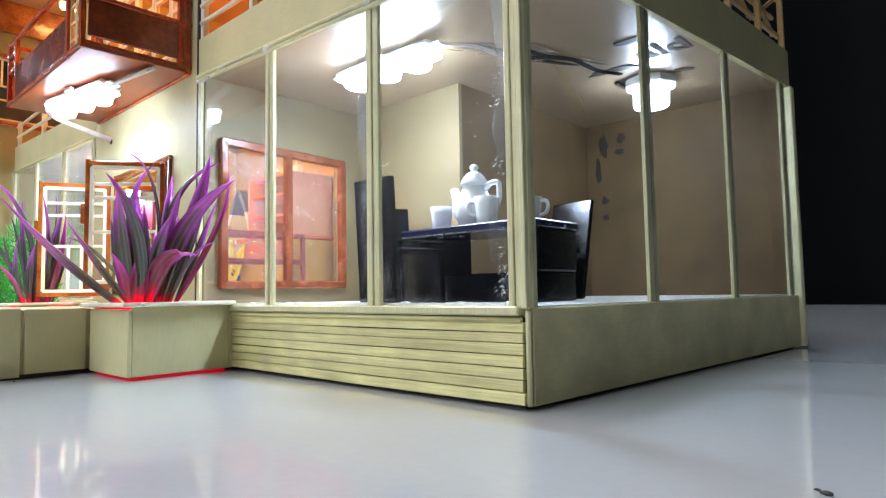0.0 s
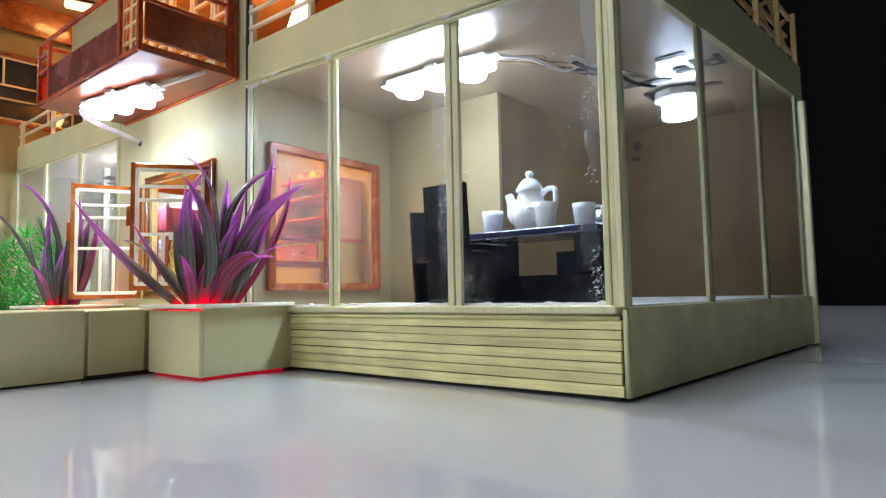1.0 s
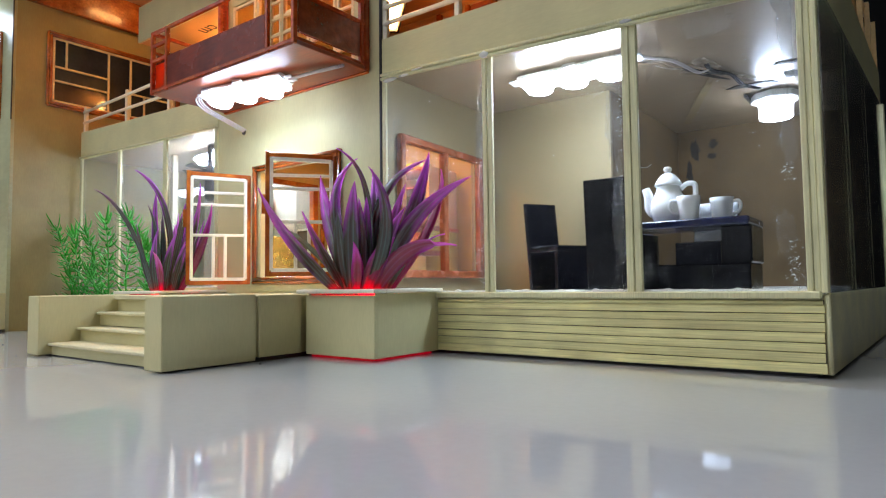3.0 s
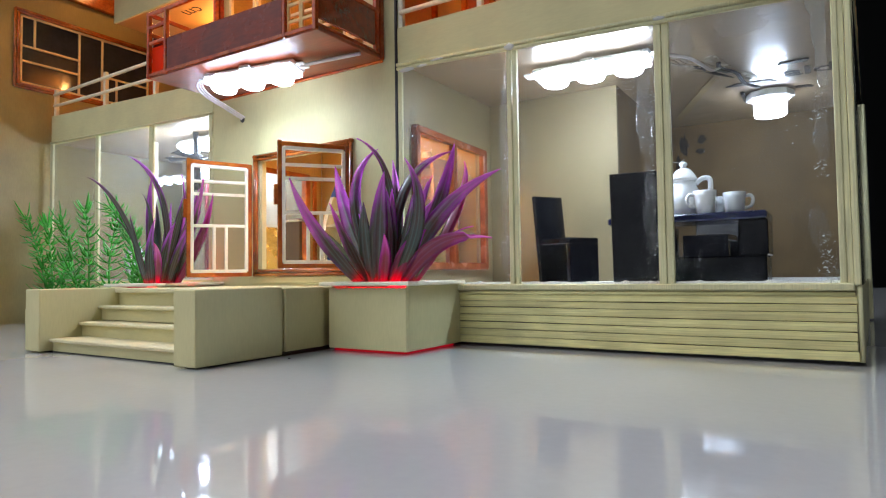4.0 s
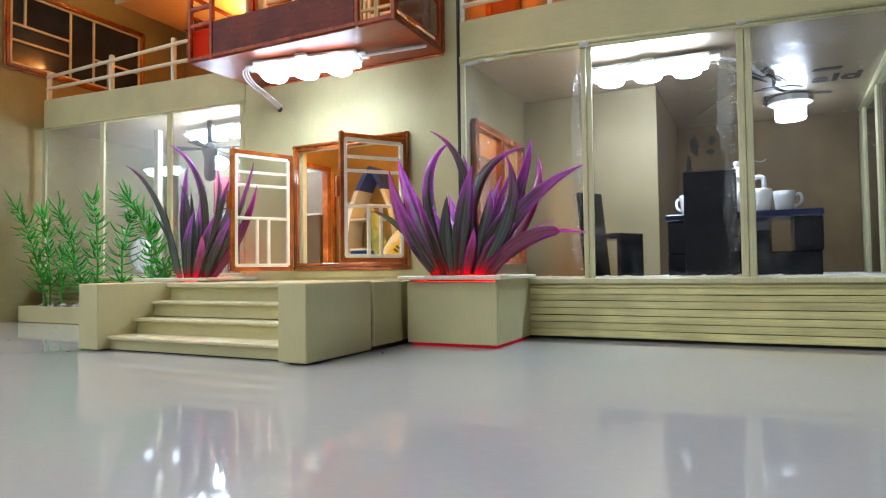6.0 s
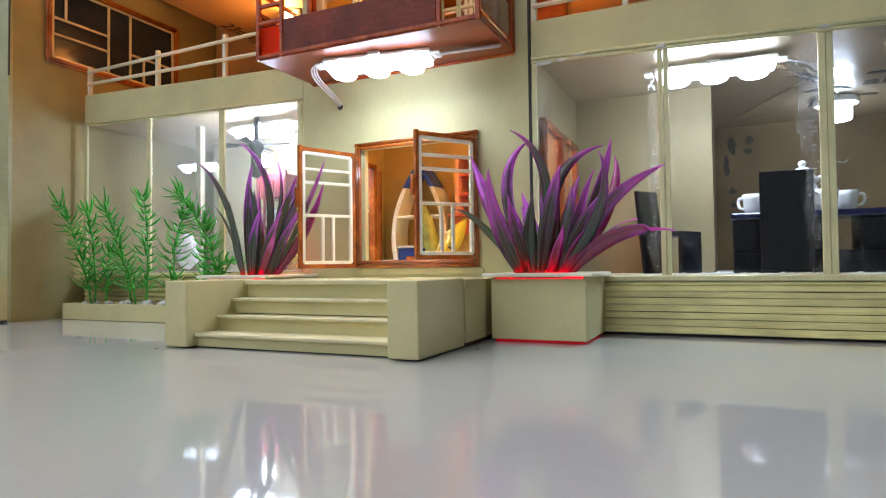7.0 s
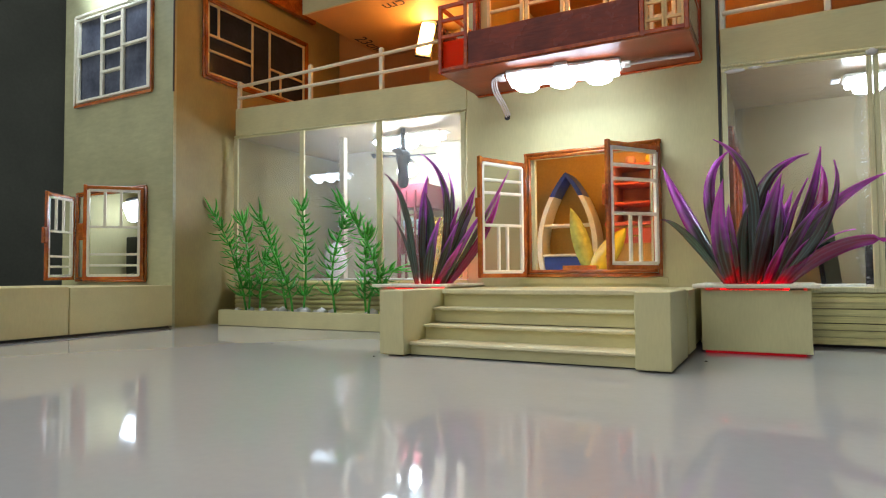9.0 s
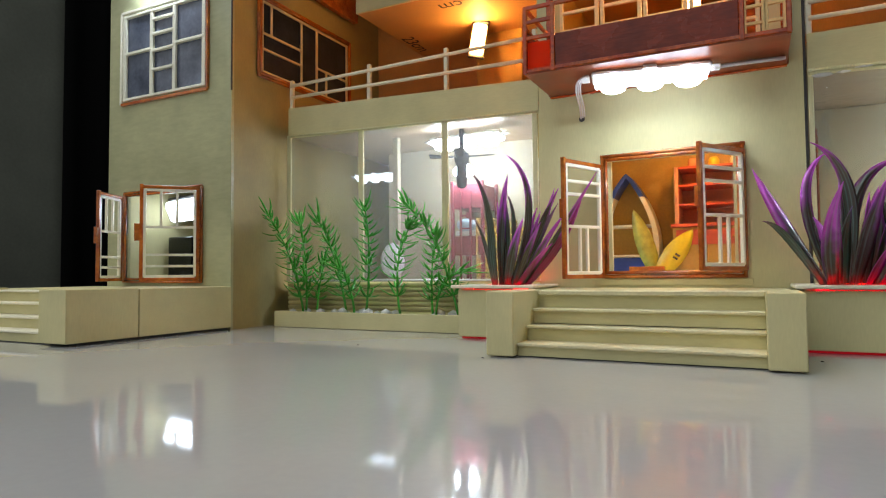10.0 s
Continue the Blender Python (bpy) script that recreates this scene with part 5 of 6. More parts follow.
def wall_stain(x, z, a, b, seed):
    """A flat uneven glue burn on the back wall."""
    rng = random.Random(seed)
    rim = []
    for i in range(18):
        t, k = 2 * math.pi * i / 18, rng.uniform(0.55, 1.2)
        rim.append((x + a * k * math.cos(t), z + b * k * math.sin(t)))
    bm = bmesh.new()
    f = [bm.verts.new((u, YB - 0.00625, v)) for u, v in rim]
    g = [bm.verts.new((u, YB - 0.00600, v)) for u, v in rim]
    bm.faces.new(f)
    for i in range(18):
        bm.faces.new((f[i], f[(i + 1) % 18], g[(i + 1) % 18], g[i]))
    return tagged(part("smudge", bm, SMUDGE), "brown glue burn on the back wall", "smudge", "glue burns")


for k, (x, z, a, b) in enumerate(((-0.2585, 0.154, 0.0045, 0.011), (-0.2435, 0.1585, 0.0055, 0.0038), (-0.2445, 0.1480, 0.0040, 0.0028), (-0.2640, 0.135, 0.0030, 0.012), (-0.2585, 0.110, 0.0036, 0.0040), (-0.2580, 0.0965, 0.0030, 0.0028))):
    wall_stain(x, z, a, b, 70 + k)

rng_chip = random.Random(17)
for k, (x, z, a, b) in enumerate(((-0.3670, 0.1668, 0.0060, 0.0014), (-0.3560, 0.1672, 0.0040, 0.0009), (-0.2970, 0.1668, 0.0030, 0.0022), (-0.3450, 0.1690, 0.0050, 0.0007), (-0.2160, 0.1640, 0.0030, 0.0012))):
    tagged(part("glue_drop", blob(bmesh.new(), (x, F - 0.0024, z), (a, 0.0006, b), 40 + k), GLUE, None, "", True), "dried whitish glue along the beam stick", "glue", "glue drops")
for k in range(16):
    x = -0.365 + 0.0142 * k + rng_chip.uniform(-0.004, 0.004)
    q = rng_chip.uniform(0.0004, 0.0009)
    tagged(part("paper_chip", blob(bmesh.new(), (x, F + 0.0032, 0.0337 + q * 0.15), (q * 3.0, q * 1.0, q * 0.35), 60 + k, 1), PEBBLE), "frayed white scrap at the floor edge", "chip", "floor scraps")

# ---- play room behind the centre window
shelf = tagged(thing("surfboard_shelf", (-0.5065, 0.288, 0.040)), "surfboard-shaped shelf, cream with blue tip and blue foot", "shelf")
def arch(t):
    """Half-width of the shelf at a height from 0 to 1."""
    return 0.0265 * (math.sin(math.pi * (0.30 + 0.70 * t)) ** 0.8 if t < 1 else 0.0)
N_ARC = 18
for lo, hi, mat, lab in ((0.0, 0.77, CREAM, ""), (0.77, 1.0, BLUE, "blue painted tip")):
    for s in (-1, 1):
        bm = bmesh.new()
        vs = []
        for i in range(N_ARC + 1):
            t = lo + (hi - lo) * i / N_ARC
            z = 0.040 + 0.090 * t
            xo = -0.5065 + s * max(arch(t), 0.0)
            xi = -0.5065 + s * max(arch(t) - 0.0042, 0.0)
            vs.append([bm.verts.new(p) for p in ((xo, 0.276, z), (xi, 0.276, z), (xi, 0.2985, z), (xo, 0.2985, z))])
        for a, b in zip(vs, vs[1:]):
            for j in range(4):
                bm.faces.new((a[j], a[(j + 1) % 4], b[(j + 1) % 4], b[j]))
        bmesh.ops.remove_doubles(bm, verts=bm.verts, dist=1e-6)
        part("side", bm, mat, shelf, lab)
bx("shelf_board", (-0.530, 0.277, 0.0835), (-0.483, 0.298, 0.0855), CREAM, shelf)
bx("shelf_board", (-0.528, 0.277, 0.0575), (-0.485, 0.298, 0.0595), CREAM, shelf)
bx("foot_panel", (-0.5275, 0.278, 0.0405), (-0.4855, 0.297, 0.0570), BLUE, shelf, 0.0003, "blue painted foot panel")


def surfboard(at, tilt, lean, mat, label, length=0.050, wide=0.0085):
    b = tagged(thing("toy_surfboard", at, local=True), label, "surfboard", "toy surfboards")
    bm = bmesh.new()
    rings = []
    for i in range(15):
        t = i / 14
        w = wide * math.sin(math.pi * (0.12 + 0.88 * t)) ** 0.75 if t < 1 else 0.0002
        rings.append([bm.verts.new(p) for p in ((-w, 0, t * length), (0, -0.0012, t * length), (w, 0, t * length), (0, 0.0012, t * length))])
    for a, c in zip(rings, rings[1:]):
        for j in range(4):
            bm.faces.new((a[j], a[(j + 1) % 4], c[(j + 1) % 4], c[j]))
    bm.faces.new(rings[0])
    bm.faces.new(list(reversed(rings[-1])))
    part("deck", bm, mat, b, "", True)
    b.matrix_basis = pose(*at, lean, tilt, 0)
    return b


surfboard((-0.481, 0.2585, 0.0425), -18, -6, LIME, "small faded lime toy surfboard leaning in the play room", 0.058, 0.0075)
b2 = surfboard((-0.477, 0.2485, 0.0425), 36, -4, YELLOW, "small bright yellow toy surfboard leaning in the play room", 0.044, 0.0085)
for k in range(2):
    bx("bar_mark", (0.0005, -0.0016, 0.017 + 0.003 * k), (0.0045, -0.0010, 0.0185 + 0.003 * k), INK, b2, 0, "small dark printed mark")
tagged(bx("board_stand", (-0.4985, 0.2380, 0.040), (-0.4715, 0.2462, 0.0490), VARNISH, None, 0.0004), "low varnished wooden stand for the surfboards", "stand")

hutch = tagged(thing("hutch", (-0.436, 0.268, 0.040)), "coral-red hutch with open shelves over a drawer cupboard", "cabinet")
for x in (-0.4655, -0.407):
    bx("side", (x, 0.262, 0.082), (x + 0.003, 0.2985, 0.130), PINK_WOOD, hutch)
bx("cupboard", (-0.4665, 0.256, 0.0405), (-0.403, 0.2985, 0.080), OCHRE, hutch, 0.0004)
bx("drawer", (-0.464, 0.2545, 0.066), (-0.405, 0.2556, 0.078), RED_PAINT, hutch, 0.0003)
bx("worktop", (-0.468, 0.2535, 0.0802), (-0.4015, 0.2985, 0.0830), RED_PAINT, hutch, 0.0004)
bx("back", (-0.4625, 0.296, 0.083), (-0.407, 0.2984, 0.130), PINK_WOOD, hutch, 0)
for z in (0.098, 0.114, 0.1285):
    bx("shelf_board", (-0.4625, 0.264, z), (-0.407, 0.296, z + 0.002), RED_PAINT, hutch)
for x in (-0.447, -0.423):
    bx("pull", (x, 0.2534, 0.071), (x + 0.005, 0.2545, 0.0725), GOLD, hutch, 0.0002)
for x, m in ((-0.452, PINK_WOOD), (-0.436, YELLOW), (-0.420, CREAM)):
    tagged(part("jar", lathe(bmesh.new(), [(0.003, 0), (0.0042, 0.002), (0.0042, 0.006), (0.003, 0.008)], 16, (x, 0.278, 0.1305)), m, None, "", True), "small jar on top of the hutch", "jar")
bench = tagged(thing("bench", (-0.401, 0.235, 0.040)), "dark maroon barred bench by the inner window", "bench")
for y in (0.203, 0.262):
    for x in (-0.408, -0.394):
        bx("leg", (x, y, 0.040), (x + 0.003, y + 0.003, 0.082), MAROON, bench, 0.0003)
for x in (-0.408, -0.394):
    for z in (0.060, 0.0785):
        bx("rail", (x + 0.0003, 0.2062, z), (x + 0.0027, 0.2618, z + 0.0035), MAROON, bench, 0.0003)
bx("seat", (-0.4048, 0.2062, 0.0600), (-0.3942, 0.2618, 0.0622), MAROON, bench, 0.0003)

structure(bx("wall_play_left", (-0.5545, 0.2810, 0.040), (-0.5515, BACK - 0.003, 0.1325), OCHRE, None, 0), "ochre side wall of the play room", "wall")
structure(bx("wall_play_over_door", (-0.5545, F + 0.003, 0.1326), (-0.5515, BACK - 0.003, 0.1725), OCHRE, None, 0), "ochre wall over the play room doorway", "wall")
door = structure(thing("door_frame", (-0.552, 0.246, 0.040)), "red-brown varnished doorway of the play room", "door")
bx("post", (-0.5555, 0.2750, 0.040), (-0.5495, 0.2808, 0.128), VARNISH, door, 0.0005)
bx("lintel", (-0.5555, 0.1850, 0.1282), (-0.5495, 0.2808, 0.1325), VARNISH, door, 0.0005)
bx("post", (-0.5550, 0.2850, 0.040), (-0.5500, 0.2895, 0.128), VARNISH, door, 0.0005)

# ---- left wing
LB = lambda x: 0.1735 + (x + 0.797) * -0.027
LT = lambda x: 0.2015 + (x + 0.797) * -0.034
bm = bmesh.new()
hull8(bm, [(-0.797, F - 0.001, LB(-0.797)), (XL + 0.0005, F - 0.001, LB(XL)), (XL + 0.0005, F + 0.003, LB(XL)), (-0.797, F + 0.003, LB(-0.797)),
           (-0.797, F - 0.001, LT(-0.797)), (XL + 0.0005, F - 0.001, LT(XL)), (XL + 0.0005, F + 0.003, LT(XL)), (-0.797, F + 0.003, LT(-0.797))], 0.0003)
structure(part("beam_left", bm, BOARD_H), "pale board beam over the bedroom glazing", "beam")
structure(bar("trim_beam_left", (-0.797, F - 0.0016, LB(-0.797) + 0.001), (XL, F - 0.0016, LB(XL) + 0.001), 0.002, STICK, None, True), "thin stick along the lower edge of the beam", "trim")
glazed("window_5", [(-0.7965, 0.0045, 1), (-0.7155, 0.0050, 1), (-0.633, 0.0054, 1), (-0.5555, 0.0040, 1)], F, 0.039, LB, "tall clear glazing behind the green plants", GLASS_VEILED)
pl = structure(thing("plinth_left", (-0.68, 0.24, 0)), "plinth faced with bamboo sticks behind the green planter", "plinth")
bx("body", (-0.797, F + 0.0015, -0.0012), (XL - 0.0005, BACK, 0.0385), BOARD_H, pl, 0)
for k in range(9):
    bar("slat", (-0.797, F + 0.001, 0.0032 + 0.0041 * k), (XL - 0.001, F + 0.001, 0.0032 + 0.0041 * k), 0.0040, BAMBOO, pl, True)
structure(bx("floor_left", (-0.797, F + 0.004, 0.0386), (XL, 0.372, 0.0396), FLOOR_IN, None, 0), "pale card floor of the bedroom", "floor")
structure(bx("ceiling_left", (-0.797, F + 0.004, 0.1745), (XL, 0.372, 0.1775), CARD, None, 0), "card ceiling of the bedroom", "ceiling")
structure(bx("wall_bedroom_back", (-0.7575, BACK - 0.003, 0.0396), (XL, BACK - 0.0005, 0.1745), INNER_BRIGHT, None, 0), "pale board wall at the back of the bedroom", "wall")
structure(bx("column", (-0.714, 0.228, 0.0396), (-0.708, 0.234, 0.1745), INNER_BRIGHT, None, 0.0005), "pale square column inside the bedroom", "column")
structure(bx("wall_bedroom_end", (-0.805, 0.372, 0.0), (-0.7575, 0.375, 0.1775), INNER_BRIGHT, None, 0), "pale wall at the end of the bedroom", "wall")
structure(bx("wall_bedroom_side", (-0.7605, 0.2970, 0.0396), (-0.7575, 0.372, 0.1745), INNER_BRIGHT, None, 0), "short inner wall of the bedroom", "wall")

bunk = tagged(thing("bunk_bed", (-0.650, 0.272, 0.0396)), "maroon bunk bed with a ladder", "bed")
for x in (-0.6660, -0.6350):
    for y in (0.255, 0.290):
        bx("post", (x, y, 0.0396), (x + 0.003, y + 0.003, 0.132), MAROON, bunk)
for z in (0.062, 0.106):
    bx("bed_board", (-0.6630, 0.256, z), (-0.635, 0.292, z + (0.018 if z < 0.1 else 0.023)), MAROON, bunk, 0.0006)
    if z < 0.1:
        bx("mattress", (-0.6625, 0.258, z + 0.0182), (-0.6355, 0.291, z + 0.023), PLASTIC, bunk, 0.001, "white mattress")
for x in (-0.655, -0.645):
    bx("ladder_rail", (x, 0.2515, 0.0396), (x + 0.0018, 0.2535, 0.122), MAROON, bunk)
for k in range(6):
    bx("rung", (-0.6532, 0.2518, 0.050 + 0.012 * k), (-0.645, 0.2532, 0.0516 + 0.012 * k), MAROON, bunk, 0)
for k, (x, z, q) in enumerate(((-0.6530, 0.0905, 1.0), (-0.6440, 0.0900, 0.8))):
    tagged(part("pillow", blob(bmesh.new(), (x, 0.2600, z), (0.0085 * q, 0.0060, 0.0065 * q), 21 + k), BEDDING, None, "", True), "pale blue pillow heaped on the bunk", "pillow")
screen = tagged(thing("gold_screen", (-0.612, 0.268, 0.0396)), "gold sequined folding screen with three panels in the bedroom", "screen")
for (xa, ya), (xb, yb), top in (((-0.6400, 0.2550), (-0.6205, 0.2660), 0.0970), ((-0.6200, 0.2660), (-0.6035, 0.2660), 0.0940), ((-0.6030, 0.2662), (-0.5830, 0.2860), 0.0870)):
    bm = bmesh.new()
    hull8(bm, [(xa, ya, 0.0397), (xb, yb, 0.0397), (xb, yb + 0.002, 0.0397), (xa, ya + 0.002, 0.0397), (xa, ya, top), (xb, yb, top - 0.001), (xb, yb + 0.002, top - 0.001), (xa, ya + 0.002, top)], 0.0004)
    part("panel", bm, GOLD, screen)
robe = tagged(thing("wardrobe", (-0.565, 0.282, 0.0396)), "low brown wardrobe against the bedroom wall", "wardrobe")
bx("body", (-0.5745, 0.2730, 0.0397), (-0.5562, 0.2900, 0.0900), INNER_DIM, robe, 0.0005)
bx("top", (-0.5752, 0.2722, 0.0901), (-0.5558, 0.2905, 0.0918), CREAM, robe, 0.0004)
# panel added to darken the over-lit wall seen through the doorway
tagged(bx("pin_board", (-0.5960, 0.2935, 0.0930), (-0.5560, 0.2965, 0.1330), DIM_PANEL, None, 0.0005), "added beige panel that dims the bedroom wall over the wardrobe", "board")
tagged(part("cushion", blob(bmesh.new(), (-0.7000, 0.205, 0.0560), (0.012, 0.008, 0.0165), 3), PORCELAIN, None, "", True), "round white cushion behind the glass", "cushion")
FX, FY = -0.6405, 0.2265
fan = tagged(thing("ceiling_fan", (FX, FY, 0.150)), "small black ceiling fan with a hanging motor and a bright lamp", "fan")
part("rod", sweep(bmesh.new(), [(FX, FY, 0.152), (FX, FY, 0.1742)], 0.0022, 10), WIRE_D, fan, "", True)
part("hub", lathe(bmesh.new(), [(0.0015, 0.1205), (0.0042, 0.1225), (0.0050, 0.1300), (0.0046, 0.1400), (0.0064, 0.1460), (0.0066, 0.1520), (0.0030, 0.1545)], 18, (FX, FY, 0)), WIRE_D, fan, "black motor body", True)
for k in range(4):
    a = 0.32 + k * math.pi / 2
    d, sd = Vector((math.cos(a), math.sin(a), 0)), Vector((-math.sin(a), math.cos(a), 0))
    o = Vector((FX, FY, 0.1490))
    low = [o + d * 0.0055 - sd * 0.0022, o + d * 0.029 - sd * 0.0040, o + d * 0.029 + sd * 0.0040 + Vector((0, 0, 0.002)), o + d * 0.0055 + sd * 0.0022]
    part("blade", hull8(bmesh.new(), low + [q + Vector((0, 0, 0.0008)) for q in low]), WIRE_D, fan)
part("lamp", blob(bmesh.new(), (FX - 0.004, FY + 0.0145, 0.1390), (0.0105, 0.0060, 0.0062), 1, 2), LED_ROOM, fan, "glowing white lamp", True)

# green planter bed
bed = tagged(thing("planter_trough", (-0.70, 0.165, 0)), "low pale planter trough with white pebbles", "planter")
bx("front", (-0.7925, 0.1535, -0.0010), (-0.598, 0.1560, 0.0128), BOARD_H, bed, 0.0004)
bx("end", (-0.7925, 0.1562, -0.0010), (-0.7900, F - 0.002, 0.0128), BOARD, bed, 0.0004)
bx("bed_fill", (-0.7898, 0.1562, -0.0010), (-0.598, F - 0.002, 0.0098), SOIL, bed, 0)
for k in range(24):
    x = -0.787 + 0.186 * random.random()
    y = 0.160 + 0.013 * random.random()
    s = random.uniform(0.0028, 0.0058)
    tagged(part("pebble", blob(bmesh.new(), (x, y, 0.0098 + s * 0.45), (s, s * 0.85, s * 0.7), k * 1.7, 1), PEBBLE, None, "", True), "white pebble in the planter trough", "pebble", "trough pebbles")


def sprig(base, bend, tip, seed, label="green plastic water plant with whorled leaves"):
    rng = random.Random(seed)
    p = tagged(thing("green_plant", base), label, "plant", "green plants")
    b, t = Vector(base), Vector(tip)
    ctrl = Vector(bend) * 2 - (b + t) / 2
    at = lambda u: (1 - u) ** 2 * b + 2 * u * (1 - u) * ctrl + u * u * t
    part("stem", sweep(bmesh.new(), [at(i / 10) for i in range(11)], [0.0010 - 0.0005 * i / 10 for i in range(11)], 6), GREEN, p, "", True)
    n = int((t - b).length / 0.0058)
    for i in range(2, n + 1):
        u = min(1.0, (i + 0.2) / n)
        o = at(u)
        way = (at(min(1.0, u + 0.02)) - at(max(0.0, u - 0.02))).normalized()
        bm = bmesh.new()
        for j in range(6):
            if rng.random() < 0.08:
                continue
            a = 2 * math.pi * (j + rng.random() * 0.9) / 6 + i
            ln = rng.uniform(0.008, 0.019) * (1.0 if u < 0.8 else 0.72)
            d = Vector((math.cos(a), math.sin(a), 0))
            d = (d - d.dot(way) * way).normalized()
            rise = rng.uniform(0.25, 0.75) if u < 0.9 else 1.2
            q = [o + d * ln * (k - 0.16 * k * k) + way * ln * (rise * k * (0.35 + 0.65 * k)) for k in (0, 0.3, 0.6, 0.85, 1.0)]
            sweep(bm, q, [0.0006, 0.0012, 0.0012, 0.0007, 0.0002], 5, 0.4)
        part("leaf_whorl", bm, GREEN, p, "", True)
    return p


for k, (foot, bend, tip) in enumerate((((-0.7660, 0.0140), (-0.7800, 0.060), (-0.8035, 0.099)), ((-0.7660, 0.0140), (-0.7645, 0.054), (-0.7708, 0.092)), ((-0.7240, 0.0140), (-0.7357, 0.060), (-0.7530, 0.094)),
                                       ((-0.7005, 0.0140), (-0.6956, 0.060), (-0.6985, 0.101)), ((-0.6685, 0.0140), (-0.6695, 0.052), (-0.6560, 0.084)), ((-0.6400, 0.0140), (-0.6397, 0.043), (-0.6352, 0.075)),
                                       ((-0.6140, 0.0140), (-0.6330, 0.068), (-0.6597, 0.1005)), ((-0.6356, 0.0140), (-0.6275, 0.036), (-0.6064, 0.047)), ((-0.7560, 0.0140), (-0.7520, 0.034), (-0.7440, 0.056)),
                                       ((-0.7120, 0.0140), (-0.7150, 0.032), (-0.7240, 0.050)))):
    y = 0.160 + 0.003 * (k % 3)
    sprig((foot[0], y + 0.002, 0.010), (bend[0], y, bend[1]), (tip[0], y - 0.002, tip[1]), 30 + k)

# ---- left building
LX, LY = -0.808, 0.117
LOW = (-0.941, -0.8455, 0.043, 0.1205)
UPW = (-0.948, -0.839, 0.213, 0.296)
wall_with_hole("wall_left_front", -0.970, LX, -0.0012, 0.42, LY, LY + 0.003, [LOW, UPW], BOARD_OLD, "pale board front wall of the tall building")
SW = (0.152, 0.286, 0.231, 0.2985)
bm = bmesh.new()
for (y0, z0), (y1, z1) in (((LY + 0.003, -0.0012), (SW[0], 0.42)), ((SW[1], -0.0012), (0.46, 0.42)), ((SW[0], -0.0012), (SW[1], SW[2])), ((SW[0], SW[3]), (SW[1], 0.42))):
    box(bm, (LX - 0.003, y0, z0), (LX, y1, z1), 0)
structure(part("wall_left_side", bm, TAN_BOARD), "tan board side wall of the tall building", "wall")
structure(bx("wall_left_outer", (-0.970, LY + 0.003, -0.0012), (-0.967, 0.46, 0.42), BOARD, None, 0), "outer side wall of the tall building", "wall")
structure(bx("wall_left_back", (-0.967, 0.225, 0.0), (-0.811, 0.228, 0.205), INNER_BRIGHT, None, 0), "pale inner wall behind the small window", "wall")
structure(bx("floor_left_building", (-0.967, LY + 0.003, 0.036), (-0.811, 0.225, 0.040), FLOOR_IN, None, 0), "card floor of the tall building room", "floor")
structure(bx("ceiling_left_building", (-0.967, LY + 0.003, 0.200), (-0.811, 0.46, 0.204), CARD, None, 0), "card ceiling of the tall building room", "ceiling")
structure(bx("roof_left", (-0.972, LY, 0.42), (-0.806, 0.46, 0.425), BOARD_H, None, 0), "flat pale roof of the tall building", "roof")

win = structure(thing("window_6", (-0.880, LY, 0.04)), "lower window of the tall building in a varnished frame", "window")
for e, y, w in ((0.0035, LY - 0.0012, 0.0028), (0.0008, LY - 0.0022, 0.0026)):
    x0, x1, z0, z1 = LOW[0] - e, LOW[1] + e, LOW[2] - e, LOW[3] + e
    for a, b in (((x0, z0), (x0, z1)), ((x1, z0), (x1, z1)), ((x0, z0), (x1, z0)), ((x0, z1), (x1, z1))):
        bar("frame_stick", (a[0], y, a[1]), (b[0], y, b[1]), w, VARNISH, win, True)


def shutter_low(w, h, hand):
    """An opened casement with upright bars above and two rails below."""
    s = thing("window_shutter", (0, 0, 0), "opened casement with cream bars in a red-brown frame", "shutter", "window shutters", "", True)
    f, c = 0.0028, 0.0023
    X = lambda v: v * hand
    for a, b in (((f / 2, 0), (f / 2, h)), ((w - f / 2, 0), (w - f / 2, h + 0.001)), ((0, f / 2), (w, f / 2)), ((0, h - f / 2), (w, h - f / 2))):
        bar("frame_stick", (X(a[0]), 0, a[1]), (X(b[0]), 0, b[1]), f, VARNISH, s, False, 0.0030)
    i0, i1, j0, j1 = f + 0.001, w - f - 0.001, f + 0.001, h - f - 0.001
    for a, b in (((i0, j0), (i0, j1)), ((i1, j0), (i1, j1)), ((i0, j0), (i1, j0)), ((i0, j1), (i1, j1))):
        bar("lattice_frame", (X(a[0]), 0, a[1]), (X(b[0]), 0, b[1]), c, WHITEWASH, s, False, 0.0026)
    for u in (0.57, 0.25, 0.12):
        bar("lattice_bar", (X(i0), 0, j0 + u * (j1 - j0)), (X(i1), 0, j0 + u * (j1 - j0)), c * 0.9, WHITEWASH, s)
    for u in (0.36, 0.68):
        bar("lattice_bar", (X(i0 + u * (i1 - i0)), 0, j0 + 0.57 * (j1 - j0)), (X(i0 + u * (i1 - i0)), 0, j1), c * 0.9, WHITEWASH, s)
    bx("handle", (X(w), -0.0018, h * 0.42), (X(w + 0.004), 0.0012, h * 0.60), VARNISH, s, 0.0003, "small varnished wooden handle")
    return s


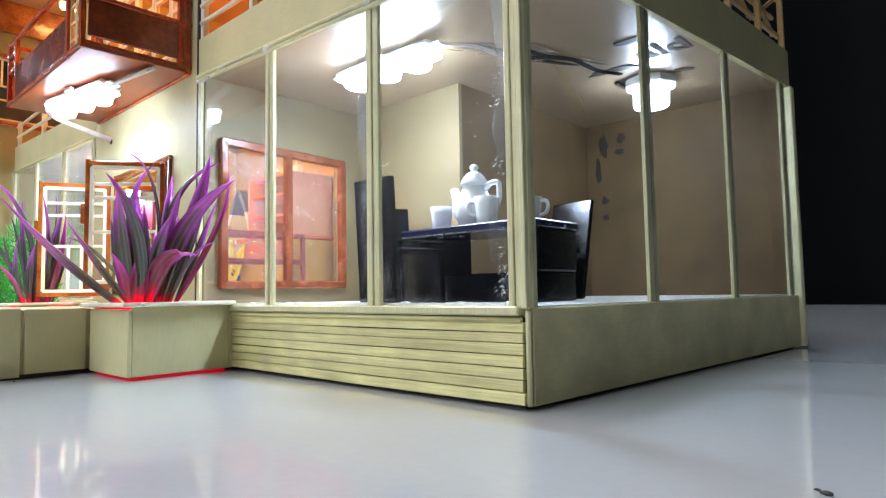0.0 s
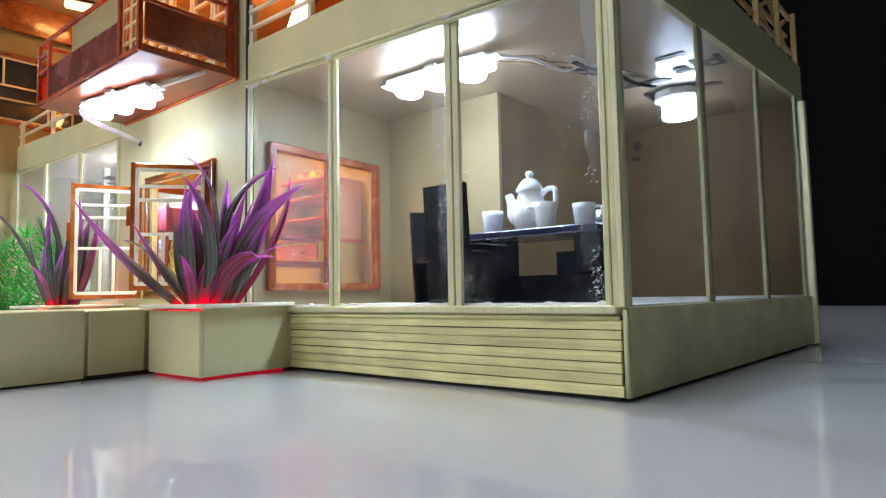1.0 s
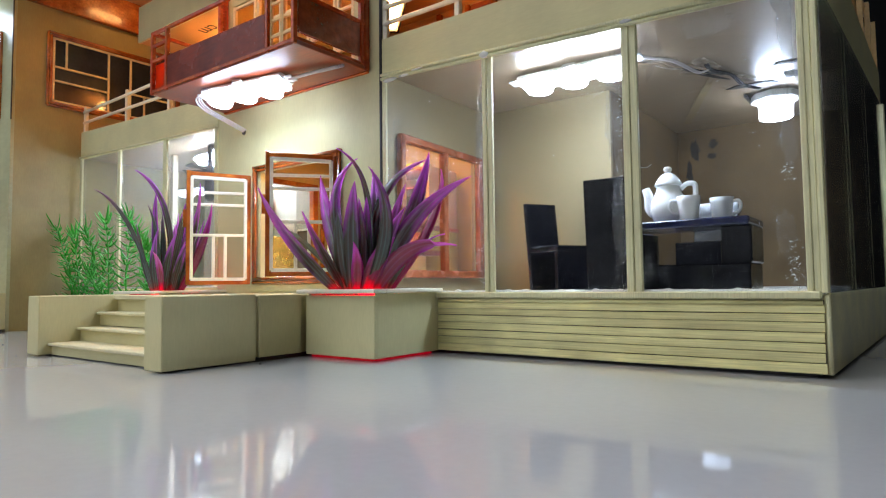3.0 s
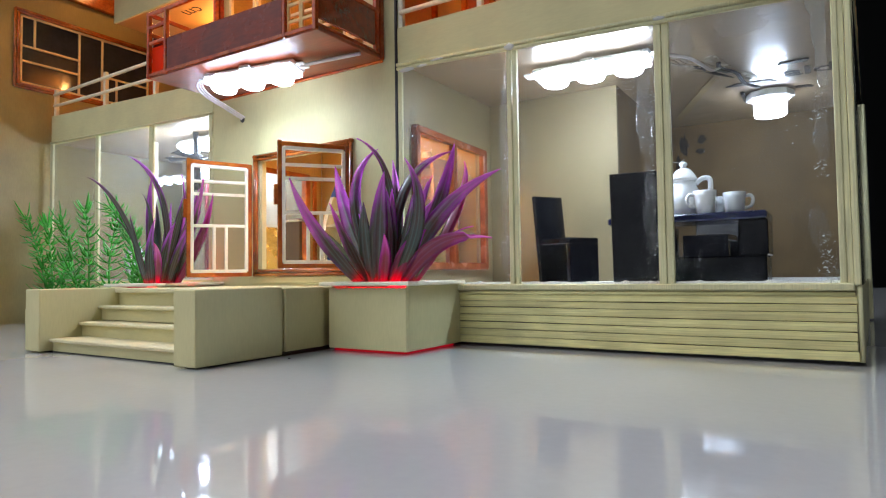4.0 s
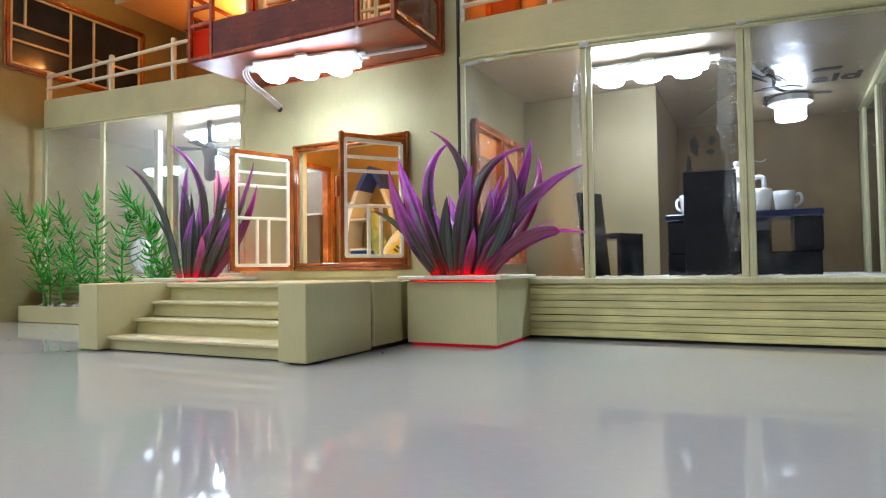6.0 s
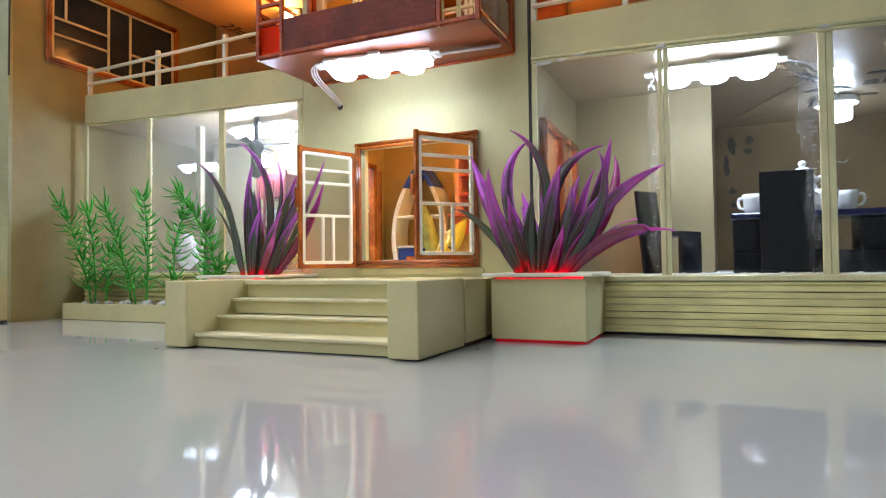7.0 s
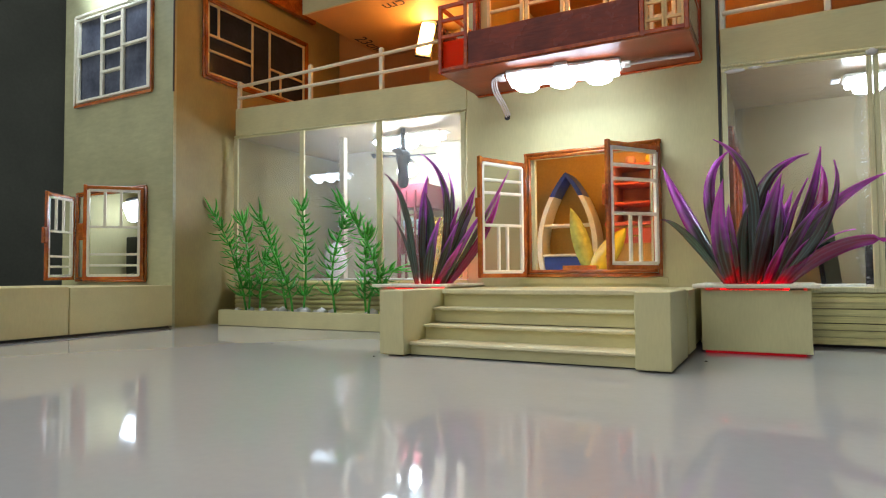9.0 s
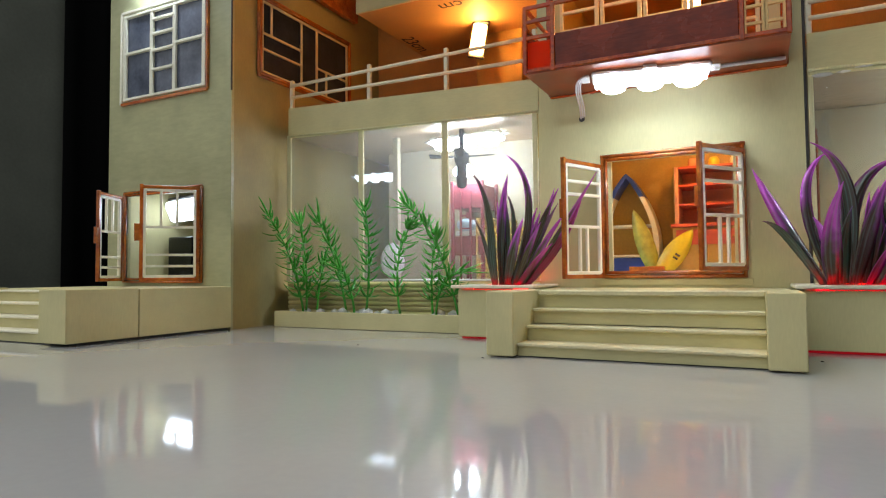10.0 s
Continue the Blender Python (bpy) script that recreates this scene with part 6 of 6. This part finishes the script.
sl = shutter_low(0.040, 0.080, -1)
sl.matrix_basis = pose(-0.9440, LY - 0.0045, 0.0405, 0, 0, 116)
sr = shutter_low(0.0475, 0.082, 1)
sr.matrix_basis = pose(-0.8415, LY - 0.0035, 0.0405, 0, 0, 226.7)
arm = tagged(thing("armchair", (-0.942, 0.19, 0.040)), "dark chair inside the room behind the small window", "chair")
bx("backrest", (-0.9600, 0.178, 0.040), (-0.9240, 0.1825, 0.0855), BLACK, arm, 0.001)
bx("seat", (-0.9590, 0.1827, 0.040), (-0.9250, 0.208, 0.061), BLACK, arm, 0.001)

win = structure(thing("window_7", (-0.893, LY, 0.21)), "upper window of the tall building with cream mullions", "window")
for e, y, w in ((0.003, LY - 0.001, 0.0028),):
    x0, x1, z0, z1 = UPW[0] - e, UPW[1] + e, UPW[2] - e, UPW[3] + e
    for a, b in (((x0, z0), (x0, z1)), ((x1, z0), (x1, z1)), ((x0, z0), (x1, z0)), ((x0, z1), (x1, z1))):
        bar("frame_stick", (a[0], y, a[1]), (b[0], y, b[1]), w, WHITEWASH if a[0] == b[0] == x0 or a[1] == b[1] == z1 else VARNISH, win)
# opaque pane, its pale streaks are painted reflections
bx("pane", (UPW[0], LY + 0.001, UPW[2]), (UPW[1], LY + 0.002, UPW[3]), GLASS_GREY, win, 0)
wx, wz = UPW[1] - UPW[0], UPW[3] - UPW[2]
for u in (0.015, 0.36, 0.64, 0.985):
    bar("mullion", (UPW[0] + u * wx, LY - 0.0006, UPW[2]), (UPW[0] + u * wx, LY - 0.0006, UPW[3]), 0.0044, WHITEWASH, win, False, 0.0026)
for u0, u1, v in ((0, 0.36, 0.55), (0.64, 1, 0.55), (0.36, 0.64, 0.30), (0.36, 0.64, 0.52), (0.36, 0.64, 0.71), (0.36, 0.64, 0.88), (0, 1, 0.015), (0, 1, 0.985)):
    bar("mullion", (UPW[0] + u0 * wx, LY - 0.0004, UPW[2] + v * wz), (UPW[0] + u1 * wx, LY - 0.0004, UPW[2] + v * wz), 0.0038, WHITEWASH, win, False, 0.0024)

structure(bx("trim_corner_gap", (LX - 0.0006, LY - 0.0006, 0.205), (LX + 0.0006, LY + 0.0004, 0.327), TAPE, None, 0), "dark gap along the open board corner", "trim")
win = structure(thing("window_8", (LX, 0.22, 0.228)), "side window with cream mullions and dark glass", "window")
for e in (0.0015, 0.0042):
    y0, y1, z0, z1 = SW[0] - e, SW[1] + e, SW[2] - e, SW[3] + e
    for a, b in (((y0, z0), (y0, z1)), ((y1, z0), (y1, z1)), ((y0, z0), (y1, z0)), ((y0, z1), (y1, z1))):
        bar("frame_stick", (LX + 0.0022 - 0.2 * e, *a), (LX + 0.0022 - 0.2 * e, *b), 0.0028, VARNISH, win, True)
# opaque pane painted dark for the room, with a bluish reflection tone
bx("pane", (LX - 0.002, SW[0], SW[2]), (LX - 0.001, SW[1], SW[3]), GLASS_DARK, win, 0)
wy, wz = SW[1] - SW[0], SW[3] - SW[2]
for (u0, v0), (u1, v1) in (((0.01, 0), (0.01, 1)), ((0.99, 0), (0.99, 1)), ((0, 0.015), (1, 0.015)), ((0, 0.985), (1, 0.985)), ((0.42, 0), (0.42, 1)), ((0.60, 0), (0.60, 1)), ((0, 0.55), (0.42, 0.55)), ((0, 0.33), (0.42, 0.33)), ((0.10, 0.55), (0.10, 1)), ((0.60, 0.40), (1, 0.40)), ((0.72, 0), (0.72, 0.40))):
    # pale mullions, tanned in colour for the warm dim light there
    bar("mullion", (LX + 0.0006, SW[0] + u0 * wy, SW[2] + v0 * wz), (LX + 0.0006, SW[0] + u1 * wy, SW[2] + v1 * wz), 0.0019, LATTICE_LIT, win, False, 0.0020)

lp = tagged(thing("porch", (-0.86, 0.05, 0)), "pale porch with steps before the tall building", "porch")
bx("deck", (-0.985, 0.0285, 0.0008), (LX + 0.0015, LY - 0.0005, 0.0355), BOARD_H, lp, 0.0004)
# another dark slab in place of the shadow gap
bx("base", (-0.980, -0.0165, -0.0012), (LX - 0.001, LY - 0.002, 0.0008), TAPE, lp, 0, "dark slab standing in for the shadow gap")
bx("side_wall", (-0.8360, -0.0255, 0.0008), (LX + 0.0015, 0.0278, 0.0362), BOARD, lp, 0.0004)
bx("side_wall", (-0.985, -0.0255, 0.0008), (-0.970, 0.0278, 0.0362), BOARD, lp, 0.0004)
for k, (y, z) in enumerate(((-0.0205, 0.0075), (-0.008, 0.0162), (0.004, 0.0255), (0.016, 0.0345))):
    bx("tread", (-0.970, y, z - 0.0017), (-0.836, 0.0284, z), CREAM, lp, 0.0004, "cream tread")
    bx("riser", (-0.970, y + 0.0025, -0.0005 if k == 0 else z - 0.009), (-0.836, y + 0.0038, z - 0.0017), BOARD_H, lp, 0)

# ---- balcony over the centre window
BX0, BX1, BY, BZ = -0.5425, -0.3862, 0.1165, 0.1768
bal = tagged(thing("balcony", (-0.464, 0.15, BZ)), "dark red varnished balcony with solid and barred panels", "balcony")
bx("floor", (BX0, BY, BZ), (BX1, F - 0.0004, BZ + 0.0028), SOFFIT_RED, bal, 0.0004)
bx("wall_strip", (BX0, F - 0.003, BZ - 0.0012), (BX1, F - 0.0004, BZ - 0.0001), BALCONY_VARNISH, bal, 0.0003)
bx("front_panel", (-0.521, BY - 0.001, BZ + 0.0022), (-0.4125, BY + 0.0012, 0.2010), DARK_VARNISH, bal, 0.0004, "solid dark red-brown panel with brushed varnish")
for x in (BX0 + 0.001, -0.5225, -0.411, BX1 - 0.001):
    bar("post", (x, BY, BZ), (x, BY, 0.2225), 0.0028, BALCONY_VARNISH, bal)
for a, b, z in ((BX0, -0.5225, 0.2215), (BX0, -0.5225, 0.2120), (BX0, -0.5225, 0.2010), (-0.5225, BX1, 0.2215), (BX0, BX1, BZ + 0.0020)):
    bar("rail", (a, BY, z), (b, BY, z), 0.0024, BALCONY_VARNISH, bal)
bx("red_panel", (BX0 + 0.002, BY + 0.0015, BZ + 0.003), (-0.524, BY + 0.0022, 0.1985), RED_FILM, bal, 0, "glowing orange-red panel")
for x in (BX0 + 0.001, BX1 - 0.001):
    bar("rail", (x, BY, 0.2215), (x, F, 0.2215), 0.0024, BALCONY_VARNISH, bal)
    bar("rail", (x, BY, 0.2075), (x, F, 0.2075), 0.0024, BALCONY_VARNISH, bal)
    bar("post", (x, F - 0.0025, BZ), (x, F - 0.0025, 0.30), 0.0038, BALCONY_VARNISH, bal)
    bar("post", (x, F - 0.0068, BZ + 0.003), (x, F - 0.0068, 0.30), 0.0032, BALCONY_VARNISH, bal)
    bar("rail", (x, BY, BZ + 0.0035), (x, F, BZ + 0.0035), 0.0022, BALCONY_VARNISH, bal)
bx("side_panel", (BX1 - 0.0022, BY + 0.003, 0.1845), (BX1 - 0.0002, F - 0.0085, 0.2060), SIDE_VARNISH, bal, 0.0004, "brushed dark red side panel")
bx("side_panel", (BX0 + 0.0002, BY + 0.003, 0.1845), (BX0 + 0.0022, F - 0.006, 0.2060), DARK_VARNISH, bal, 0.0004, "brushed dark red side panel")
for x0, x1 in ((-0.4095, -0.3995), (-0.3985, -0.3890)):
    for z in (0.186, 0.196, 0.206):
        bar("amber_bar", (x0, BY + 0.0015, z), (x1, BY + 0.0015, z), 0.0018, AMBER_LIT, bal)
    for x in (x0, x1):
        bar("amber_bar", (x, BY + 0.0015, 0.180), (x, BY + 0.0015, 0.215), 0.0020, AMBER_LIT, bal)

# upper floor: lattice doors, warm rooms, terraces
for k, x0 in enumerate((-0.534, -0.5035, -0.473, -0.4425, -0.4195)):
    w = 0.0265 if k < 4 else 0.0175
    d = structure(thing("door_%d" % (k + 1), (x0 + w / 2, F + 0.0015, UP_DOOR[2])), "cream lattice balcony door, warm lamp light in its tint", "door")
    for a, b in (((x0, UP_DOOR[2]), (x0, UP_DOOR[3])), ((x0 + w, UP_DOOR[2]), (x0 + w, UP_DOOR[3]))):
        bar("stile", (a[0], F + 0.0015, a[1]), (b[0], F + 0.0015, b[1]), 0.0028, LATTICE_LIT, d)
    for z in (0.184, 0.198, 0.212, 0.226, 0.240, 0.260):
        bar("lattice_bar", (x0, F + 0.0015, z), (x0 + w, F + 0.0015, z), 0.0024, LATTICE_LIT, d)
structure(bx("floor_upper", (-0.797, F + 0.0035, 0.1865), (-0.15, 0.345, 0.1895), TAN, None, 0), "tan board floor of the upper storey", "floor")
structure(bx("wall_upper_back", (-0.804, 0.345, 0.1865), (-0.15, 0.348, 0.345), TAN, None, 0), "tan board wall at the back of the upper storey", "wall")
structure(bx("ceiling_upper", (-0.740, 0.209, 0.2925), (-0.15, 0.345, 0.2950), TAN, None, 0), "tan card soffit over the terrace with pencil marks", "ceiling")
structure(bx("fascia", (-0.7405, 0.2065, 0.2920), (XL, 0.209, 0.330), BOARD_H, None, 0.0003), "pale fascia board of the upper roof", "fascia")
structure(bx("wall_upper_left", (XL, F + 0.003, 0.1895), (XL + 0.003, 0.345, 0.2925), OCHRE, None, 0), "ochre side wall of the balcony room", "wall")
# only the left end shows; the rest is added to block ambient light
structure(bx("roof_slab", (LX, 0.118, 0.362), (-0.13, 0.470, 0.367), TAN, None, 0.0005), "tan card roof, extended unseen to shade balcony and terraces", "roof")
structure(bx("fascia_side", (LX, 0.1155, 0.328), (LX + 0.006, 0.300, 0.3618), VARNISH, None, 0.0006), "red-brown varnished fascia board under the roof", "fascia")
up = structure(thing("door_6", (-0.406, 0.343, 0.19)), "varnished door in the tan upper wall", "door")
for x in (-0.452, -0.420, -0.392):
    bx("post", (x - 0.0025, 0.3405, 0.1895), (x + 0.0025, 0.3448, 0.2900), VARNISH, up, 0.0005)
bx("panel", (-0.4172, 0.3432, 0.1895), (-0.3948, 0.3447, 0.2900), SOFFIT_RED, up, 0.0002, "red-brown door panel")
structure(bx("column_upper", (-0.662, 0.312, 0.1895), (-0.612, 0.322, 0.2925), OCHRE, None, 0.0005), "broad yellow pillar on the terrace", "pillar")
structure(bx("wall_upper_fascia_centre", (XL, F + 0.003, 0.2950), (XR, 0.345, 0.300), TAN, None, 0), "ceiling of the balcony room", "ceiling")


def warm_lamp(at, along, face, label, lens=LED_WARM, group="warm lamps"):
    """A lamp with a long warm lens: its middle, the way it runs and the way it faces."""
    s = thing("wall_lamp", (0, 0, 0), label, "lamp", group, "", True)
    bx("housing", (-0.019, -0.0080, 0.0), (0.019, 0.0080, 0.003), TAPE, s, 0.0006, "dark lamp housing")
    bx("cap", (0.0192, -0.0085, -0.006), (0.0235, 0.0085, 0.0035), TAPE, s, 0.0008, "dark end cap")
    bx("lens", (-0.018, -0.0065, -0.0052), (0.018, 0.0065, -0.0001), lens, s, 0.0018, "glowing lens")
    x, z = Vector(along).normalized(), -Vector(face).normalized()
    y = z.cross(x).normalized()
    z = x.cross(y)
    s.matrix_basis = Matrix(((x.x, y.x, z.x, at[0]), (x.y, y.y, z.y, at[1]), (x.z, y.z, z.z, at[2]), (0, 0, 0, 1)))
    return s


play = warm_lamp((-0.425, 0.215, 0.1695), (1, 0, 0), (0, 0, -1), "warm lamp on the play room ceiling")
panel = warm_lamp((-0.9255, 0.1800, 0.1150), (1, 0.0, 0.06), (0.0, -0.92, -0.40), "white panel lamp on the wall inside the small window room", LED_PANEL, "light modules")
panel.matrix_basis = panel.matrix_basis @ Matrix.Scale(1.7, 4)
warm_lamp((-0.6445, 0.276, 0.272), (0.0, 0.34, 0.94), (0.35, -0.85, -0.35), "warm lamp hanging under the terrace soffit")
warm_lamp((-0.4500, 0.275, 0.268), (0.0, 0.34, 0.94), (0.35, -0.85, -0.35), "warm lamp hanging in the balcony room")
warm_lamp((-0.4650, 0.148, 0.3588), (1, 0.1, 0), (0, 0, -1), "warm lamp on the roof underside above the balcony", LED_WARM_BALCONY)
warm_lamp((-0.7560, 0.223, 0.3588), (0.3, 1, 0), (0, 0, -1), "warm lamp on the roof underside beside the fascia", LED_WARM_ROOF)


def railing(name, x_posts, y, z0, zt, label, slope=0.0):
    r = tagged(thing(name, (x_posts[0], y, z0(x_posts[0]))), label, "railing", "terrace railings")
    for x in x_posts:
        bar("post", (x, y, z0(x)), (x, y, zt(x) + 0.004), 0.0036, CREAM, r)
    for u in (0.45, 0.93):
        f = lambda x: z0(x) + u * (zt(x) - z0(x))
        bar("rail", (x_posts[0], y - 0.002, f(x_posts[0])), (x_posts[-1], y - 0.002, f(x_posts[-1])), 0.0030, CREAM, r, True)
    return r


railing("terrace_railing", [-0.7955, -0.7085, -0.6325, -0.556], F + 0.003, LT, lambda x: 0.2245 + (x + 0.797) * 0.02, "cream stick railing along the terrace above the green plants")
railing("terrace_railing", [-0.3735, -0.317, -0.26, -0.20, -0.142], F + 0.002, lambda x: 0.195, lambda x: 0.217, "cream stick railing along the terrace above the dining room")
# side railing coloured as if lit by the warm lamps
sr_ = tagged(thing("terrace_railing", (SIDE(0.32), 0.32, 0.196)), "stick railing along the side terrace, lamp light in its amber", "railing", "terrace railings")
for y in (0.20, 0.285, 0.37, 0.418, 0.462):
    bar("post", (SIDE(y) - 0.001, y, 0.1955), (SIDE(y) - 0.001, y, 0.236), 0.0034, AMBER_LIT, sr_)
for z in (0.207, 0.233):
    bar("rail", (SIDE(0.19) - 0.003, 0.19, z), (SIDE(0.463) - 0.003, 0.463, z), 0.0026, AMBER_LIT, sr_)


for y0, z0, y1, z1 in ((0.372, 0.208, 0.417, 0.232), (0.372, 0.232, 0.417, 0.208), (0.420, 0.208, 0.460, 0.232), (0.420, 0.232, 0.460, 0.208), (0.372, 0.220, 0.460, 0.220)):
    bar("lattice_bar", (SIDE(y0) - 0.0055, y0, z0), (SIDE(y1) - 0.0055, y1, z1), 0.0024, AMBER_LIT, sr_)


def writing(text, m, size, mat, label):
    cu = bpy.data.curves.new("writing", "FONT")
    cu.body, cu.size, cu.extrude = text, size, 0.0001
    cu.materials.append(mat)
    ob = new("writing", cu)
    ob.matrix_basis = m
    return tagged(ob, label, "writing")


writing("23cm", pose(-0.735, 0.280, 0.2921, 180, 0, 90), 0.020, INK, "pencilled measure on the soffit")
writing("cm", pose(-0.640, 0.226, 0.2921, 180, 0, 180), 0.020, INK, "pencilled measure on the soffit edge")
printed = writing("ald", pose(-0.1712, 0.347, 0.1721, 180, 0, 0), 0.0265, INK, "bold dark printed letters on the ceiling card")
printed.data.offset = 0.0006

# crumbs on the table
for k, (x, y, q) in enumerate(((-0.0465, 0.145, 0.0014), (-0.0485, 0.147, 0.0008), (-0.540, 0.035, 0.0008), (-0.379, 0.088, 0.0009), (-0.702, 0.130, 0.0008), (-0.638, 0.060, 0.0009), (-0.765, 0.114, 0.0008), (-0.655, 0.098, 0.0006))):
    tagged(part("crumb", blob(bmesh.new(), (x, y, -0.0012 + q * 0.3), (q, q * 0.6, q * 0.4), k * 3.3, 1), TAPE, None, "", True), "dark crumb lying on the white tabletop", "crumb", "crumbs")
